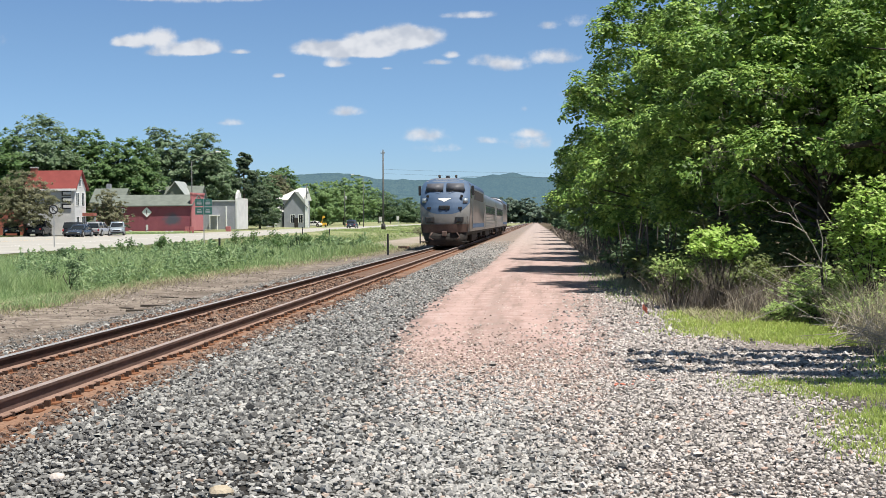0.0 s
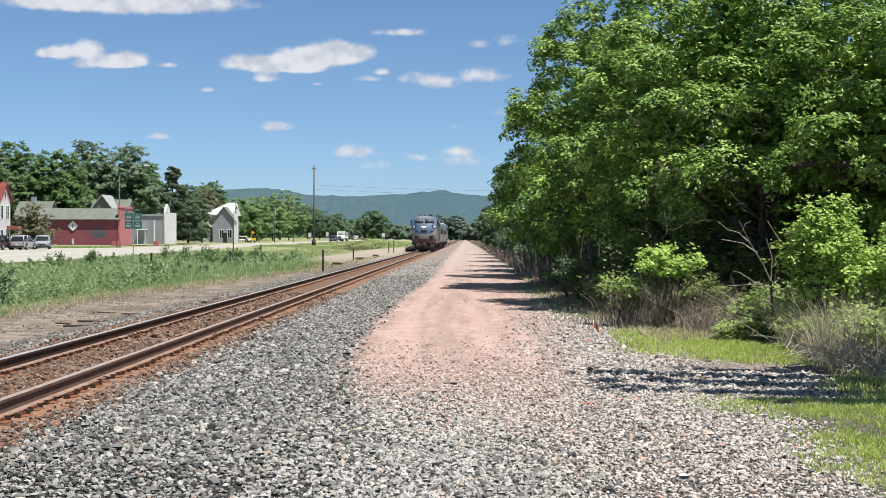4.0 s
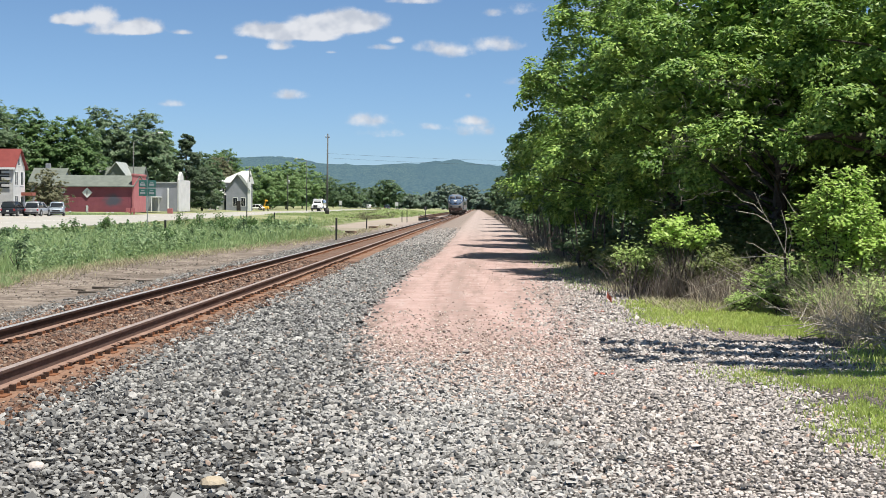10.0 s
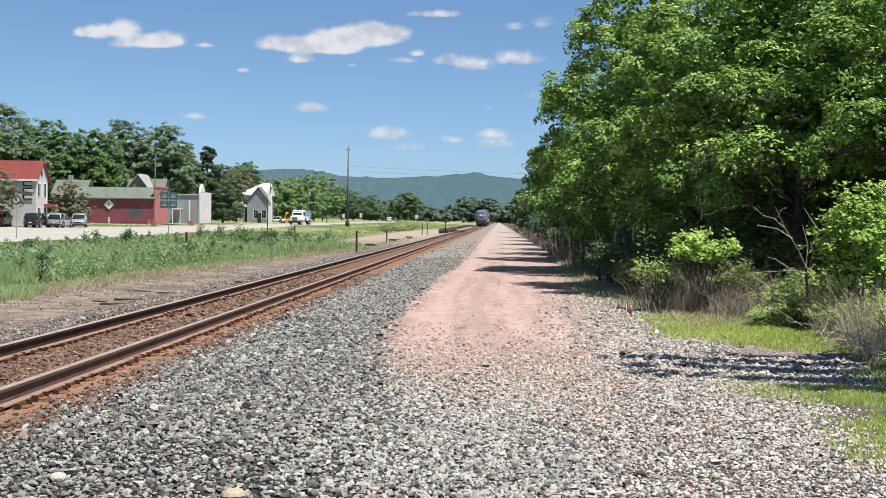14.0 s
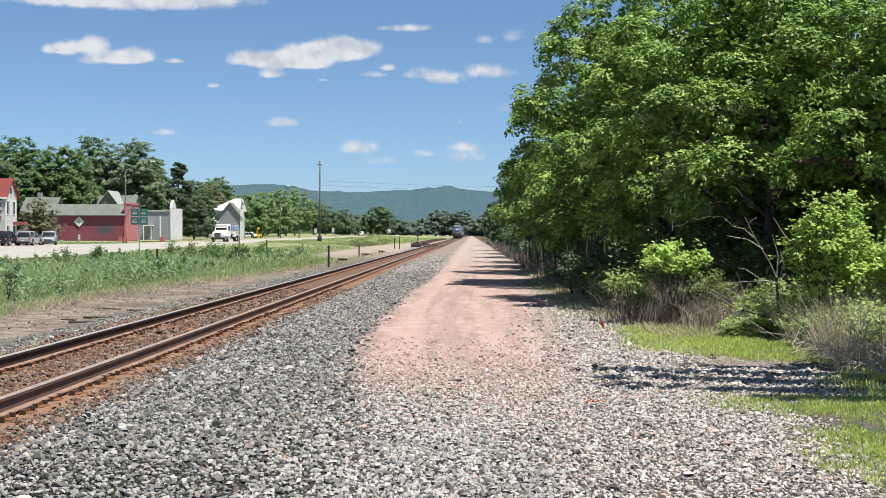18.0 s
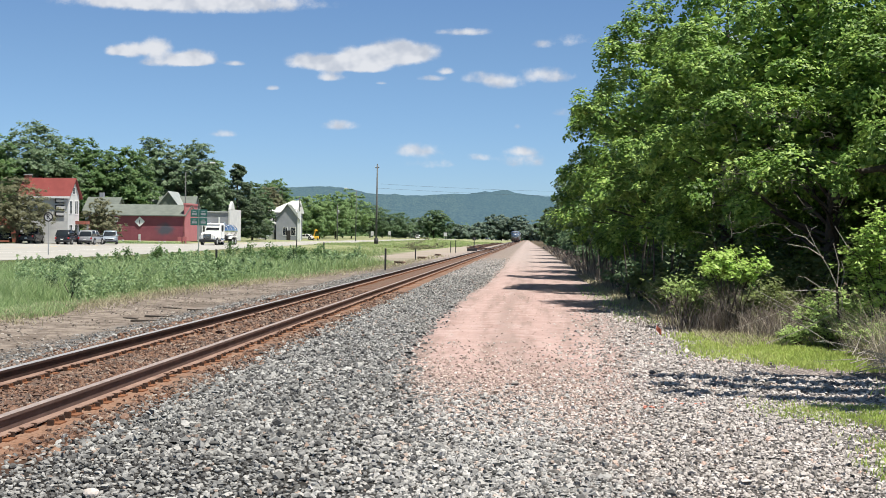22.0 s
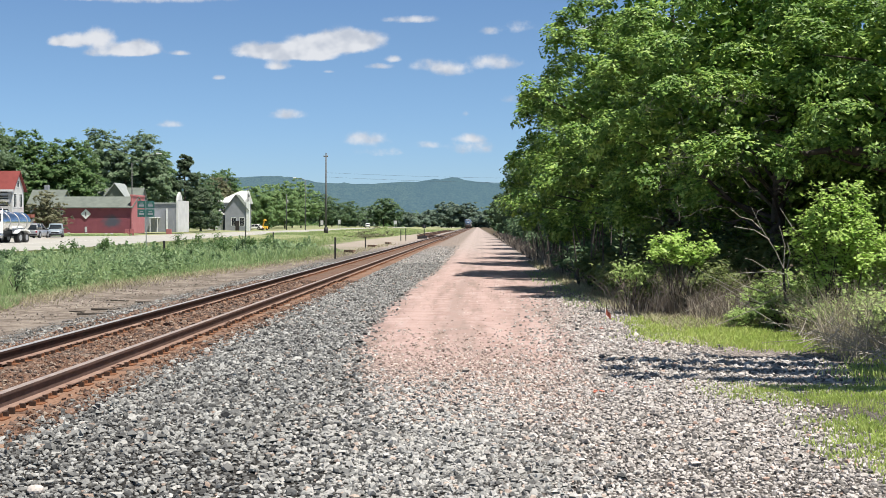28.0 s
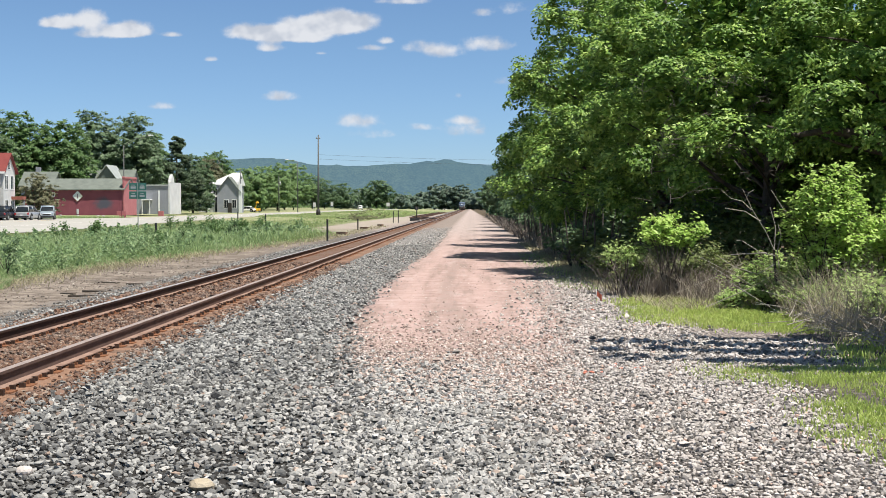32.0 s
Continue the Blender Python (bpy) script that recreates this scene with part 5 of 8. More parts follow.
def build_undergrowth():
    sapling("bright_shrub", 3.95, 24.6, 1.72, 0.78, "leaf_bright", 17, 0.062, "bright yellow-green young shrub at the wood's edge", 0.5, 0.95, 11)
    shrub("low_shrub", 3.0, 25.0, 1.25, 0.5, "leaf_young", 420, 0.055, "pale dull green shrub among brown dead brush", 9, low=0.6)
    shrub("low_shrub", 4.9, 25.2, 1.2, 0.5, "leaf_scrub", 500, 0.055, "dull green shrub behind brown dead brush", 8, low=0.4)
    shrub("low_shrub", 6.0, 20.4, 1.0, 0.75, "leaf_young", 1000, 0.05, "light green weeds among bleached dead stalks", 10, low=0.1)
    shrub("low_shrub", 6.9, 19.6, 0.95, 0.7, "leaf_young", 800, 0.05, "light green weeds among bleached dead stalks", 9, low=0.1)
    sapling("bright_shrub", 6.15, 21.3, 2.65, 0.95, "leaf_bright", 34, 0.056, "bright green bushy sapling among dead weeds", 0.7, 0.5, 24)
    sapling("bright_shrub", 7.35, 21.7, 2.35, 0.85, "leaf_bright", 26, 0.056, "smaller bright green sapling beside a taller one", 0.7, 0.4, 22)
    sapling("low_shrub", 5.4, 22.6, 1.05, 0.8, "leaf_young", 22, 0.05, "low pale green shrub round a dead sapling", 0.6, 0.1, 11)
    for x, y, h, w in ((5.9, 18.4, 0.7, 0.6), (7.2, 17.6, 0.8, 0.7), (6.2, 17.0, 0.55, 0.5), (7.7, 20.6, 1.3, 0.8), (5.5, 20.0, 0.6, 0.5), (5.15, 21.7, 0.6, 0.4), (5.9, 22.2, 1.15, 0.6), (5.5, 21.2, 0.6, 0.45), (4.6, 21.9, 0.35, 0.4)):
        sapling("low_shrub", x, y, h, w, "leaf_young", 13, 0.045, "light green weeds among bleached dead stalks", w * 0.8, 0.05, 8)
    for x, y, h, w in ((3.3, 27.2, 0.9, 0.6), (4.4, 27.0, 1.0, 0.7), (2.9, 29.5, 0.8, 0.6), (2.7, 25.2, 0.75, 0.45), (3.9, 25.4, 0.85, 0.5)):
        sapling("low_shrub", x + 0.6, y, h, w, "leaf_scrub", 13, 0.06, "dull green shrub growing through dead brush", w * 0.8, 0.1, 9)
    r = random.Random(11)
    edge = ((4.3, 29.5, 1.2, 0.9), (3.7, 33, 1.0, 0.8), (3.6, 37, 1.3, 0.9), (3.2, 42, 1.4, 0.9), (3.2, 48, 1.6, 1.0), (3.0, 55, 1.6, 1.1), (3.0, 63, 1.7, 1.2), (3.0, 72, 1.8, 1.3), (3.0, 83, 1.8, 1.4), (8.2, 23.5, 2.0, 1.0), (6.6, 29.6, 1.8, 1.3), (5.2, 29.0, 1.3, 1.0), (5.6, 31.5, 2.0, 1.3), (5.0, 34, 2.0, 1.3))
    deep = ((6.4, 36.5, 2.4, 1.5), (8.6, 36.5, 2.6, 1.6), (4.8, 38.5, 2.2, 1.3), (6.8, 39.5, 2.6, 1.6), (9.5, 40.5, 2.8, 1.8), (12.5, 41, 2.8, 1.8), (4.6, 45.5, 2.2, 1.4), (7.0, 47, 2.6, 1.6), (8.3, 29.4, 2.0, 1.4), (10.2, 30.2, 2.2, 1.5), (12.4, 30.5, 2.2, 1.5), (9.2, 33, 2.4, 1.6), (11.5, 33.5, 2.4, 1.6), (7.4, 34.5, 2.2, 1.5), (3.5, 30.5, 1.0, 0.8), (5.0, 25.6, 0.8, 0.8), (6.2, 24.6, 0.9, 0.9), (3.3, 35, 1.2, 0.8), (3.2, 39.5, 1.3, 0.9))
    for x, y, h, w in edge + deep:
        # farther undergrowth takes the darker leaf to paint in shade
        shrub("undergrowth", x + (1.5 if y > 40 and x < 4 else 0), y, h, w, "leaf_scrub" if y < 36 else "leaf_dusk", 520, 0.08 + y * 0.0012, "scrubby dull green undergrowth below the trees", 10)

    # a thicket between the row's trunks; darker leaf colour stands in for its shade
    y = 50.0
    while y < 400:
        shrub("undergrowth", 5.4 + r.uniform(-0.5, 0.7), y, r.uniform(2.2, 3.2), r.uniform(1.6, 2.1), "leaf_dusk", 520, 0.12 + y * 0.0012, "dark thicket growing between the trees' trunks", 12, ry=2.2, low=0.05)
        shrub("undergrowth", 8.2 + r.uniform(-0.5, 0.7), y + 2, r.uniform(2.4, 3.4), r.uniform(1.8, 2.4), "leaf_dusk", 420, 0.14 + y * 0.0012, "dark thicket growing between the trees' trunks", 12, ry=2.4, low=0.05)
        y *= 1.075

    # dead stalks and brush
    def stalks(n, x0, x1, y0, y1, h, w, edge=None):
        y = 1 / rng.uniform(1 / y1, 1 / y0, n)
        x = rng.uniform(x0, x1, n)
        x = x + np.interp(y, [18, 24, 30, 45, 120], [1.6, 1.3, 0.6, 0.0, -0.3])
        b = np.stack([x, y, ground_z(x, y)], 1)
        tall = np.array([0.6 + 1.1 * max(-0.4, noise.noise((p * 1.1, q * 0.7, 5))) for p, q in zip(x, y)])
        return blades(b, h * tall, w * (y / 25), 1.1)

    v, f = stalks(3600, 2.7, 5.4, 22, 70, 0.8, 0.011)
    tagged(new("dead_weeds", np_mesh("dead_weeds", v, f, [M["brush"]])), "dark dead brush along the wood's edge", "dead weeds", kind="stuff")
    v, f = stalks(4000, 2.7, 5.4, 22, 70, 0.85, 0.011)
    tagged(new("dead_weeds", np_mesh("dead_weeds", v, f, [M["dry"]])), "dry brown weed stalks along the wood's edge", "dead weeds", kind="stuff")
    v, f = stalks(2200, 4.0, 6.8, 16.8, 24, 0.9, 0.009)
    tagged(new("dead_weeds", np_mesh("dead_weeds", v, f, [M["straw"]])), "tangled bleached stalks round a shrub", "dead weeds", kind="stuff")
    v, f = stalks(1800, 4.0, 6.8, 16.8, 24, 0.95, 0.008)
    tagged(new("dead_weeds", np_mesh("dead_weeds", v, f, [M["dry"]])), "tangled tan dead stalks round a shrub", "dead weeds", kind="stuff")
    v, f = stalks(2200, 2.7, 5.0, 60, 220, 0.75, 0.012)
    tagged(new("dead_weeds", np_mesh("dead_weeds", v, f, [M["brush"]])), "dry brown weeds far down the lane", "dead weeds", kind="stuff")
    n = 1000
    y = rng.uniform(16.2, 21.5, n)
    x = np.interp(y, [16.2, 21.5], [4.7, 5.2]) + np.abs(rng.normal(0, 1.1, n))
    v, f = blades(np.stack([x, y, ground_z(x, y) - 0.02], 1), 0.3 + 0.75 * rng.uniform(size=n) ** 1.5, 0.009, 0.9)
    tagged(new("dead_weeds", np_mesh("dead_weeds", v, f, [M["dry"]])), "tall grey-tan dead stalks at the gravel's edge", "dead weeds", kind="stuff")
    n = 900
    y = rng.uniform(18.0, 21.8, n)
    x = np.interp(y, [18.0, 21.8], [5.0, 5.3]) + np.abs(rng.normal(0, 0.9, n))
    v, f = blades(np.stack([x, y, ground_z(x, y) - 0.02], 1), 0.25 + 0.6 * rng.uniform(size=n) ** 1.5, 0.011, 0.9)
    tagged(new("dead_weeds", np_mesh("dead_weeds", v, f, [M["straw"]])), "bleached straw-coloured stalks at the sapling's foot", "dead weeds", kind="stuff")
    n = 1400
    y = rng.uniform(24.0, 26.2, n)
    x = rng.normal(4.0, 0.6, n)
    v, f = blades(np.stack([x, y, ground_z(x, y) - 0.02], 1), 0.3 + 0.6 * rng.uniform(size=n), 0.014, 1.0)
    tagged(new("dead_weeds", np_mesh("dead_weeds", v, f, [M["brush"]])), "thick brown dead brush below a bright shrub", "dead weeds", kind="stuff")
    # fallen sticks and brush heap
    paths = []
    for k in range(60):
        y = rng.uniform(17.5, 34)
        x = np.interp(y, [17, 24, 34], [5.2, 4.9, 3.7]) + rng.uniform(-0.5, 1.6)
        a = rng.uniform(0, math.pi)
        L = rng.uniform(0.4, 1.5)
        d = np.array([math.cos(a), math.sin(a), rng.uniform(-0.1, 0.6)]) * L * 0.5
        c = np.array([x, y, gz(x, y) + abs(d[2]) + rng.uniform(0.02, 0.25)])
        paths.append([(c - d, 0.008), (c + rng.normal(0, 0.05, 3), 0.006), (c + d, 0.003)])
    for k in range(110):
        y = rng.uniform(14.2, 18.8)
        x = np.interp(y, [14, 19], [4.9, 4.6]) + abs(rng.normal(0, 0.9))
        a = rng.uniform(0, math.pi)
        d = np.array([math.cos(a), math.sin(a), rng.uniform(-0.1, 0.5)]) * rng.uniform(0.15, 0.5)
        c = np.array([x, y, gz(x, y) + abs(d[2]) + rng.uniform(0.0, 0.22)])
        paths.append([(c - d, 0.008), (c + rng.normal(0, 0.04, 3), 0.006), (c + d, 0.003)])
    v, f = tube_mesh(paths, 5)
    tagged(new("fallen_branches", np_mesh("fallen_branches", v, f, [M["deadwood"]])), "bleached fallen sticks lying in dead weeds", "dead branches", kind="stuff")
    paths = []
    for k in range(80):
        y = rng.uniform(16.0, 21.5)
        x = np.interp(y, [16, 21.5], [5.0, 5.6]) + abs(rng.normal(0, 0.8))
        b = np.array([x, y, gz(x, y)])
        a, L = rng.uniform(0, 2 * math.pi), rng.uniform(0.5, 1.15)
        lean = rng.uniform(0.2, 1.1)
        d = np.array([math.cos(a) * math.sin(lean), math.sin(a) * math.sin(lean) * 0.5, math.cos(lean)]) * L
        paths.append([(b, 0.006), (b + d * 0.5 + rng.normal(0, 0.03, 3), 0.005), (b + d - np.array([0, 0, 0.08]), 0.003)])
    v, f = tube_mesh(paths, 4)
    tagged(new("dead_stalks", np_mesh("dead_stalks", v, f, [M["straw"]])), "long bleached stalks leaning over the weeds", "dead weeds", kind="stuff")
    # the dead sapling: dark stem below, bleached boughs above
    s = thing("dead_sapling", 5.39, 22.1, gz(5.39, 22.1), label="bare dead sapling with bleached forked boughs", category="tree")
    v, f = tube_mesh([[((0, 0, -0.05), 0.03), ((-0.02, 0, 0.5), 0.025), ((-0.06, 0, 1.05), 0.022)]], 7)
    part("trunk", np_mesh("trunk", v, f, [M["bark"]], True), None, s)
    limbs = [[(-0.06, 1.05), (-0.2, 1.35), (-0.45, 1.75), (-0.62, 2.12)], [(-0.3, 1.55), (-0.55, 1.72), (-0.92, 1.78)], [(-0.45, 1.75), (-0.6, 1.9), (-0.8, 1.95), (-0.98, 2.1)], [(-0.06, 1.05), (-0.02, 1.45), (-0.12, 1.8)], [(0.0, 1.0), (0.08, 1.3), (0.02, 1.5)], [(-0.05, 0.95), (-0.3, 1.0), (-0.6, 1.2), (-0.72, 1.22)], [(-0.2, 1.0), (-0.5, 0.98), (-0.8, 0.96)], [(0.05, 0.7), (0.02, 0.95), (-0.15, 1.0)], [(0.3, 1.6), (0.12, 1.75), (-0.1, 2.1)], [(-0.55, 1.9), (-0.5, 2.05), (-0.42, 2.1)], [(-0.04, 0.8), (-0.35, 0.62), (-0.75, 0.75), (-1.05, 0.95)]]
    for q in limbs:
        v, f = tube_mesh([[((a, 0.06 * math.sin(9 * a + k), b), 0.0105 * (1 - 0.22 * k)) for k, (a, b) in enumerate(q)]], 5)
        part("limb", np_mesh("limb", v, f, [M["deadwood"]], True), None, s, "bleached bare limb")
    # thin dark stems of young trees along the wood's edge
    paths = []
    for k in range(90):
        y = 1 / rng.uniform(1 / 110, 1 / 34)
        x = rng.uniform(2.8, 4.2)
        hh = rng.uniform(0.9, 2.0)
        b = np.array([x, y, gz(x, y) - 0.05])
        lean2 = rng.normal(0, 0.22, 2)
        paths.append([(b, rng.uniform(0.025, 0.06)), (b + np.array([lean2[0] * 0.5, lean2[1] * 0.5, hh * 0.5]), 0.03), (b + np.array([lean2[0], lean2[1], hh]), 0.012)])
    v, f = tube_mesh(paths, 6)
    tagged(new("young_stems", np_mesh("young_stems", v, f, [M["twig"]])), "thin grey stems of young trees at the wood's edge", "tree stems", kind="stuff")
    # bare grey twigs hanging in the shade of the nearest tree
    paths = []
    for k in range(60):
        c = np.array([rng.uniform(3.7, 6.6), rng.uniform(26.0, 27.6), rng.uniform(1.5, 4.6)])
        d = np.array([rng.normal(0, 0.34), rng.normal(0, 0.2), rng.normal(-0.02, 0.26)])
        mid = c + d * 0.5 + rng.normal(0, 0.09, 3)
        paths.append([(c, 0.008), (c + d * 0.25 + rng.normal(0, 0.06, 3), 0.007), (mid, 0.005), (c + d * 0.75 + rng.normal(0, 0.06, 3), 0.004), (c + d, 0.002)])
        for e in range(3):
            q = mid + (c + d - mid) * rng.uniform(0, 0.7)
            w = d * 0.3 + rng.normal(0, 0.14, 3)
            paths.append([(q, 0.005), (q + w * 0.5 + rng.normal(0, 0.03, 3), 0.004), (q + w, 0.002)])
    v, f = tube_mesh(paths, 4)
    tagged(new("bare_twigs", np_mesh("bare_twigs", v, f, [M["twig"]])), "bare grey twigs in the tree's shaded hollow", "dead branches", kind="stuff")


def build_grass():
    # short bright grass on the right
    def lawn(n, inside, x0, x1, y0, y1, h, w, mat, label):
        p = np.stack([rng.uniform(x0, x1, n), rng.uniform(y0, y1, n)], 1)
        q = np.array([noise.noise((a * 1.1, b * 0.7, 3)) * 0.35 for a, b in p])
        q2 = np.array([noise.noise((a * 3.1, b * 2.3, 9)) for a, b in p])
        p = p[inside(p[:, 0] + q + rng.normal(0, 0.22, n), p[:, 1] + q + rng.normal(0, 0.3, n)) & (q2 + rng.normal(0, 0.3, n) > -0.1)]
        b = np.stack([p[:, 0], p[:, 1], ground_z(p[:, 0], p[:, 1])], 1)
        v, f = blades(b, h, w, 0.6)
        tagged(new("grass", np_mesh("grass", v, f, [M[mat]])), label, "grass", kind="stuff")

    lawn(56000, lambda x, y: (x > 2.75) & (((y - 21.2) / 3.4) ** 2 + ((x - 5.0) / 2.9) ** 2 < 1), 2.0, 8, 17.4, 25, 0.07, 0.019, "grass_bright", "short bright green grass patch beside the gravel")
    lawn(30000, lambda x, y: ((y - 13.2) / 0.8) ** 2 + ((x - 4.6) / 2.0) ** 2 < 1, 2.2, 6.2, 11.4, 14, 0.055, 0.011, "grass_bright", "thin bright grass creeping over the gravel")
    lawn(60000, lambda x, y: (x > 2.55) & (((y - 9.9) / 2.5) ** 2 + ((x - 5.1) / 2.2) ** 2 < 1), 2.3, 7.4, 7, 12.5, 0.06, 0.013, "grass_bright", "bright tufted grass at the gravel's edge")
    lawn(9000, lambda x, y: (x > 4.3 + 0.35 * (y - 14.5)) & (y > 13.8), 4.0, 7.4, 13.6, 17.2, 0.09, 0.014, "grass_bright", "ragged green grass at the foot of dead stalks")
    lawn(3000, lambda x, y: x > 1.9 + 0.02 * (40 - y), 1.6, 3.2, 26, 46, 0.08, 0.02, "grass_pale", "thin pale grass at the lane's edge")
    # litter and thin dry grass at the wood's foot
    n = 5000
    y = 1 / rng.uniform(1 / 60, 1 / 21.5, n)
    x = np.interp(y, [21.5, 26, 34, 60], [3.2, 2.9, 2.5, 2.2]) + np.abs(rng.normal(0, 0.9, n))
    v, f = blades(np.stack([x, y, ground_z(x, y) - 0.01], 1), 0.14, 0.018 * np.maximum(1, y / 26), 1.5)
    tagged(new("straw", np_mesh("straw", v, f, [M["straw"]])), "dry straw and leaf litter at the wood's foot", "dry grass", kind="stuff")
    # tall meadow on the left of the track
    n = 150000
    y = 1 / rng.uniform(1 / 230, 1 / 24, n)
    x = rng.uniform(-0.47, -0.03, n) * y
    edge = np.where(y < 40, -11.2, np.minimum(-11.2 + (y - 40) * 0.075, -8.9))
    wob = np.array([noise.noise((a * 0.35, b * 0.2, 7)) for a, b in zip(x, y)])
    edge = np.where(y > 90, np.interp(y, [90, 125], [-11.2, -14.2]), edge)
    keep = (x < edge + wob * 1.0) & (x > lerp_table(y, ROAD_NEAR) + 0.3)
    x, y, wob, edge = x[keep], y[keep], wob[keep], edge[keep]
    rise = np.clip((edge - x) / 2.5, 0.25, 1)
    near_road = np.clip((x - lerp_table(y, ROAD_NEAR)) / 13.0, 0.14, 1)
    h = (0.54 + 0.36 * wob) * rise * near_road * np.interp(y, [80, 150], [1, 0.45])
    pale = (np.array([noise.noise((a * 0.12, b * 0.06, 21)) for a, b in zip(x, y)]) + (y - 60) / 90 + rng.normal(0, 0.2, len(x)) - 0.35 * (near_road > 0.9) + 0.5 * (edge - x < 1.6)) > 0.15
    b = np.stack([x, y, ground_z(x, y) - 0.02], 1)
    for sel, mat, lab, k in ((~pale, "grass_tall", "tall green roadside grass and weeds", 1.0), (pale, "grass_pale", "pale seeding meadow grass", 0.8)):
        v, f = blades(b[sel], h[sel] * k, 0.017 * np.maximum(1, y[sel] / 32), 0.55)
        tagged(new("meadow_grass", np_mesh("meadow_grass", v, f, [M[mat]])), lab, "grass", kind="stuff")
    # far pasture: seed heads and clumps up to the highway
    n = 34000
    y = 1 / rng.uniform(1 / 480, 1 / 190, n)
    x = rng.uniform(-0.22, -0.018, n) * y
    wob = np.array([noise.noise((a * 0.2, c * 0.08, 17)) for a, c in zip(x, y)])
    keep = (x < np.interp(y, [190, 300, 380], [-14.2, -13.5, -10.5]) + wob * 3) & (x > lerp_table(y, ROAD_NEAR) + 0.5) & (wob > -0.25)
    x, y, wob = x[keep], y[keep], wob[keep]
    v, f = blades(np.stack([x, y, ground_z(x, y) - 0.02], 1), 0.2 + 0.25 * wob, 0.016 * y / 32, 0.7)
    tagged(new("pasture_grass", np_mesh("pasture_grass", v, f, [M["grass_pale"]])), "pale seeding grass far along the highway", "grass", kind="stuff")
    # low tussocks in the far pasture
    for k in range(26):
        y = float(1 / rng.uniform(1 / 430, 1 / 165))
        x = float(rng.uniform(-0.072 * y - 4, -14.8))
        if x < float(lerp_table(y, ROAD_NEAR)) + 2:
            continue
        shrub("tussock", x, y, float(rng.uniform(0.6, 1.1)), float(rng.uniform(1.0, 2.2)), "grass_pale" if k % 3 else "leaf_olive", 300, 0.16, "low pale tussock of seeding grass in the pasture", 9, 0.3, 2, low=0.0)
    # straw and thin yellowing grass along the dirt's edge
    n = 4500
    y = 1 / rng.uniform(1 / 120, 1 / 24, n)
    x = np.where(y < 40, -11.0, np.minimum(-11.0 + (y - 40) * 0.075, -8.7)) + rng.normal(0, 0.45, n)
    v, f = blades(np.stack([x, y, ground_z(x, y) - 0.01], 1), 0.16, 0.016 * np.maximum(1, y / 32), 1.6)
    tagged(new("straw", np_mesh("straw", v, f, [M["straw"]])), "bleached straw along the meadow's bare edge", "dry grass", kind="stuff")
    # mown verge between the highway and the red wall
    n = 8000
    y, x = rng.uniform(160, 183.6, n), rng.uniform(-67, -50.5, n)
    keep = x < lerp_table(y, ROAD_FAR) - 0.3
    x, y = x[keep], y[keep]
    v, f = blades(np.stack([x, y, ground_z(x, y) - 0.02], 1), 0.26, 0.085, 0.7)
    tagged(new("verge_grass", np_mesh("verge_grass", v, f, [M["grass_tall"]])), "mown green verge before the red building", "grass", kind="stuff")
    # leafy weeds in the meadow
    c = []
    for k in range(3600):
        yy = 1 / rng.uniform(1 / 120, 1 / 25)
        xx = rng.uniform(-0.42, -0.13) * yy
        if xx > -11.6 or xx < float(lerp_table(yy, ROAD_NEAR)) + 7.5 or noise.noise((xx * 0.25, yy * 0.12, 30)) < -0.12:
            continue
        hh = rng.uniform(0.3, 0.85)
        m = 18
        up = rng.uniform(0.15, 1.0, m)
        q = rng.normal(size=(m, 3)) * np.array([0.07, 0.07, 0.02]) * (1.5 - up)[:, None] + np.array([xx, yy, gz(xx, yy)]) + np.array([0, 0, 1.0]) * (up * hh)[:, None]
        c.append(q)
    c = np.concatenate(c)
    v, f = leaves(c, 0.05 * np.maximum(1, c[:, 1] / 34), 0.3, 2.6)
    tagged(new("meadow_weeds", np_mesh("meadow_weeds", v, f, [M["leaf_weed"]])), "leafy dark green weeds among tall grass", "weeds", kind="stuff")
    for x, y, h, w in ((-19.6, 59.5, 1.25, 0.5), (-15.4, 75, 1.5, 0.7), (-16.9, 75, 1.3, 0.7), (-14.0, 76, 1.1, 0.5), (-16.1, 75.5, 1.45, 0.6), (-21, 70, 1.2, 0.5), (-13.2, 52, 0.8, 0.4), (-23, 95, 1.3, 0.7), (-17, 100, 1.2, 0.8), (-14.7, 71, 0.9, 0.5)):
        shrub("tall_weed", x, y, h, w, "leaf_far", 420, 0.08, "tall dark green weed standing above the grass", 7, 0.3, 5)
    for x, y, h in ((-12.7, 65.5, 1.0), (-13.5, 71.5, 1.25), (-14.4, 62.0, 0.8), (-12.3, 33.0, 0.9), (-13.4, 34.5, 0.75), (-15.0, 41.0, 0.8), (-14.2, 31.5, 0.95), (-18.8, 49.0, 0.9)):
        shrub("dark_weed", x, y, h, 0.28, "leaf_dusk", 260, 0.06, "dark coarse weed standing in paler grass", 6, 0.3, 5)


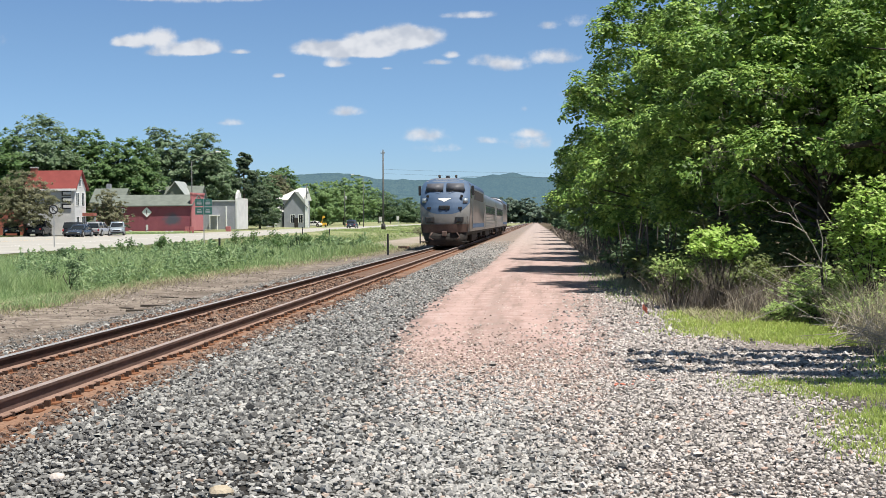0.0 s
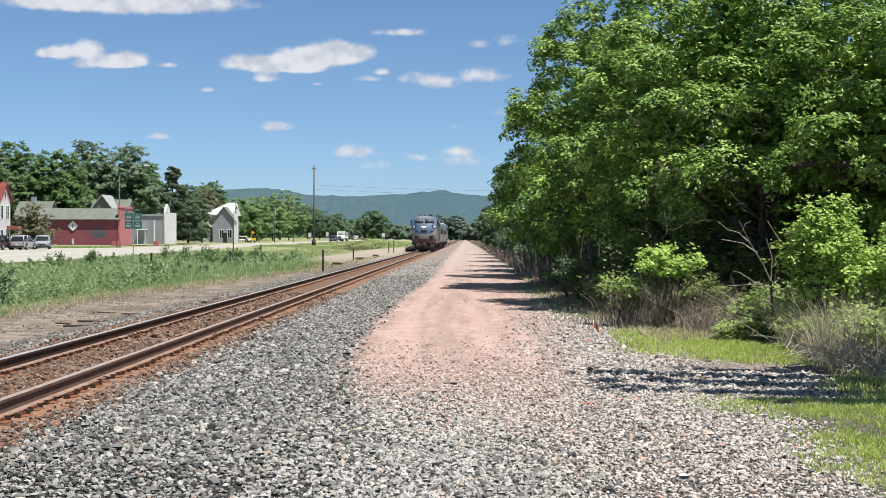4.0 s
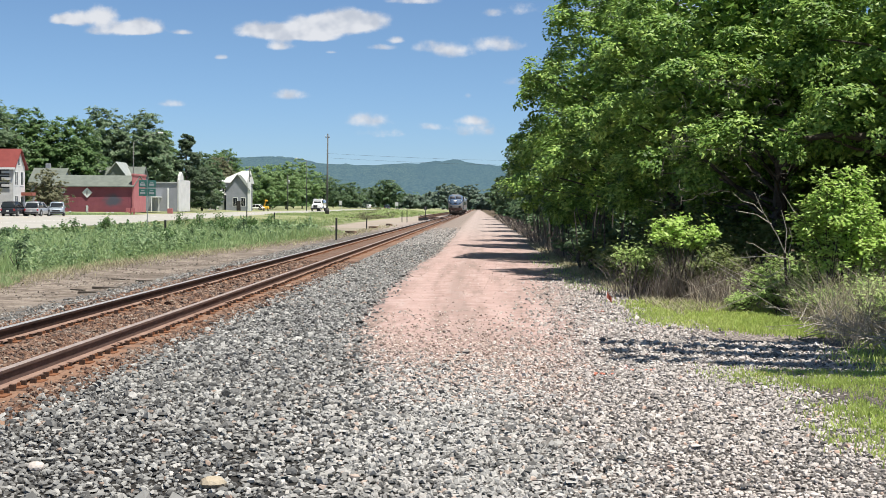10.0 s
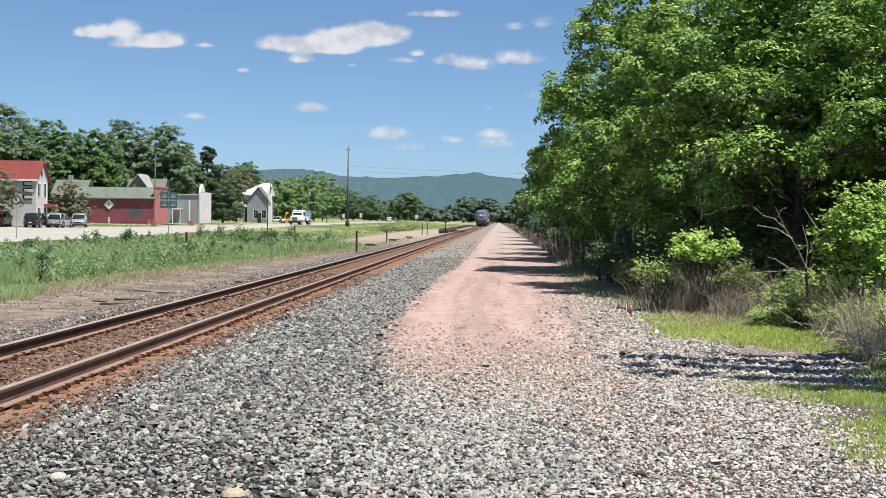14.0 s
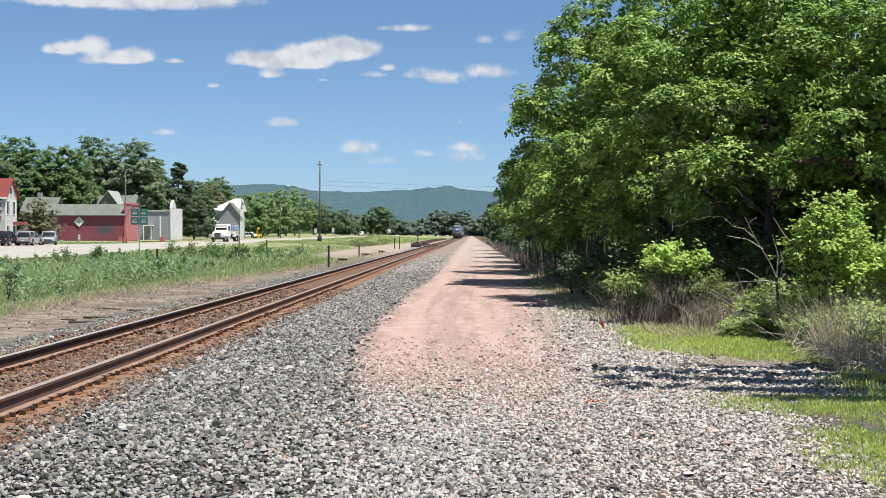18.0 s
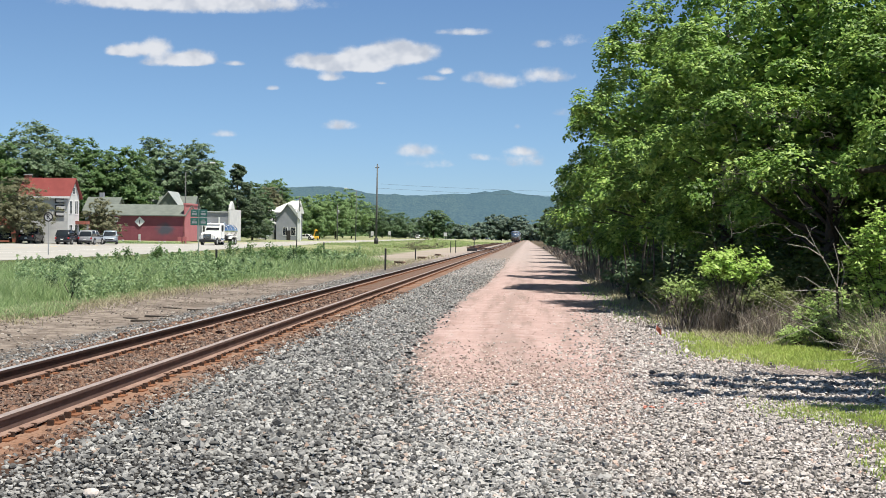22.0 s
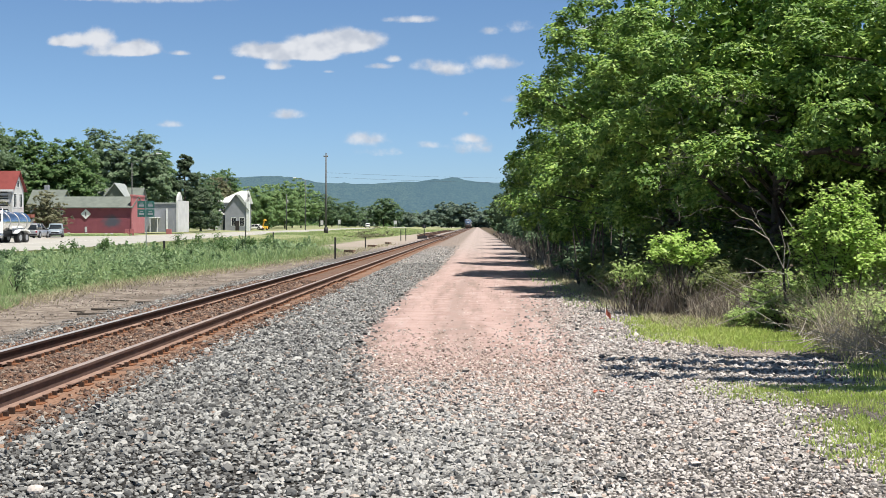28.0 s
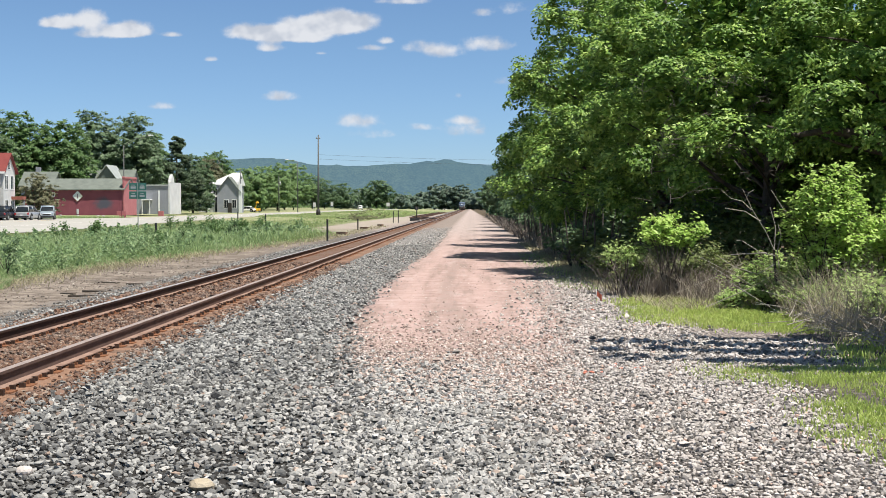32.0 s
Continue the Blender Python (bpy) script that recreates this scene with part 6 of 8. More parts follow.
def build_town_trees():
    g = "trees behind the town"
    for u, y, h, r, mat, lab in ((-0.405, 205, 17, 8.0, "leaf_grey", "large grey-green tree behind a white house"), (-0.44, 200, 14, 7, "leaf_far", "large dark green tree at the town's edge"), (-0.37, 212, 15.5, 6.5, "leaf_far", "large dark green tree behind the house"), (-0.333, 215, 14.2, 6.2, "leaf_far", "rounded dark green tree behind the red building"), (-0.303, 240, 17.6, 6.5, "leaf_grey", "tall silvery green maple"), (-0.272, 240, 17.4, 6.3, "leaf_grey", "tall silvery green maple"), (-0.207, 328, 13.5, 6.0, "leaf_far", "dark green tree beside a white house"), (-0.211, 312, 11.0, 4.1, "leaf_olive", "small olive-green tree behind a white house"), (-0.257, 262, 15.0, 4.0, "leaf_far", "slender dark green tree")):
        tree(u * y, y, h + 1.6, r, 0.6, 120, 200, 0.38, mat, lab, group=g, crag=1.5, trunk=0.35)
    tree(-0.224 * 263, 263, 12.6, 4.6, 0.2, 120, 170, 0.3, "leaf_dusk", "dark leafy tree before a white house", group=g, crag=1.0)
    tree(-0.419 * 147, 147, 7.8, 4.2, 0.3, 80, 190, 0.17, "leaf_olive", "olive-leaved tree before a white house", group=g, crag=1.0)
    tree(-0.349 * 168, 168, 6.0, 3.2, 0.2, 70, 150, 0.16, "leaf_olive", "brownish bushy tree beside the red building", group=g, crag=0.75)
    # a ragged conifer: broad below, a bare neck, a dense tuft on top
    t = thing("conifer_tree", -0.2365 * 246, 246, gz(-58, 246), label="dark ragged conifer with a dense tufted top", category="tree", group=g)
    own = np.random.default_rng(17)
    c, nor = [], []
    for k in range(230):
        z = 14.3 * own.uniform(0.06, 1.0)
        rr = np.interp(z, [1, 4, 8, 10.3, 11.2, 12.2, 13.2, 14.3], [4.6, 5.0, 4.2, 2.6, 0.9, 1.0, 1.4, 0.5])
        a = own.uniform(0, 2 * math.pi)
        q = own.uniform(0.45, 1.0) * rr
        o = np.array([math.cos(a) * q + 0.14 * (11 - min(z, 11)), math.sin(a) * q, z])
        m = 60
        d = own.normal(size=(m, 3))
        d /= np.linalg.norm(d, axis=1)[:, None]
        c.append(o + d * own.uniform(0.35, 0.75) * np.array([1, 1, 0.55]) * min(1.0, rr * 0.8 + 0.1))
        nor.append(d * 0.6 + np.array(SUN_DIR) * 0.4)
    v, f = leaves(np.concatenate(c), 0.24, 0.3, 2.2, toward=np.concatenate(nor))
    part("crown", np_mesh("crown", v, f, [M["leaf_needle"]]), None, t)
    v, f = tube_mesh([[((0, 0, -0.1), 0.25), ((0, 0, 8), 0.16), ((0, 0, 13.6), 0.06)]], 7)
    part("trunk", np_mesh("trunk", v, f, [M["bark"]]), None, t)
    t.scale = (1.07, 1.07, 1.07)
    paths = []
    for k in range(46):
        b = np.array([-0.211 * 318 + own.normal(0, 2.2), 318 + own.normal(0, 1.0), own.uniform(10.0, 13.2)])
        d = np.array([own.normal(0.5, 0.5), 0, own.uniform(0.8, 2.2)])
        paths.append([(b, 0.05), (b + d * 0.5 + own.normal(0, 0.1, 3), 0.035), (b + d, 0.015)])
    v, f = tube_mesh(paths, 4)
    tagged(new("bare_twigs", np_mesh("bare_twigs", v, f, [M["deadwood"]])), "bare grey twigs standing out of a tree's top", "dead branches", kind="stuff")
    # trees across the middle distance
    mid = "green tree in the belt beyond the highway"
    # leaf colours here carry painted haze, more of it farther off
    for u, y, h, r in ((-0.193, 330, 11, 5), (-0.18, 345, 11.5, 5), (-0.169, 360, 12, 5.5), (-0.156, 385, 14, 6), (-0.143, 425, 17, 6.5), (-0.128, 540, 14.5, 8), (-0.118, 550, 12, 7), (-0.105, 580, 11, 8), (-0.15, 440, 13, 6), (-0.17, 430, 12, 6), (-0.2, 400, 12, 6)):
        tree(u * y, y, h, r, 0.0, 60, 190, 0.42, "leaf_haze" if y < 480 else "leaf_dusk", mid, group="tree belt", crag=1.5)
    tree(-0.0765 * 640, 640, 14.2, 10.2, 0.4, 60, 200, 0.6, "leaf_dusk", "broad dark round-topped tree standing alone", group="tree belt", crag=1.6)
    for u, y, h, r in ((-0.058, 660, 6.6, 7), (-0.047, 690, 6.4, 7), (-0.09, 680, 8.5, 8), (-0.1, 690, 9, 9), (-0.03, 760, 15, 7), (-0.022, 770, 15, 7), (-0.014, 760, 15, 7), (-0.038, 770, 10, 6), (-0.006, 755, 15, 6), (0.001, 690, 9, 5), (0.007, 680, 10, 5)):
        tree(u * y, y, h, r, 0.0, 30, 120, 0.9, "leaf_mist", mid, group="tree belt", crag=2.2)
    # far woods along the foot of the hills
    c = []
    for k in range(420):
        yy = rng.uniform(820, 1050)
        xx = rng.uniform(-0.6, 0.3) * yy
        hh = rng.uniform(5, 11)
        c.append(rng.normal(size=(60, 3)) * np.array([4.5, 4.5, hh * 0.28]) + np.array([xx, yy, hh * 0.5]))
    c = np.concatenate(c)
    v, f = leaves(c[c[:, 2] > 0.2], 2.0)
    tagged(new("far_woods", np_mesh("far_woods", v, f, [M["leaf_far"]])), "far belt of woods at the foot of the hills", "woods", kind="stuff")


build_near_trees()
build_undergrowth()
build_grass()
build_town_trees()

# ---- the train ----
def loft(sections, closed=True, cap=True):
    """A skin over cross-sections, each a list of points with the same count."""
    bm = bmesh.new()
    rings = [[bm.verts.new(p) for p in s] for s in sections]
    n = len(rings[0])
    for a, b in zip(rings, rings[1:]):
        for i in range(n if closed else n - 1):
            f = bm.faces.new((a[i], a[(i + 1) % n], b[(i + 1) % n], b[i]))
            f.smooth = True
    if cap:
        bm.faces.new(rings[0])
        bm.faces.new(rings[-1][::-1])
    bmesh.ops.recalc_face_normals(bm, faces=bm.faces)
    return bm


def body_section(y, w, z0, z1, r, n=5, top=1.0):
    """Rounded roof over straight sides."""
    pts = [(-w, y, z0), (-w, y, z1 - r)]
    for k in range(1, n + 1):
        a = math.pi / 2 * k / n
        pts.append((-w + (w * 0.72) * (1 - math.cos(a)), y, z1 - r + r * math.sin(a)))
    for k in range(n, 0, -1):
        a = math.pi / 2 * k / n
        pts.append((w - (w * 0.72) * (1 - math.cos(a)), y, z1 - r + r * math.sin(a)))
    pts += [(w, y, z1 - r), (w, y, z0)]
    return pts


def bogie(parent, y, wheels=2, base=2.7):
    b = part("bogie", bx(-1.05, 1.05, y - base * 0.62, y + base * 0.62, 0.42, 0.72, 0.05), M["loco_dark"], parent, "grimy bogie frame")
    for i in range(wheels):
        wy = y - base / 2 + base * i / (wheels - 1)
        for s in (-1, 1):
            part("wheel", cyl(cyl(bmesh.new(), (s * 0.68, wy, 0.46), (s * 0.80, wy, 0.46), 0.46, n=20), (s * 0.80, wy, 0.46), (s * 0.84, wy, 0.46), 0.12, n=12), M["loco_dark"], b)
            part("axle_box", bx(s * 0.98 - 0.1, s * 0.98 + 0.1, wy - 0.17, wy + 0.17, 0.3, 0.62, 0.03), M["loco_dark"], b)
    for s in (-1, 1):
        part("side_frame", prism_x(bmesh.new(), [(y - base * 0.68, 0.5), (y - base * 0.4, 0.72), (y + base * 0.4, 0.72), (y + base * 0.68, 0.5), (y + base * 0.4, 0.38), (y - base * 0.4, 0.38)], s * 1.06 - 0.06, s * 1.06 + 0.06), M["loco_dark"], b)
    return b


def locomotive(label):
    """A streamlined diesel; its nose looks to -y and its origin lies on the rails below the nose."""
    L = thing("locomotive", -5.335, 0, 0.15, label=label, category="locomotive", group="passenger train")
    # nose: rows by height, bent back to the sides
    rows = [(0.95, 0.30, 1.32), (1.2, 0.18, 1.44), (1.6, 0.10, 1.50), (2.0, 0.08, 1.52), (2.4, 0.12, 1.53), (2.75, 0.22, 1.53), (3.05, 0.36, 1.53), (3.3, 0.52, 1.52), (3.45, 0.64, 1.51), (3.6, 0.76, 1.50), (3.8, 0.93, 1.46), (3.95, 1.08, 1.4), (4.08, 1.24, 1.28), (4.2, 1.5, 1.08), (4.29, 2.0, 0.85), (4.33, 2.8, 0.7)]
    nc = 41
    zs, ys, ws = zip(*rows)

    def point(z, c, proud=0.0):
        q = -1 + 2 * c / (nc - 1)
        y, w = np.interp(z, zs, ys), np.interp(z, zs, ws)
        return Vector((w * q * (1 + proud), y + 0.55 * abs(q) ** 2.6 - proud, z))

    def skin(grid):
        bm = bmesh.new()
        vs = [[bm.verts.new(p) for p in row] for row in grid]
        for r0, r1 in zip(vs, vs[1:]):
            for c in range(len(r0) - 1):
                bm.faces.new((r0[c], r0[c + 1], r1[c + 1], r1[c])).smooth = True
        return bm

    lower = skin([[point(z, c) for c in range(nc)] for z in zs])
    shield = []
    for k in range(33):
        row = []
        for c in range(nc):
            edge = 2.02 + 0.72 * abs(-1 + 2 * c / (nc - 1)) ** 3
            row.append(point(edge + (zs[-1] - edge) * k / 32, c, 0.006))
        shield.append(row)
    upper = skin(shield)
    part("nose_lower", lower, M["loco_silver"], L, "dull silver lower nose")
    part("nose_shield", upper, M["loco_blue"], L, "blue upper nose")
    # sides and roof
    part("body", loft([body_section(0.84, 1.48, 0.95, 2.6, 0.2), body_section(1.0, 1.51, 0.95, 3.2, 0.3), body_section(1.35, 1.52, 0.95, 3.75, 0.42), body_section(1.8, 1.53, 0.95, 4.02, 0.5), body_section(2.6, 1.53, 0.95, 4.26, 0.6), body_section(6, 1.54, 0.95, 4.32, 0.62), body_section(20.4, 1.54, 0.95, 4.32, 0.62), body_section(20.7, 1.50, 0.95, 4.2, 0.6)]), M["loco_side"], L, "silver body sides")
    part("roof", loft([[(x, y, z + 0.012) for x, y, z in body_section(y, 1.545, 3.72, top, 0.6)] for y, top in ((2.7, 4.27), (6, 4.325), (20.5, 4.325))]), M["loco_blue"], L, "dark blue roof")
    for s in (-1, 1):
        part("blue_stripe", bx(s * 1.546 - 0.006, s * 1.546 + 0.006, 3.2, 20.4, 1.15, 1.42), M["loco_blue"], L)
        w = part("cab_window", bx(s * 1.53 - 0.02, s * 1.53 + 0.02, 2.0, 2.9, 3.0, 3.6, 0.01), M["glass"], L)
        part("cab_door", bx(s * 1.54 - 0.015, s * 1.54 + 0.015, 3.2, 3.9, 1.1, 3.2, 0.01), M["loco_side"], L)
        part("mirror", bx(s * 1.66 - 0.08, s * 1.66 + 0.08, 1.75, 1.85, 3.2, 3.8, 0.02), M["black"], L)
        for k in range(9):
            part("side_grille", bx(s * 1.547 - 0.012, s * 1.547 + 0.012, 6 + k * 1.5, 7.2 + k * 1.5, 3.0, 3.6), M["loco_dark"], L)
        # windscreen pane, divided at the middle
        part("windscreen", loft([[(s * 0.1, 0.54, 3.42), (s * 1.2, 0.75, 3.42), (s * 1.24, 0.98, 3.46), (s * 0.1, 0.68, 3.46)], [(s * 0.1, 0.95, 3.93), (s * 1.12, 1.16, 3.93), (s * 1.16, 1.42, 3.92), (s * 0.1, 1.12, 3.92)]]), M["screen"], L, "dark windscreen pane")
        part("wiper", cyl(bmesh.new(), (s * 0.25, 0.46, 3.36), (s * 0.75, 0.62, 3.6), 0.015, n=5), M["black"], L)
        part("marker_lamp", cyl(bmesh.new(), (s * 1.05, 0.4, 3.12), (s * 1.05, 0.5, 3.12), 0.09, n=10), M["black"], L)
        part("ditch_lamp", bx(s * 0.92 - 0.25, s * 0.92 + 0.25, 0.0, 0.3, 1.5, 1.86, 0.04), M["black"], L, "black-framed headlamp box")
        part("lens", cyl(bmesh.new(), (s * 0.92, -0.02, 1.68), (s * 0.92, 0.02, 1.68), 0.1, n=12), M["glass"], L)
        part("handrail", cyl(bmesh.new(), (s * 1.38, 0.42, 0.7), (s * 1.38, 0.42, 1.9), 0.016, n=6), M["loco_dark"], L)
        part("step", bx(s * 1.25 - 0.22, s * 1.25 + 0.22, 0.25, 0.6, 0.3, 0.36, 0.01), M["loco_dark"], L)
        part("hose", cyl(cyl(bmesh.new(), (s * 0.75, 0.1, 0.9), (s * 0.95, -0.05, 0.6), 0.035, n=6), (s * 0.95, -0.05, 0.6), (s * 0.7, 0.05, 0.45), 0.035, n=6), M["loco_brown"], L)
        part("number_board", bx(s * 0.95 - 0.12, s * 0.95 + 0.12, 0.2, 0.4, 2.33, 2.47, 0.01), M["black"], L)
        part("blue_flash", loft([[(s * 1.14, 0.38, 2.72), (s * 1.4, 0.58, 2.72), (s * 1.4, 0.66, 2.74), (s * 1.14, 0.46, 2.74)], [(s * 1.14, 0.47, 3.0), (s * 1.4, 0.68, 3.0), (s * 1.4, 0.76, 3.0), (s * 1.14, 0.55, 3.0)]]), M["car_pale"], L)
    # plain white arrow shape on the nose
    a = [(-0.42, 2.98), (0.08, 3.02), (0.42, 2.99), (0.22, 2.9), (0.11, 2.83), (-0.04, 2.78), (-0.15, 2.86), (-0.34, 2.9)]
    bm = bmesh.new()
    fr = [bm.verts.new((x, 0.17 + (z - 2.7) * 0.46 + 0.55 * abs(x / 1.52) ** 2.6, z)) for x, z in a]
    bk = [bm.verts.new((v.co.x, v.co.y + 0.06, v.co.z)) for v in fr]
    bm.faces.new(fr)
    for i in range(len(a)):
        bm.faces.new((fr[i], bk[i], bk[(i + 1) % len(a)], fr[(i + 1) % len(a)]))
    part("white_arrow", bm, M["white"], L, "plain white arrow shape")
    h = part("headlamp", bx(-0.34, 0.34, 0.06, 0.3, 2.3, 2.55, 0.05), M["black"], L, "twin headlamp in a dark housing")
    for s in (-1, 1):
        part("lens", cyl(bmesh.new(), (s * 0.17, 0.04, 2.42), (s * 0.17, 0.08, 2.42), 0.08, n=12), M["glass"], h)
    # pilot, coupler, anticlimber, dirt band
    part("dirt_band", loft([[(-1.4, 0.55, 0.9), (-0.9, 0.2, 0.9), (0.9, 0.2, 0.9), (1.4, 0.55, 0.9)], [(-1.5, 0.5, 1.4), (-0.95, 0.08, 1.4), (0.95, 0.08, 1.4), (1.5, 0.5, 1.4)]], closed=False, cap=False), M["loco_brown"], L, "dirty brown band over the pilot")
    part("pilot", loft([[(-1.15, 0.6, 0.1), (-0.8, 0.2, 0.1), (0.8, 0.2, 0.1), (1.15, 0.6, 0.1), (1.15, 0.9, 0.1), (-1.15, 0.9, 0.1)], [(-1.45, 0.7, 0.95), (-1.0, 0.3, 0.95), (1.0, 0.3, 0.95), (1.45, 0.7, 0.95), (1.45, 1.0, 0.95), (-1.45, 1.0, 0.95)]]), M["loco_dark"], L, "black snow-plough pilot")
    part("coupler", bx(-0.14, 0.14, -0.4, 0.4, 0.68, 0.98, 0.04), M["loco_brown"], L, "worn rusty knuckle coupler")
    part("underframe", bx(-1.35, 1.35, 1.0, 20.5, 0.72, 0.96, 0.03), M["loco_dark"], L)
    part("fuel_tank", bx(-1.25, 1.25, 8.2, 13.2, 0.22, 0.75, 0.1), M["loco_dark"], L)
    for y, x in ((3.2, -0.5), (3.2, 0.55), (4.5, 0.0)):
        part("horn", cyl(bmesh.new(), (x, y, 4.3), (x, y - 0.25, 4.46), 0.05, 0.09, 8), M["loco_dark"], L)
    part("aerial", bx(-0.1, 0.1, 2.9, 3.2, 4.25, 4.48, 0.02), M["black"], L)
    for y in (15.5, 17.4):
        part("roof_fan", cyl(bmesh.new(), (0, y, 4.28), (0, y, 4.42), 0.75, n=18), M["loco_dark"], L)
    bogie(L, 3.6)
    bogie(L, 16.9)
    return L


def coach(label):
    C = thing("passenger_coach", -5.335, 0, 0.15, label=label, category="train car", group="passenger train")
    part("body", loft([body_section(0.25, 1.5, 0.95, 3.85, 0.55), body_section(0.6, 1.54, 0.95, 3.95, 0.55), body_section(25.4, 1.54, 0.95, 3.95, 0.55), body_section(25.75, 1.5, 0.95, 3.85, 0.55)]), M["stainless"], C, "fluted stainless coach body")
    for s in (-1, 1):
        part("window_band", bx(s * 1.543 - 0.008, s * 1.543 + 0.008, 2.6, 23.4, 2.1, 2.85), M["loco_dark"], C, "dark band round the windows")
        for k in range(12):
            part("window", bx(s * 1.55 - 0.012, s * 1.55 + 0.012, 3.0 + k * 1.7, 4.25 + k * 1.7, 2.2, 2.75, 0.006), M["glass"], C)
        for k in range(7):
            part("flute", bx(s * 1.545 - 0.018, s * 1.545 + 0.018, 0.6, 25.4, 1.05 + 0.13 * k, 1.10 + 0.13 * k), M["stainless"], C)
        for y in (1.0, 24.2):
            part("door", bx(s * 1.548 - 0.012, s * 1.548 + 0.012, y, y + 0.8, 1.0, 3.1, 0.006), M["loco_silver"], C)
    for y in (0.02, 25.7):
        part("diaphragm", bx(-0.65, 0.65, y, y + 0.26, 0.95, 3.4, 0.04), M["loco_dark"], C, "black gangway diaphragm")
    part("underframe", bx(-1.3, 1.3, 0.6, 25.4, 0.75, 0.97, 0.02), M["loco_dark"], C)
    part("equipment_box", bx(-1.25, 1.25, 9.0, 17.0, 0.35, 0.76, 0.06), M["loco_dark"], C)
    bogie(C, 3.2)
    bogie(C, 22.8)
    return C


# distance of the trailing engine's nose, by time
TRAIN_Y = [(0, 76), (1, 97), (2, 117), (3, 136), (6, 192), (9, 248), (13, 322), (17, 398), (20, 450), (25, 538), (28, 592), (32, 664)]
TRAIN = [(locomotive("silver and blue diesel locomotive trailing a passenger train"), 0.0), (coach("stainless passenger coach with a dark window band"), 21.0), (coach("stainless passenger coach with a dark window band"), 47.2), (locomotive("silver and blue diesel locomotive hauling the train"), 73.4)]

# ---- vehicles ----
def wheel_part(parent, x, y, r, w=0.22):
    wh = part("wheel", cyl(bmesh.new(), (x - w / 2, y, r), (x + w / 2, y, r), r, n=18), M["tyre"], parent)
    part("rim", cyl(bmesh.new(), (x - w / 2 - 0.01, y, r), (x + w / 2 + 0.01, y, r), r * 0.58, n=14), M["steel"], wh)
    return wh


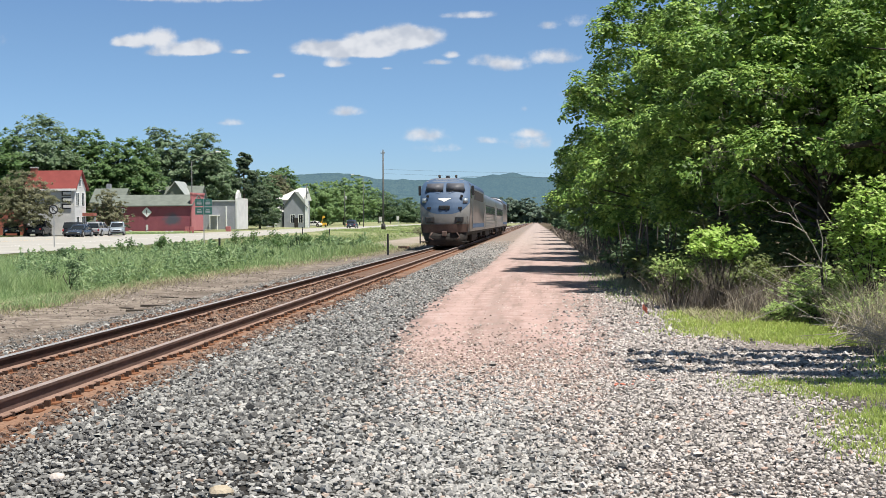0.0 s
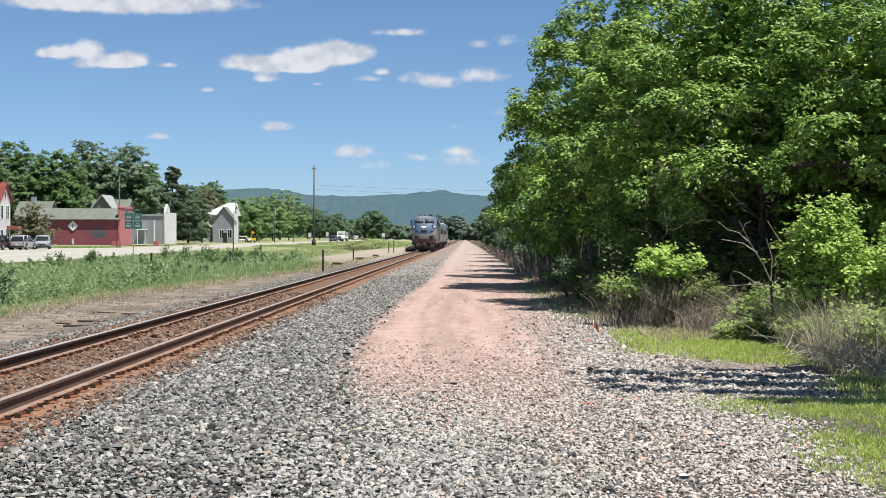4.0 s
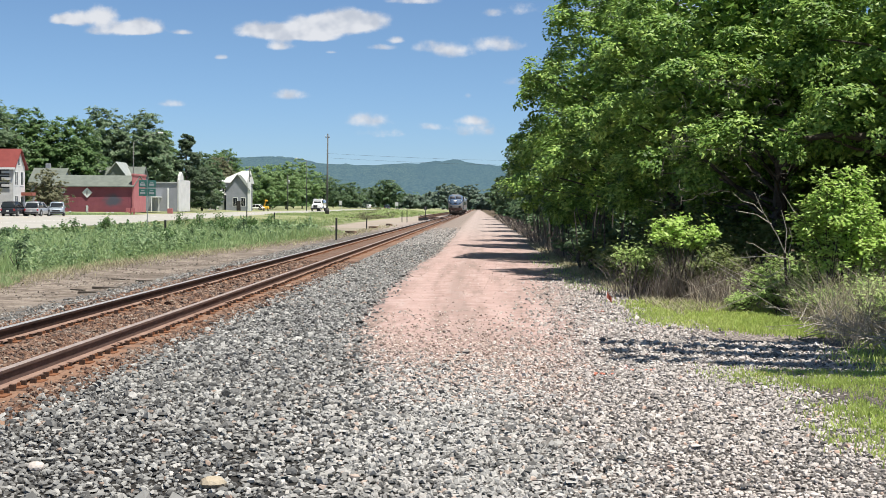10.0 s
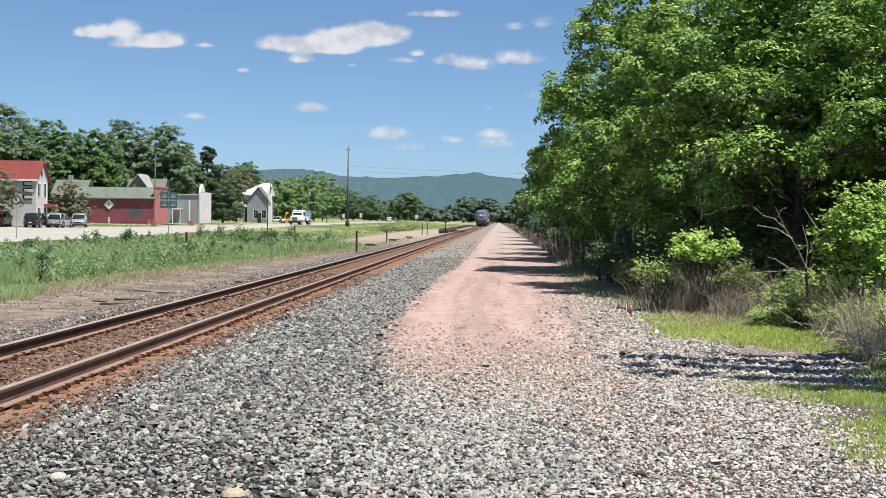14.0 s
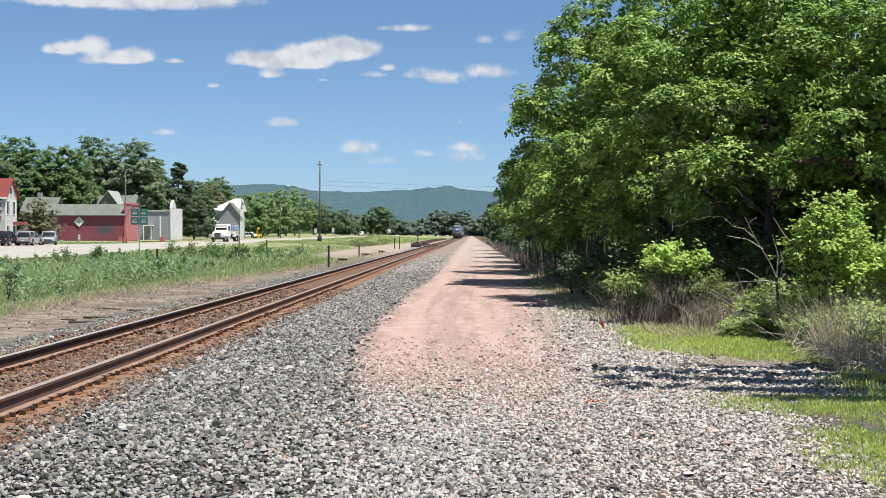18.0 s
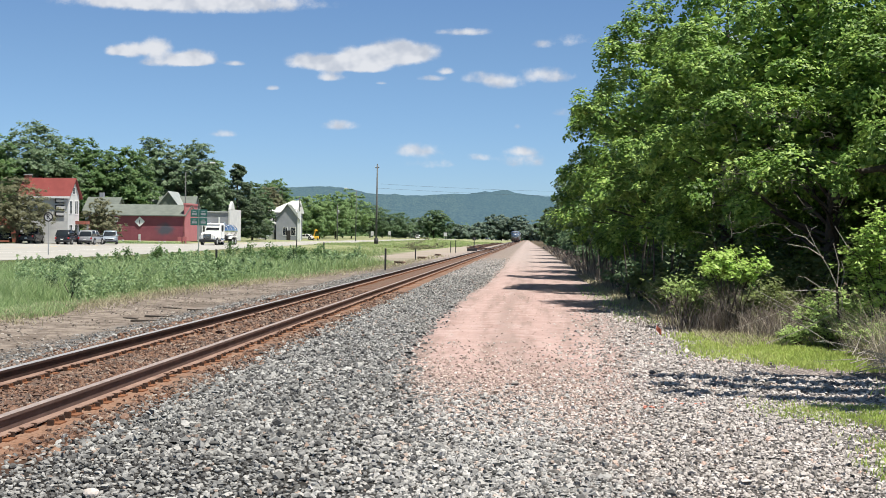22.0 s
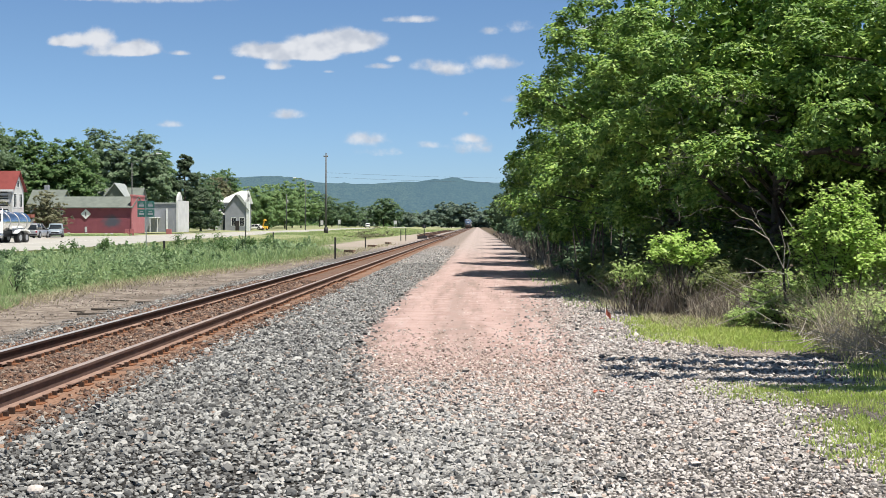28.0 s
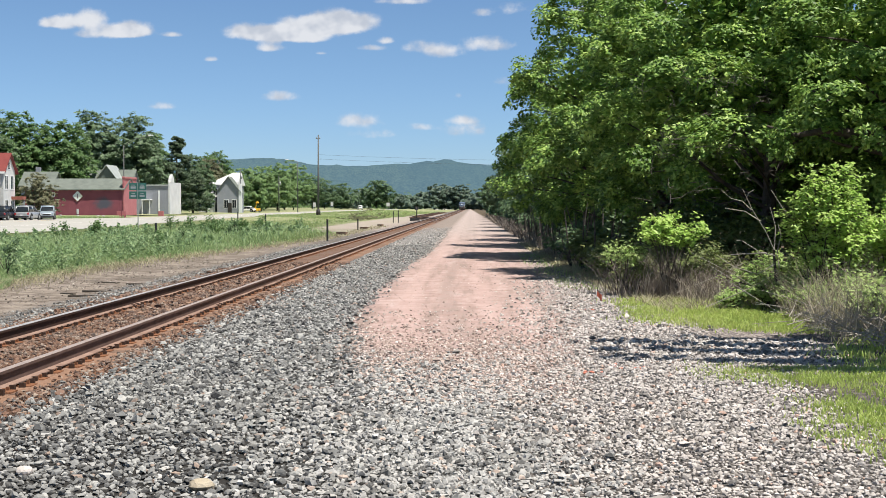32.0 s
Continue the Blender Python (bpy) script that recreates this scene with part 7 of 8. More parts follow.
def car(x, y, rz, paint, label, form="suv", category="car", name="car"):
    """A car whose nose looks to +y before the turn."""
    c = thing(name, x, y, gz(x, y) + 0.055, rz, label, category, "cars in the town")
    h = {"suv": 1.72, "sedan": 1.46, "pickup": 1.85}[form]
    ln = {"suv": 4.6, "sedan": 4.8, "pickup": 5.6}[form]
    w = 0.92
    b = ln / 2
    waist = h * 0.6
    # tail to nose: y, half width, top of the metal, underside
    line = [(-b, 0.84, waist - 0.28, 0.42), (-b + 0.06, 0.9, waist - 0.1, 0.32), (-b + 0.25, 0.96, waist - 0.01, 0.26), (-b + 0.9, 1.0, waist + 0.02, 0.24), (0, 1.0, waist + 0.01, 0.24), (b - 1.3, 1.0, waist, 0.24), (b - 0.6, 0.98, waist - 0.09, 0.25), (b - 0.22, 0.93, waist - 0.17, 0.27), (b - 0.06, 0.86, waist - 0.27, 0.32), (b, 0.78, waist - 0.42, 0.42)]
    rings = []
    for yy, k, z1, z0 in line:
        half = [(0.0, z1 + 0.025), (0.55, z1 + 0.015), (0.84, z1 - 0.02), (0.95, z1 - 0.09), (1.0, (z0 + z1) / 2 + 0.06), (0.985, z0 + 0.12), (0.9, z0)]
        rings.append([(w * k * q, yy, z) for q, z in half] + [(-w * k * q, yy, z) for q, z in half[:0:-1]])
    part("body", loft(rings), M[paint], c)
    if form == "suv":
        cab = [(-b + 0.1, waist), (-b + 0.45, h), (b - 2.3, h), (b - 1.35, waist)]
    elif form == "sedan":
        cab = [(-b + 0.75, waist), (-b + 1.45, h), (b - 2.2, h), (b - 1.3, waist)]
    else:
        cab = [(-0.35, waist), (-0.25, h), (b - 2.2, h), (b - 1.45, waist)]
    (ra, _), (rb, _), (fb, _), (fa, _) = cab
    rings = []
    for yy, z in ((ra, waist + 0.03), (rb - 0.1, h - 0.14), (rb + 0.1, h - 0.03), ((rb + fb) / 2, h), (fb - 0.15, h - 0.03), (fb + 0.12, h - 0.13), (fa, waist + 0.03)):
        k = 0.93 - 0.17 * (z - waist) / (h - waist)
        rings.append([(-w * 0.93, yy, waist - 0.02), (-w * k, yy, z - 0.05), (-w * k * 0.86, yy, z), (w * k * 0.86, yy, z), (w * k, yy, z - 0.05), (w * 0.93, yy, waist - 0.02)])
    part("glasshouse", loft(rings), M["glass"], c, "dark tinted glass")
    rings = [[(-w * 0.78, yy, z - 0.07), (-w * 0.68, yy, z + 0.012), (0, yy, z + 0.03), (w * 0.68, yy, z + 0.012), (w * 0.78, yy, z - 0.07)] for yy, z in ((rb - 0.1, h - 0.1), (rb + 0.1, h), ((rb + fb) / 2, h + 0.025), (fb - 0.15, h), (fb + 0.1, h - 0.09))]
    part("roof", loft(rings), M[paint], c)
    for s in (-1, 1):
        for (p, q) in ((cab[0], cab[1]), (cab[3], cab[2])):
            part("pillar", cyl(bmesh.new(), (s * w * 0.9, p[0], p[1]), (s * w * 0.77, q[0], q[1]), 0.05, n=6), M[paint], c)
        m = (cab[0][0] + cab[3][0]) / 2
        part("pillar", cyl(bmesh.new(), (s * w * 0.905, m, waist), (s * w * 0.765, m, h), 0.045, n=6), M[paint], c)
        for yy in (-b + 0.95, b - 0.95):
            part("wheel_arch", cyl(bmesh.new(), (s * (w - 0.12), yy, 0.4), (s * (w + 0.004), yy, 0.4), 0.44, n=20), M["black"], c)
            wheel_part(c, s * (w - 0.085), yy, 0.36 if form != "pickup" else 0.4)
        part("headlight", bx(s * 0.68 - 0.16, s * 0.68 + 0.16, b - 0.1, b + 0.015, waist - 0.4, waist - 0.26, 0.02), M["chrome"], c)
        part("tail_light", bx(s * 0.78 - 0.1, s * 0.78 + 0.1, -b - 0.015, -b + 0.06, waist - 0.38, waist - 0.16, 0.02), M["tail"], c)
        part("mirror", bx(s * 1.0 - 0.09, s * 1.0 + 0.09, b - 1.6, b - 1.45, waist, waist + 0.14, 0.02), M[paint], c)
    part("grille", bx(-0.48, 0.48, b - 0.05, b + 0.01, waist - 0.5, waist - 0.3, 0.02), M["black"], c)
    part("bumper", bx(-0.88, 0.88, b - 0.06, b + 0.06, 0.32, 0.5, 0.03), M["black"], c)
    part("bumper", bx(-0.88, 0.88, -b - 0.06, -b + 0.06, 0.32, 0.5, 0.03), M["black"], c)
    part("number_plate", bx(-0.16, 0.16, -b - 0.075, -b - 0.06, 0.55, 0.68), M["white"], c)
    if form == "pickup":
        part("bed", bx(-w * 0.84, w * 0.84, -b + 0.12, -0.5, waist - 0.01, waist + 0.012), M["black"], c, "black open load bed")
    return c


def tank_truck(x, y, rz):
    """A white conventional truck with a polished tank; its nose looks to +y before the turn, its origin lies below the nose."""
    c = thing("tank_truck", x, y, gz(x, y) + 0.05, rz, "white truck with a polished steel milk tank", "truck")
    bm = prism_x(bmesh.new(), [(-2.2, 0.95), (-2.2, 1.95), (-0.25, 1.72), (0.0, 1.5), (0.0, 0.8), (-0.4, 0.75)], -0.95, 0.95)
    bmesh.ops.bevel(bm, geom=list(bm.edges), offset=0.09, segments=2, affect="EDGES", profile=0.6)
    part("bonnet", bm, M["white"], c)
    bm = prism_x(bmesh.new(), [(-4.1, 0.9), (-4.1, 2.95), (-3.9, 3.1), (-2.75, 3.08), (-2.2, 2.05), (-2.1, 0.9)], -1.15, 1.15)
    bmesh.ops.bevel(bm, geom=list(bm.edges), offset=0.08, segments=2, affect="EDGES", profile=0.6)
    part("cab", bm, M["white"], c)
    part("windscreen", loft([[(-0.98, -2.2, 2.08), (0.98, -2.2, 2.08), (0.98, -2.27, 2.08), (-0.98, -2.27, 2.08)], [(-0.9, -2.66, 2.88), (0.9, -2.66, 2.88), (0.9, -2.75, 2.9), (-0.9, -2.75, 2.9)]]), M["glass"], c)
    part("sun_visor", bx(-1.0, 1.0, -2.75, -2.45, 2.9, 3.02, 0.02), M["white"], c)
    g = part("grille", bx(-0.55, 0.55, -0.04, 0.03, 0.85, 1.6, 0.04), M["black"], c, "large black radiator grille")
    for k in range(5):
        part("bar", bx(-0.5, 0.5, 0.03, 0.045, 0.95 + 0.13 * k, 0.99 + 0.13 * k), M["chrome"], g)
    part("bumper", bx(-1.2, 1.2, -0.12, 0.18, 0.42, 0.78, 0.05), M["black"], c)
    for s in (-1, 1):
        part("side_window", bx(s * 1.15 - 0.02, s * 1.15 + 0.02, -3.6, -2.7, 2.05, 2.8, 0.02), M["glass"], c)
        bm = prism_x(bmesh.new(), [(-1.75, 0.75), (-1.55, 1.25), (-1.0, 1.4), (-0.5, 1.25), (-0.2, 0.95), (-0.3, 0.75), (-0.55, 1.0), (-1.0, 1.1), (-1.45, 0.95)], s * 1.0 - 0.2, s * 1.0 + 0.2)
        part("front_wing", bm, M["white"], c)
        part("headlight", bx(s * 0.92 - 0.15, s * 0.92 + 0.15, -0.25, -0.1, 1.0, 1.25, 0.03), M["chrome"], c)
        part("mirror", bx(s * 1.42 - 0.09, s * 1.42 + 0.09, -2.55, -2.45, 1.9, 2.7, 0.03), M["black"], c)
        part("exhaust", cyl(bmesh.new(), (s * 1.0, -4.25, 1.0), (s * 1.0, -4.25, 3.3), 0.08, n=10), M["chrome"], c)
        part("fuel_tank", cyl(bmesh.new(), (s * 0.95, -3.9, 0.75), (s * 0.95, -2.4, 0.75), 0.3, n=14), M["chrome"], c)
        wheel_part(c, s * 1.02, -1.0, 0.5, 0.28)
        for yy in (-7.6, -8.95):
            wheel_part(c, s * 0.95, yy, 0.5, 0.5)
        bm = prism_x(bmesh.new(), [(-9.7, 0.9), (-9.5, 1.2), (-8.9, 1.3), (-7.6, 1.3), (-7.0, 1.2), (-6.85, 0.9), (-7.05, 0.95), (-7.6, 1.18), (-8.9, 1.18), (-9.45, 1.05)], s * 0.95 - 0.3, s * 0.95 + 0.3)
        part("rear_wing", bm, M["white"], c)
    part("chassis", bx(-0.45, 0.45, -10.2, -0.3, 0.6, 0.88, 0.02), M["black"], c)
    tank = []
    for y, r in ((-4.45, 0.5), (-4.5, 0.85), (-4.75, 1.0), (-5.2, 1.03), (-9.9, 1.03), (-10.2, 0.95), (-10.35, 0.5)):
        tank.append([(r * 1.12 * math.cos(2 * math.pi * i / 28), y, 2.02 + r * 0.95 * math.sin(2 * math.pi * i / 28)) for i in range(28)])
    t = part("tank", loft(tank), M["chrome"], c, "polished steel oval tank")
    for y in (-5.6, -7.4, -9.2):
        part("band", loft([[(r * 1.12 * math.cos(2 * math.pi * i / 28), y + d, 2.02 + r * 0.95 * math.sin(2 * math.pi * i / 28)) for i in range(28)] for d, r in ((-0.05, 1.03), (-0.05, 1.05), (0.05, 1.05), (0.05, 1.03))]), M["steel"], t)
    part("manhole", cyl(bmesh.new(), (0, -7.0, 2.95), (0, -7.0, 3.15), 0.3, n=14), M["chrome"], t)
    part("cradle", bx(-0.6, 0.6, -10.1, -4.6, 0.88, 1.15, 0.03), M["black"], c)
    for ob in c.children_recursive:
        ob.data.transform(Matrix.Scale(0.96, 4))
    return c


# ---- buildings ----
def window(parent, x0, x1, y, z0, z1, face=-1, axis="y"):
    """A framed window on a wall that faces along an axis; face: the way it looks."""
    d = 0.05 * face
    lo, hi = sorted((y - 0.02 * face, y + d))
    lo2, hi2 = sorted((y - 0.01 * face, y + d * 0.4))
    bm = bmesh.new()
    t = 0.08
    spans = [(x0 - t, x0, z0 - t, z1 + t), (x1, x1 + t, z0 - t, z1 + t), (x0, x1, z1, z1 + t), (x0, x1, z0 - t, z0), ((x0 + x1) / 2 - 0.02, (x0 + x1) / 2 + 0.02, z0, z1)]
    for a, b, c, e in spans:
        if axis == "y":
            box(bm, a, b, lo, hi, c, e)
        else:
            box(bm, lo, hi, a, b, c, e)
    w = part("window", bm, M["white"], parent, "white-framed window")
    if axis == "y":
        part("pane", bx(x0, x1, lo2, hi2, z0, z1), M["glass"], w)
    else:
        part("pane", bx(lo2, hi2, x0, x1, z0, z1), M["glass"], w)
    return w


def gable(bm, x0, x1, y0, y1, z0, eave, ridge, along="x"):
    """A solid house body with gable ends."""
    if along == "x":
        return prism_x(bm, [(y0, z0), (y1, z0), (y1, eave), ((y0 + y1) / 2, ridge), (y0, eave)], x0, x1)
    return prism(bm, [(x0, z0), (x1, z0), (x1, eave), ((x0 + x1) / 2, ridge), (x0, eave)], y0, y1)


def roof_slab(bm, x0, x1, y0, y1, eave, ridge, over=0.3, t=0.14, along="x"):
    """Two pitched slabs over a gable, with overhang."""
    if along == "x":
        m = (y0 + y1) / 2
        k = (ridge - eave) / (m - y0)
        a = eave - over * k
        pr = [(y0 - over, a), (m, ridge), (y1 + over, a), (y1 + over, a + t), (m, ridge + t), (y0 - over, a + t)]
        return prism_x(bm, pr, x0 - over, x1 + over)
    m = (x0 + x1) / 2
    k = (ridge - eave) / (m - x0)
    a = eave - over * k
    return prism(bm, [(x0 - over, a), (m, ridge), (x1 + over, a), (x1 + over, a + t), (m, ridge + t), (x0 - over, a + t)], y0 - over, y1 + over)


def clapboards(parent, x0, x1, y, z0, z1, mat, step=0.22):
    """Overlapping boards on a wall that looks to -y."""
    k = 0
    z = z0
    while z < z1 - 0.05:
        bm = bmesh.new()
        e = min(z + step, z1)
        a = [bm.verts.new(p) for p in ((x0, y - 0.014, z), (x1, y - 0.014, z), (x1, y - 0.008, e), (x0, y - 0.008, e), (x0, y, z), (x1, y, z))]
        bm.faces.new((a[0], a[1], a[2], a[3]))
        bm.faces.new((a[4], a[5], a[1], a[0]))
        part("board", bm, M[mat], parent)
        z += step
        k += 1


def white_house():
    h = thing("house", 0, 0, 0, label="two-storey whitewashed house with a red metal roof", category="house", group="buildings of the town")
    x0, x1, y0, y1 = -63.4, -57.3, 152.0, 155.9
    g = 0.3
    wall = part("wall", gable(bmesh.new(), x0, x1, y0, y1, g, 6.25, 8.35), M["off_white"], h)
    clapboards(wall, x0, x1, y0, g, 6.2, "off_white", 0.3)
    part("roof", roof_slab(bmesh.new(), x0, x1, y0, y1, 6.25, 8.35, 0.35), M["red_roof"], h, "red metal roof")
    part("fascia", bx(x0 - 0.35, x1 + 0.35, y0 - 0.42, y0 - 0.38, 5.86, 6.12), M["white"], h)
    c = part("chimney", bx(x0 + 0.1, x0 + 0.75, y0 + 1.0, y0 + 1.8, 5.5, 8.75, 0.03), M["brick"], h, "dark brick chimney")
    part("cap", bx(x0 + 0.02, x0 + 0.83, y0 + 0.92, y0 + 1.88, 8.75, 8.9, 0.02), M["concrete"], c)
    for x in (-61.3, -58.6):
        part("roof_vent", bx(x - 0.16, x + 0.16, y0 + 1.8, y0 + 2.2, 7.9, 8.25, 0.02), M["black"], h)
    for z0, z1 in ((4.0, 5.6), (1.2, 2.6)):
        for y in (152.5, 154.4):
            window(h, y, y + 0.9, x1, z0, z1, 1, "x")
    window(h, 153.5, 154.3, x1, 6.5, 7.3, 1, "x")
    part("awning", prism_x(bmesh.new(), [(154.6, 2.7), (155.9, 2.7), (155.9, 3.1), (154.6, 3.1)], x1, x1 + 1.4), M["brick"], h)
    # three stacked dark sign frames on the wall: writing too small to read
    s = thing("wall_sign", 0, 0, 0, label="tall dark-framed sign with unreadable bars", category="sign")
    for k in range(3):
        z = 3.6 + k * 0.82
        part("frame", bx(-58.9, -57.75, y0 - 0.16, y0 - 0.05, z, z + 0.62, 0.02), M["black"], s)
        part("panel", bx(-58.7, -57.55, y0 - 0.19, y0 - 0.162, z + 0.14, z + 0.48), M["off_white"], s)
    # brick lean-to at the far end
    part("annex", bx(x0 - 6, x0 - 0.02, y0 + 0.5, y1, g, 3.6, 0.04), M["brick"], h, "low brick annex")


def red_building():
    b = thing("storefront_building", 0, 0, 0, label="long faded red wooden building with a grey roof", category="building", group="buildings of the town")
    x0, x1, y0, y1, g = -66.5, -51.9, 185.0, 191.5, 0.55
    wall = part("wall", gable(bmesh.new(), x0, x1, y0, y1, g, 4.45, 6.0), M["red_wall"], b, "faded red board wall")
    clapboards(wall, x0, x1, y0, g, 4.4, "red_wall", 0.26)
    part("roof", roof_slab(bmesh.new(), x0, x1, y0, y1, 4.45, 5.95, 0.4), M["grey_roof"], b, "grey-green shingle roof")
    f = part("false_front", bx(x1 + 0.03, x1 + 0.3, y0 - 0.1, y1 + 0.2, g, 6.0, 0.03), M["pink_wall"], b, "pink false front")
    part("cornice", bx(x1 - 0.05, x1 + 0.42, y0 - 0.15, y1 + 0.25, 6.0, 6.3, 0.04), M["pink_wall"], f)
    part("paint_patch", bx(-56.9, -52.5, y0 - 0.024, y0 - 0.016, 0.75, 3.9), M["blot"], b, "blurred grey-blue painted-over patch")
    window(b, -62.6, -62.1, y0 - 0.03, 3.4, 3.95)
    s = thing("diamond_sign", 0, 0, 0, label="pale diamond-shaped sign on the red wall", category="sign")
    c = Vector((-58.6, y0 - 0.14, 3.4))
    part("panel", prism(bmesh.new(), [(c.x - 0.78, c.z), (c.x, c.z - 0.78), (c.x + 0.78, c.z), (c.x, c.z + 0.78)], y0 - 0.14, y0 - 0.05), M["white"], s)
    part("bar", bx(c.x - 0.06, c.x + 0.06, y0 - 0.16, y0 - 0.145, c.z - 0.3, c.z + 0.3), M["patch"], s)
    part("stand", bx(c.x - 0.16, c.x + 0.16, y0 - 0.14, y0 - 0.06, 0.7, 1.5), M["off_white"], s)
    for x in (-63.0, -61.0, -58.4, -55.4, -54.6):
        p = thing("flower_pot", x, y0 - 0.7, gz(x, 184), label="small pale pot at the foot of the wall", category="flower pot", group="pots along the red wall")
        part("pot", cyl(bmesh.new(), (0, 0, 0), (0, 0, 0.35), 0.16, 0.22, 12), M["concrete"], p)
    # the gabled house behind
    h = thing("house", 0, 0, 0, label="grey-roofed gabled house behind the red building", category="house", group="buildings of the town")
    part("wall", gable(bmesh.new(), -67.2, -59.2, 216, 221, 0.6, 5.6, 8.2), M["grey_wall"], h)
    part("roof", roof_slab(bmesh.new(), -67.2, -59.2, 216, 221, 5.6, 8.2, 0.4), M["grey_roof"], h, "pale grey roof")
    part("wing", gable(bmesh.new(), -64.6, -60.6, 213.5, 219, 0.6, 6.3, 8.9, "y"), M["grey_roof"], h)
    part("wing_roof", roof_slab(bmesh.new(), -64.6, -60.6, 213.5, 219, 6.3, 8.9, 0.4, along="y"), M["pale_roof"], h, "pale grey gable roof")
    # brown house roofs behind the white one
    h = thing("house", 0, 0, 0, label="small brown-roofed house behind a bushy tree", category="house", group="buildings of the town")
    part("wall", gable(bmesh.new(), -72.5, -67.6, 200, 205, 0.6, 5.4, 7.4), M["grey_wall"], h)
    part("roof", roof_slab(bmesh.new(), -72.5, -67.6, 200, 205, 5.4, 7.4, 0.4), M["grey_roof"], h, "weathered brown-grey roof")
    part("chimney", bx(-71.2, -70.5, 203, 203.7, 6.5, 8.3, 0.03), M["grey_wall"], h)
    # pink chairs and table by the false front
    for dx, dy in ((0.3, -1.2), (1.2, -1.6), (0.8, -0.4)):
        p = thing("garden_chair", -52.3 + dx, 184.2 + dy, gz(-52, 184), label="pink slatted garden chair before the storefront", category="chair", group="garden chairs")
        part("seat", bx(-0.28, 0.28, -0.28, 0.28, 0.38, 0.43, 0.01), M["pink_wall"], p)
        part("backrest", bx(-0.28, 0.28, 0.22, 0.28, 0.43, 1.0, 0.01), M["pink_wall"], p)
        for a in (-0.24, 0.24):
            for e in (-0.24, 0.24):
                part("leg", bx(a - 0.03, a + 0.03, e - 0.03, e + 0.03, 0, 0.38), M["pink_wall"], p)


def metal_shop():
    b = thing("workshop", 0, 0, 0, label="grey sheet-clad workshop with a white false front", category="building", group="buildings of the town")
    y0 = 213.0
    x0, x1, g = -60.0, -51.9, 0.55
    w = part("wall", bx(x0, x1, y0, y0 + 8, g, 5.4), M["grey_wall"], b, "grey sheet wall")
    for k in range(26):
        x = x0 + 0.15 + k * 0.31
        part("rib", bx(x, x + 0.05, y0 - 0.014, y0, g, 5.35), M["grey_wall"], w)
    part("roof", prism_x(bmesh.new(), [(y0 - 0.2, 5.4), (y0 + 8.2, 5.6), (y0 + 8.2, 5.75), (y0 - 0.2, 5.55)], x0 - 0.2, x1 + 0.1), M["pale_roof"], b)
    f = part("false_front", bx(x1 + 0.02, x1 + 0.3, y0 - 0.1, y0 + 8.2, g, 6.0, 0.03), M["off_white"], b, "white false front")
    part("pediment", prism_x(bmesh.new(), [(y0 + 0.3, 6.0), (y0 + 3.2, 6.0), (y0 + 2.9, 6.7), (y0 + 1.75, 7.4), (y0 + 0.6, 6.7)], x1 - 0.05, x1 + 0.34), M["off_white"], f)
    part("porch", bx(-56.1, -54.6, y0 - 1.6, y0 - 0.05, 2.95, 3.1), M["white"], b, "small white porch roof")
    for a in (-56.05, -54.75):
        part("porch_post", bx(a, a + 0.1, y0 - 1.55, y0 - 1.45, g, 2.95), M["white"], b)
    part("downpipe", bx(-53.6, -53.35, y0 - 0.1, y0 - 0.04, g, 4.6), M["white"], b)
    p = thing("barrier_box", -51.9, 208, gz(-51.9, 208), label="orange-pink box at the roadside", category="box")
    part("box", bx(-0.4, 0.4, -0.3, 0.3, 0, 0.85, 0.03), M["pink_wall"], p)


def hip_roof(x0, x1, y0, y1, eave, ridge, start):
    """A roof with one sloping end; the ridge runs from start to the upright end."""
    bm = bmesh.new()
    m = (y0 + y1) / 2
    low, lip, top = [[bm.verts.new(p) for p in q] for q in ([(x0, y0, eave - 0.15), (x1, y0, eave - 0.15), (x1, y1, eave - 0.15), (x0, y1, eave - 0.15)], [(x0, y0, eave), (x1, y0, eave), (x1, y1, eave), (x0, y1, eave)], [(start, m, ridge), (x1, m, ridge)])]
    bm.faces.new(low[::-1])
    for i in range(4):
        bm.faces.new((low[i], low[(i + 1) % 4], lip[(i + 1) % 4], lip[i]))
    for q in ((lip[0], lip[1], top[1], top[0]), (lip[1], lip[2], top[1]), (lip[2], lip[3], top[0], top[1]), (lip[3], lip[0], top[0])):
        bm.faces.new(q)
    return bm


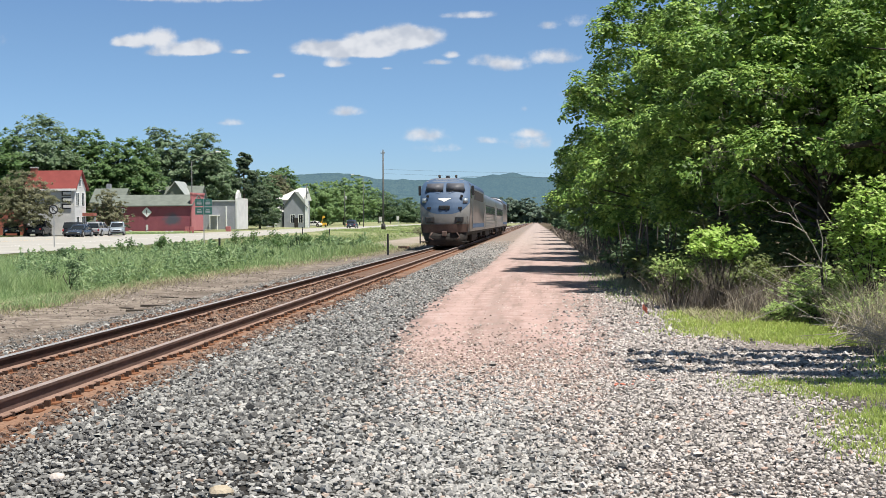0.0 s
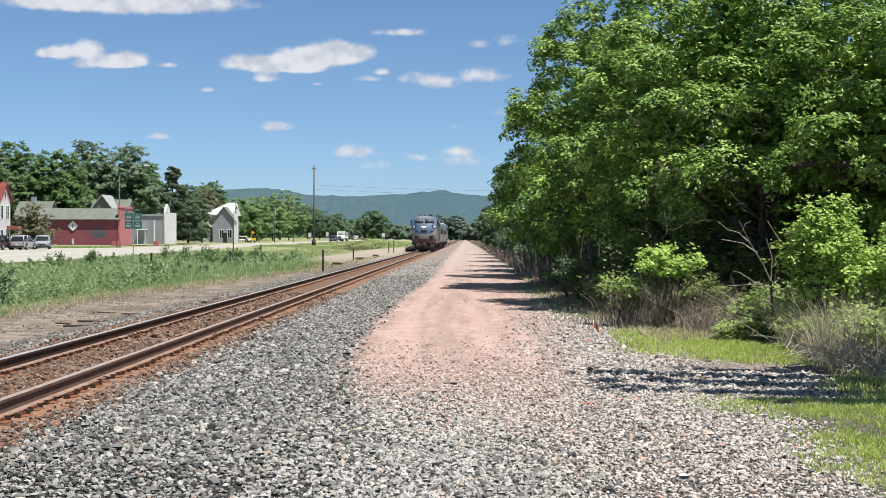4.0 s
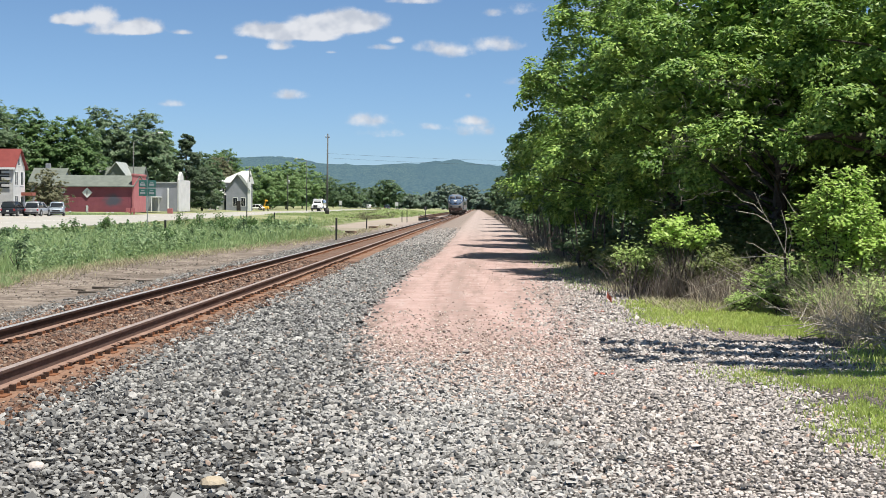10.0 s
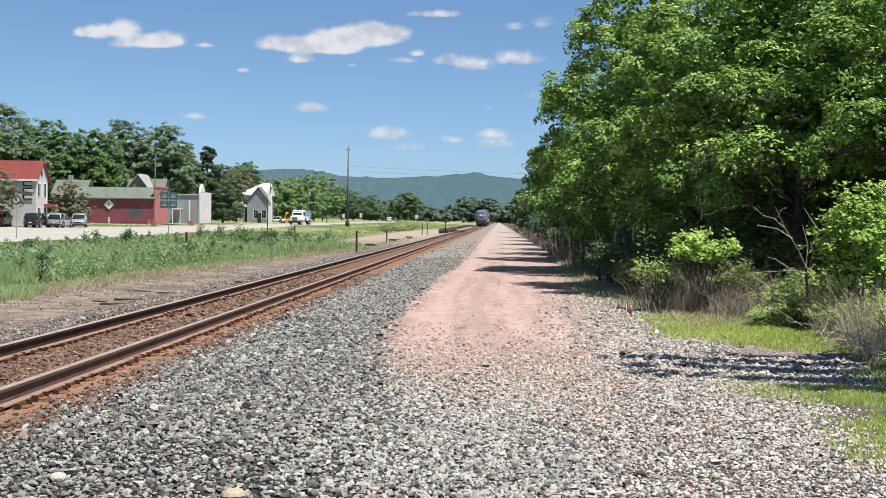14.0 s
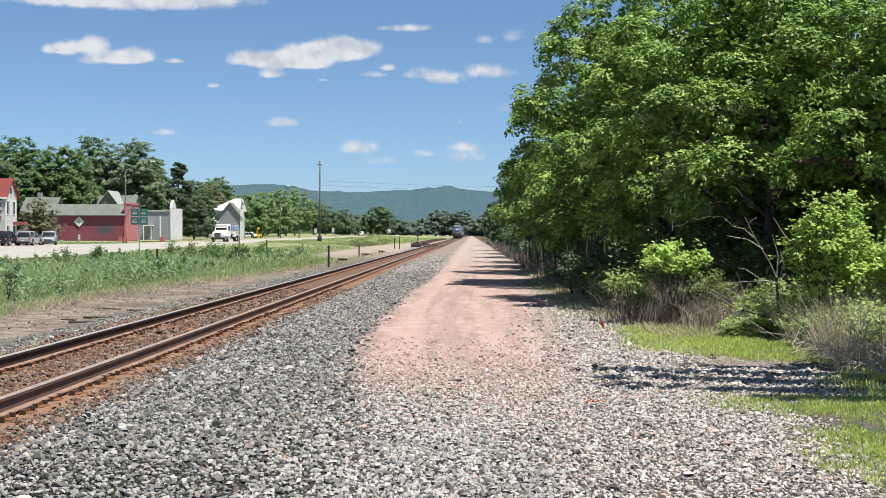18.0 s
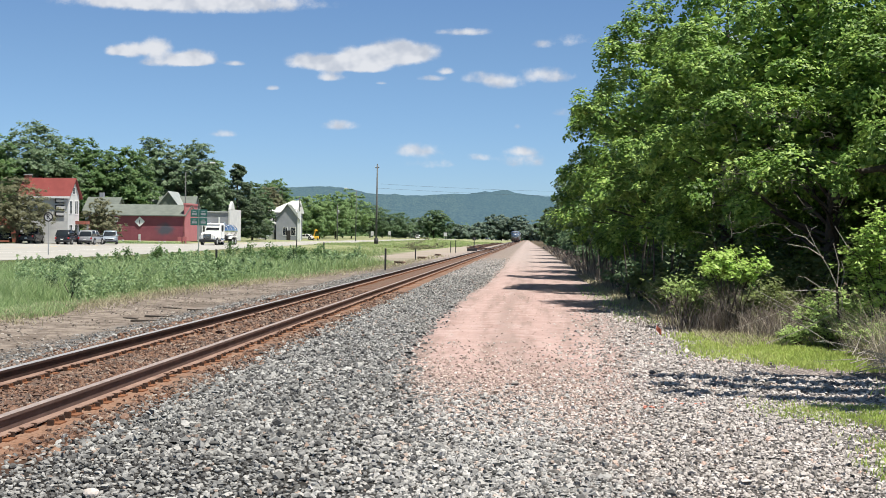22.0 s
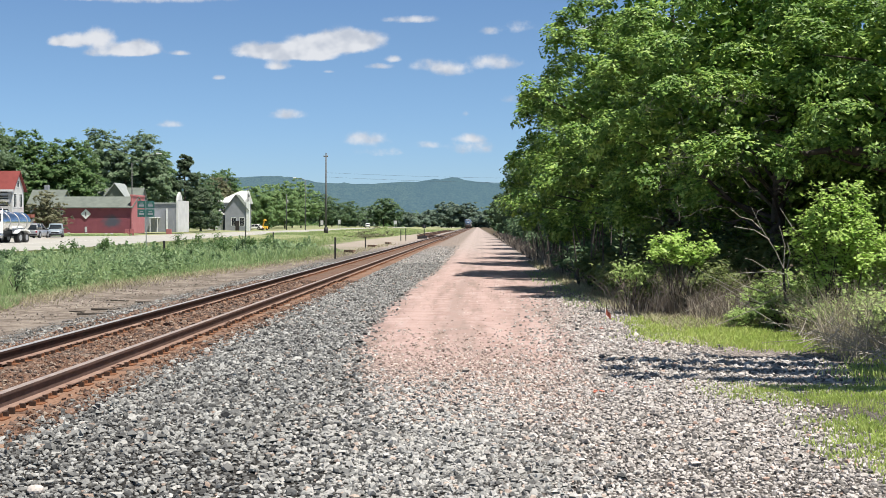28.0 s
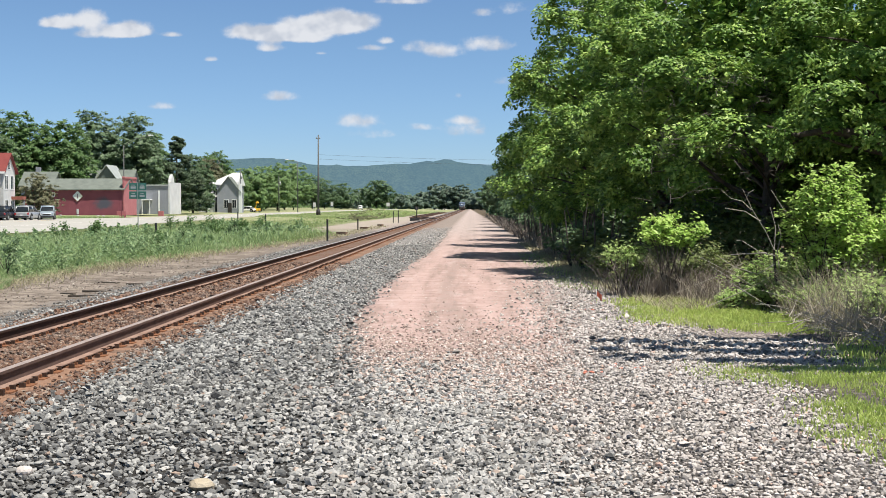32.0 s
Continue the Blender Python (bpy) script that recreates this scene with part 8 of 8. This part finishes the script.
def white_barn():
    h = thing("house", 0, 0, 0, label="white gabled house with a bright metal roof", category="house", group="buildings of the town")
    y0, g = 250.0, 0.6
    part("wall", bx(-52.6, -47.2, y0, y0 + 8, g, 6.3), M["grey_wall"], h)
    part("roof", hip_roof(-53.0, -46.9, y0 - 0.4, y0 + 8.4, 6.3, 8.75, -48.6), M["off_white"], h, "bright sheet-metal roof")
    part("gable_wing", gable(bmesh.new(), -50.4, -45.9, y0 - 3.2, y0, g, 4.9, 7.7, "y"), M["grey_wall"], h, "grey gabled front wing")
    part("wing_roof", roof_slab(bmesh.new(), -50.4, -45.9, y0 - 3.2, y0, 4.9, 7.7, 0.35, along="y"), M["grey_roof"], h)
    part("porch", gable(bmesh.new(), -54.2, -51.0, y0 - 2.5, y0, g, 3.8, 5.2, "y"), M["off_white"], h)
    part("corner_column", bx(-46.1, -45.5, y0 - 3.4, y0 - 2.8, g, 6.4), M["white"], h)
    for x in (-49.0, -47.4):
        window(h, x, x + 0.8, y0 - 3.2, 1.6, 3.2)
    window(h, -51.8, -51.0, y0, 4.2, 5.4)
    window(h, -53.4, -52.6, y0 - 2.5, 1.6, 2.8)
    part("door", bx(-48.3, -47.5, y0 - 3.26, y0 - 3.2, g, 2.6), M["loco_dark"], h)
    # scaled about the eye point: clears the highway, keeps its look from the camera
    for ob in h.children_recursive:
        ob.data.transform(Matrix.Translation((0, 0, 1.75)) @ Matrix.Scale(1.2, 4) @ Matrix.Translation((0, 0, -1.75)))
    for x, r in ((-66.0, 1.5), (-62.6, 1.6), (-68, 1.2)):
        shrub("garden_shrub", x, 291, 2.2, r, "leaf_far", 260, 0.3, "dark clipped shrub before the white house", 8)
    tree(-60.9, 286, 6.4, 2.1, 0.9, 26, 160, 0.34, "leaf_dusk", "small dark tree shading a white house's corner", "garden_tree", 0.16, group="trees of the town")
    y = thing("yellow_machine", -54.0, 314, gz(-54, 314), label="small yellow loader with a raised arm", category="loader")
    part("body", bx(-1.0, 1.0, -0.8, 0.8, 0.5, 1.5, 0.08), M["yellow"], y)
    part("arm", prism(bmesh.new(), [(-0.9, 1.4), (-0.5, 1.5), (0.1, 3.6), (-0.2, 3.7)], -0.2, 0.2), M["yellow"], y)
    part("bucket", prism(bmesh.new(), [(-0.5, 3.4), (0.5, 3.2), (0.5, 3.7), (-0.1, 3.9)], -0.6, 0.6), M["yellow"], y)
    for a in (-0.8, 0.8):
        for e in (-0.7, 0.7):
            wheel_part(y, a, e, 0.45, 0.3)
    for ob in y.children_recursive:
        ob.data.transform(Matrix.Scale(0.72, 4))


def pole_with_wires():
    p = thing("utility_pole", -28.25, 230, gz(-28.25, 230), label="tall grey wooden utility pole", category="utility pole")
    part("shaft", cyl(bmesh.new(), (0, 0, -0.2), (0.05, 0, 14.7), 0.2, 0.12, 10), M["pole"], p)
    part("crossarm", bx(-0.4, 0.4, -0.06, 0.06, 14.1, 14.25, 0.01), M["pole"], p)
    for x in (-0.33, 0.33):
        part("insulator", cyl(bmesh.new(), (x, 0, 14.25), (x, 0, 14.45), 0.06, 0.04, 8), M["off_white"], p)
    part("cap", cyl(bmesh.new(), (0.05, 0, 14.7), (0.05, 0, 14.85), 0.12, 0.03, 8), M["pole"], p)
    part("base_guard", cyl(bmesh.new(), (0, 0, 0), (0, 0, 1.1), 0.42, 0.38, 12), M["black"], p, "black guard round the foot")
    # wires to poles out of sight
    for z0, ends in ((11.2, [(60, 300, 14.0)]), (10.4, [(60, 300, 12.8)])):
        for ex, ey, ez in ends:
            a, b = np.array([-28.2, 230, gz(-28, 230) + z0]), np.array([ex, ey, ez])
            pts = []
            for k in range(15):
                s = k / 14
                q = a * (1 - s) + b * s
                q[2] -= 1.1 * 4 * s * (1 - s)
                pts.append((q, 0.014))
            v, f = tube_mesh([pts], 4)
            ob = new("overhead_wire", np_mesh("overhead_wire", v, f, [M["black"]]))
            tagged(ob, "thin black overhead wire from the utility pole", "wire", "overhead wires")
    for x, y in ((60, 300),):
        q = thing("utility_pole", x, y, gz(x, y), label="grey wooden utility pole among trees", category="utility pole")
        part("shaft", cyl(bmesh.new(), (0, 0, -0.2), (0, 0, 14.2), 0.2, 0.12, 8), M["pole"], q)

    def lamp(x, y, h, arm, rise):
        s = thing("street_lamp", x, y, gz(x, y), label="tall grey street lamp with a curved arm", category="street lamp", group="street lamps")
        part("post", cyl(bmesh.new(), (0, 0, -0.1), (0, 0, h), 0.12, 0.07, 8), M["pole"], s)
        v, f = tube_mesh([[((0, 0, h - 0.1), 0.05), ((arm * 0.4, 0, h + rise * 0.6), 0.045), ((arm, 0, h + rise), 0.04)]], 6)
        part("arm", np_mesh("arm", v, f, [M["pole"]]), None, s)
        part("lamp_head", bx(arm - 0.25, arm + 0.55, -0.17, 0.17, h + rise - 0.08, h + rise + 0.1, 0.05), M["white"], s, "pale lamp head")

    lamp(-55.3, 198, 11.4, 4.2, 1.5)
    lamp(-43.2, 310, 12.6, -2.8, 0.5)
    for u, y, h in ((-0.1855, 300, 10.5), (-0.1545, 330, 9.5)):
        q = thing("utility_pole", u * y, y, gz(u * y, y), label="grey pole at the highway's edge", category="utility pole")
        part("shaft", cyl(bmesh.new(), (0, 0, -0.2), (0, 0, h), 0.16, 0.1, 8), M["pole"], q)
        part("transformer", cyl(bmesh.new(), (0.3, 0, h - 2.4), (0.3, 0, h - 1.5), 0.22, n=10), M["steel"], q)


def signs():
    def post(name, x, y, h, label, category="sign"):
        t = thing(name, x, y, gz(x, y), label=label, category=category)
        part("post", bx(-0.035, 0.035, -0.02, 0.02, -0.1, h), M["steel"], t)
        return t

    # route markers: four small green panels
    t = post("route_sign", -26.8, 100, 3.75, "cluster of four green route panels on one post")
    for i, (x, z) in enumerate(((-0.36, 3.4), (0.36, 3.4), (-0.36, 2.72), (0.36, 2.72))):
        q = part("panel", bx(x - 0.33, x + 0.33, -0.06, -0.03, z - 0.3, z + 0.3, 0.01), M["sign_green"], t)
        part("mark", bx(x - 0.2, x + 0.2, -0.068, -0.061, z - 0.16, z + 0.02), M["steel"], q)
        part("mark", bx(x - 0.14, x + 0.14, -0.068, -0.061, z + 0.09, z + 0.15), M["steel"], q)
    # round sign with a letter
    t = post("round_sign", -34.6, 88, 3.1, "round white sign with a black ring and letter")
    part("disc", cyl(bmesh.new(), (0, -0.03, 2.75), (0, -0.055, 2.75), 0.345, n=28), M["off_white"], t)
    bm = bmesh.new()
    ring = [[(r * math.cos(2 * math.pi * i / 32), y, 2.75 + r * math.sin(2 * math.pi * i / 32)) for i in range(32)] for r, y in ((0.26, -0.058), (0.26, -0.072), (0.35, -0.072), (0.35, -0.058))]
    part("ring", loft(ring, cap=False), M["black"], t)
    cu = bpy.data.curves.new("letter", "FONT")
    cu.body, cu.size, cu.extrude, cu.align_x, cu.align_y = "R", 0.5, 0.006, "CENTER", "CENTER"
    ob = new("letter_source", cu)
    me = bpy.data.meshes.new_from_object(ob.evaluated_get(bpy.context.evaluated_depsgraph_get()))
    bpy.data.objects.remove(ob)
    me.transform(Matrix.Translation((0, -0.066, 2.75)) @ Matrix.Rotation(radians(90), 4, "X"))
    me.materials.clear()
    part("letter", me, M["black"], t, "black letter R")
    part("slash", prism(bmesh.new(), [(-0.22, 2.93), (-0.18, 2.97), (0.22, 2.57), (0.18, 2.53)], -0.082, -0.074), M["black"], t)
    # posts by the track
    for x, y, h, lab in ((-7.75, 67.2, 1.12, "thin black marker post beside the track"), (-9.1, 100, 0.85, "short dark marker post in the grass"), (-16.6, 65.5, 0.95, "dark fence post standing in tall grass"), (-9.4, 150, 1.3, "dark post beside the siding"), (-8.8, 150, 1.45, "dark post beside the siding"), (-19.5, 118, 1.1, "thin post at the meadow's edge"), (-24.0, 128, 1.2, "thin post at the meadow's edge")):
        t = thing("marker_post", x, y, gz(x, y), label=lab, category="post", group="marker posts")
        part("post", bx(-0.05, 0.05, -0.04, 0.04, -0.1, h, 0.008), M["black"], t)
        part("cap", bx(-0.055, 0.055, -0.045, 0.045, h, h + 0.05, 0.008), M["black"], t)
    # switch stand
    t = thing("switch_stand", -7.3, 166, 0.0, label="black switch stand with a target beside the rails", category="switch stand")
    part("base", bx(-0.9, 0.4, -0.25, 0.25, -0.1, 0.28, 0.03), M["black"], t)
    part("mast", cyl(bmesh.new(), (0, 0, 0.2), (0, 0, 1.7), 0.06, n=8), M["black"], t)
    part("target", bx(-0.22, 0.22, -0.02, 0.02, 1.35, 1.8, 0.01), M["black"], t)
    part("lever", cyl(bmesh.new(), (-0.2, 0, 0.3), (-0.9, 0, 0.75), 0.035, n=6), M["black"], t)
    # discarded ties on the verge
    for x, y, rz, L in ((-8.7, 84, 50, 0.9), (-8.9, 122, 30, 1.0), (-9.0, 105, 60, 0.8)):
        t = thing("old_tie", x, y, gz(x, y), rz, "discarded dark wooden tie lying on the verge", "timber")
        part("timber", bx(-0.12, 0.12, -L / 2, L / 2, -0.02, 0.2, 0.015), M["tie"], t)
    # rotten boards half sunk in the bare dirt
    for x, y, rz, L, w in ((-8.0, 25.7, 82, 0.7, 0.1), (-8.15, 27.3, 70, 0.9, 0.09), (-8.9, 30.7, 65, 0.5, 0.12), (-8.0, 29.7, 80, 0.5, 0.08), (-8.7, 26.8, 60, 0.4, 0.08)):
        t = thing("rotten_board", x, y, gz(x, y), rz, "rotten dark board lying in bare dirt", "timber", "rotten boards beside the track")
        part("timber", bx(-w / 2, w / 2, -L / 2, L / 2, -0.03, 0.03, 0.008), M["bark"], t)
    # larger stones lying loose on the ballast
    for x, y, d, mat, lab in ((-2.94, 8.17, 0.1, "pinkstone", "large pinkish stone lying on grey ballast"), (-1.64, 7.6, 0.13, "straw_stone", "large yellowish stone lying on grey gravel")):
        r = np.random.default_rng(int(d * 1000))
        bm = bmesh.new()
        q = bmesh.ops.create_icosphere(bm, subdivisions=2, radius=d / 2)
        for v in q["verts"]:
            k = 1 + 0.35 * noise.noise(v.co * 18 + Vector((x, y, 0)))
            v.co = Vector((v.co.x * 1.2 * k, v.co.y * 0.9 * k, v.co.z * 0.7 * k))
        t = thing("stone", x, y, gz(x, y) + d * 0.28, label=lab, category="stone")
        part("rock", bm, M[mat], t)
    # pale panels of a business beyond the highway
    for u, y, w, h in ((-0.096, 590, 1.6, 3.6), (-0.067, 600, 1.5, 3.2), (-0.126, 480, 1.1, 2.8), (-0.112, 500, 1.0, 3.2)):
        t = thing("roadside_board", u * y, y, gz(u * y, y), label="pale board on posts beyond the highway", category="sign")
        part("board", bx(-w / 2, w / 2, -0.08, 0.08, h - 1.7, h, 0.02), M["off_white"], t)
        for a in (-w / 3, w / 3):
            part("post", bx(a - 0.07, a + 0.07, 0.08, 0.2, -0.1, h - 0.3), M["steel"], t)
    # orange survey marks on the gravel
    t = thing("survey_flag", 2.2, 22.0, gz(2.2, 22), label="small orange survey flag stuck in the gravel", category="flag")
    part("wire", cyl(bmesh.new(), (0, 0, -0.05), (0.02, 0, 0.3), 0.006, n=5), M["steel"], t)
    bm = bmesh.new()
    for k in range(4):
        a, b = k * 0.022, (k + 1) * 0.022
        f = bm.faces.new([bm.verts.new((q + 0.02, 0.012 * math.sin(q * 60), z)) for q, z in ((a, 0.18 - a), (b, 0.18 - b), (b, 0.28 - b), (a, 0.28 - a))])
    bmesh.ops.solidify(bm, geom=list(bm.faces), thickness=0.003)
    part("flag", bm, M["orange"], t)
    for x, y, s in ((1.78, 13.55, 0.16), (1.25, 13.1, 0.08), (2.0, 21.2, 0.14)):
        r = np.random.default_rng(int(y * 100))
        bm = bmesh.new()
        for k in range(6):
            c = Vector((x + r.normal(0, s * 0.7), y + r.normal(0, s * 0.8), gz(x, y) + 0.012))
            q = bmesh.ops.create_icosphere(bm, subdivisions=1, radius=0.02)
            for v in q["verts"]:
                v.co = Vector((v.co.x * r.uniform(0.8, 1.5), v.co.y, v.co.z * 0.6)) + c
        ob = part("painted_stones", bm, M["orange"], None)
        tagged(ob, "stones sprayed with orange marking paint", "painted stones", kind="stuff")


white_house()
red_building()
metal_shop()
white_barn()
pole_with_wires()
signs()
# parked cars before the white house
car(-64.4, 149.5, 205, "car_dark", "black car parked beside the white house", "sedan")
car(-60.7, 149.2, 8, "car_dark", "dark pickup parked before the white house", "pickup", "pickup", "pickup")
car(-56.3, 149.6, 2, "car_dark", "black car parked with its tail to the road", "suv")
car(-57.4, 160, 4, "car_blue", "dark blue car parked behind others", "suv")
car(-54.45, 152.5, 0, "car_silver", "silver car parked at the highway's edge", "suv")
car(-53.95, 158.0, 196, "car_pale", "pale blue-silver car parked at the highway's edge", "suv")
car(-56.6, 314, 80, "white", "white car parked beside the white house", "sedan")
car(-46.5, 520, 10, "white", "white car waiting far along the highway", "suv")


# ---- what moves ----
TRUCK = tank_truck(-46, 500, 180)
SEDAN = car(-54.5, 146, 180, "car_blue", "dark blue sedan driving through the town", "sedan")
SUV = car(-38.8, 262, 0, "car_blue", "dark blue-grey car driving away along the highway", "suv")


def motions():
    for ob, off in TRAIN:
        flip = 180 if off > 70 else 0
        walk(ob, [(t, pose(-5.335, y + off + (20.7 if flip else 0), 0.15, 0, 0, flip)) for t, y in TRAIN_Y])

    def drive(ob, rows, way):
        out = []
        for t, x, y in rows:
            out.append((t, pose(x, y, gz(x, y) + 0.05, 0, 0, way)))
        walk(ob, out)

    # bearing of the truck from the camera's place, by time
    seen = [(0.3, 0.0867), (2, 0.0935), (3.5, 0.1000), (5.5, 0.1095), (7, 0.1155), (9, 0.1255), (11, 0.1400), (13, 0.1567), (14.5, 0.1700), (16.5, 0.1902), (17.5, 0.1995), (19, 0.2177), (20.5, 0.2379), (22, 0.2610), (23, 0.2787), (24, 0.2975), (25, 0.3210), (25.5, 0.3360), (27.5, 0.3927), (28, 0.4112), (28.5, 0.4317), (29, 0.4537)]
    rows = []
    for t, b in seen:
        y = 46.5 / (b + 0.02)
        rows.append((t, -b * y, y))
    rows = [(0, rows[0][1], rows[0][2] + 5)] + rows + [(30, -45.0, 82), (32, -45.6, 55)]
    drive(TRUCK, rows, 175)
    drive(SEDAN, [(0, -54.4, 146), (0.3, -54.1, 143.6), (0.6, -53.8, 139.5), (0.9, -53.5, 136), (1.5, -53.2, 127), (3, -53, 105), (6, -53, 62), (10, -53, 5), (32, -53, -300)], 180)
    drive(SUV, [(0, -38.8, 262), (0.5, -38.6, 272), (1, -38.3, 282), (2, -38.0, 302), (3, -37.3, 322), (6, -35.7, 385), (10, -35.0, 470), (20, -27, 700), (32, -15, 980)], -2)


motions()
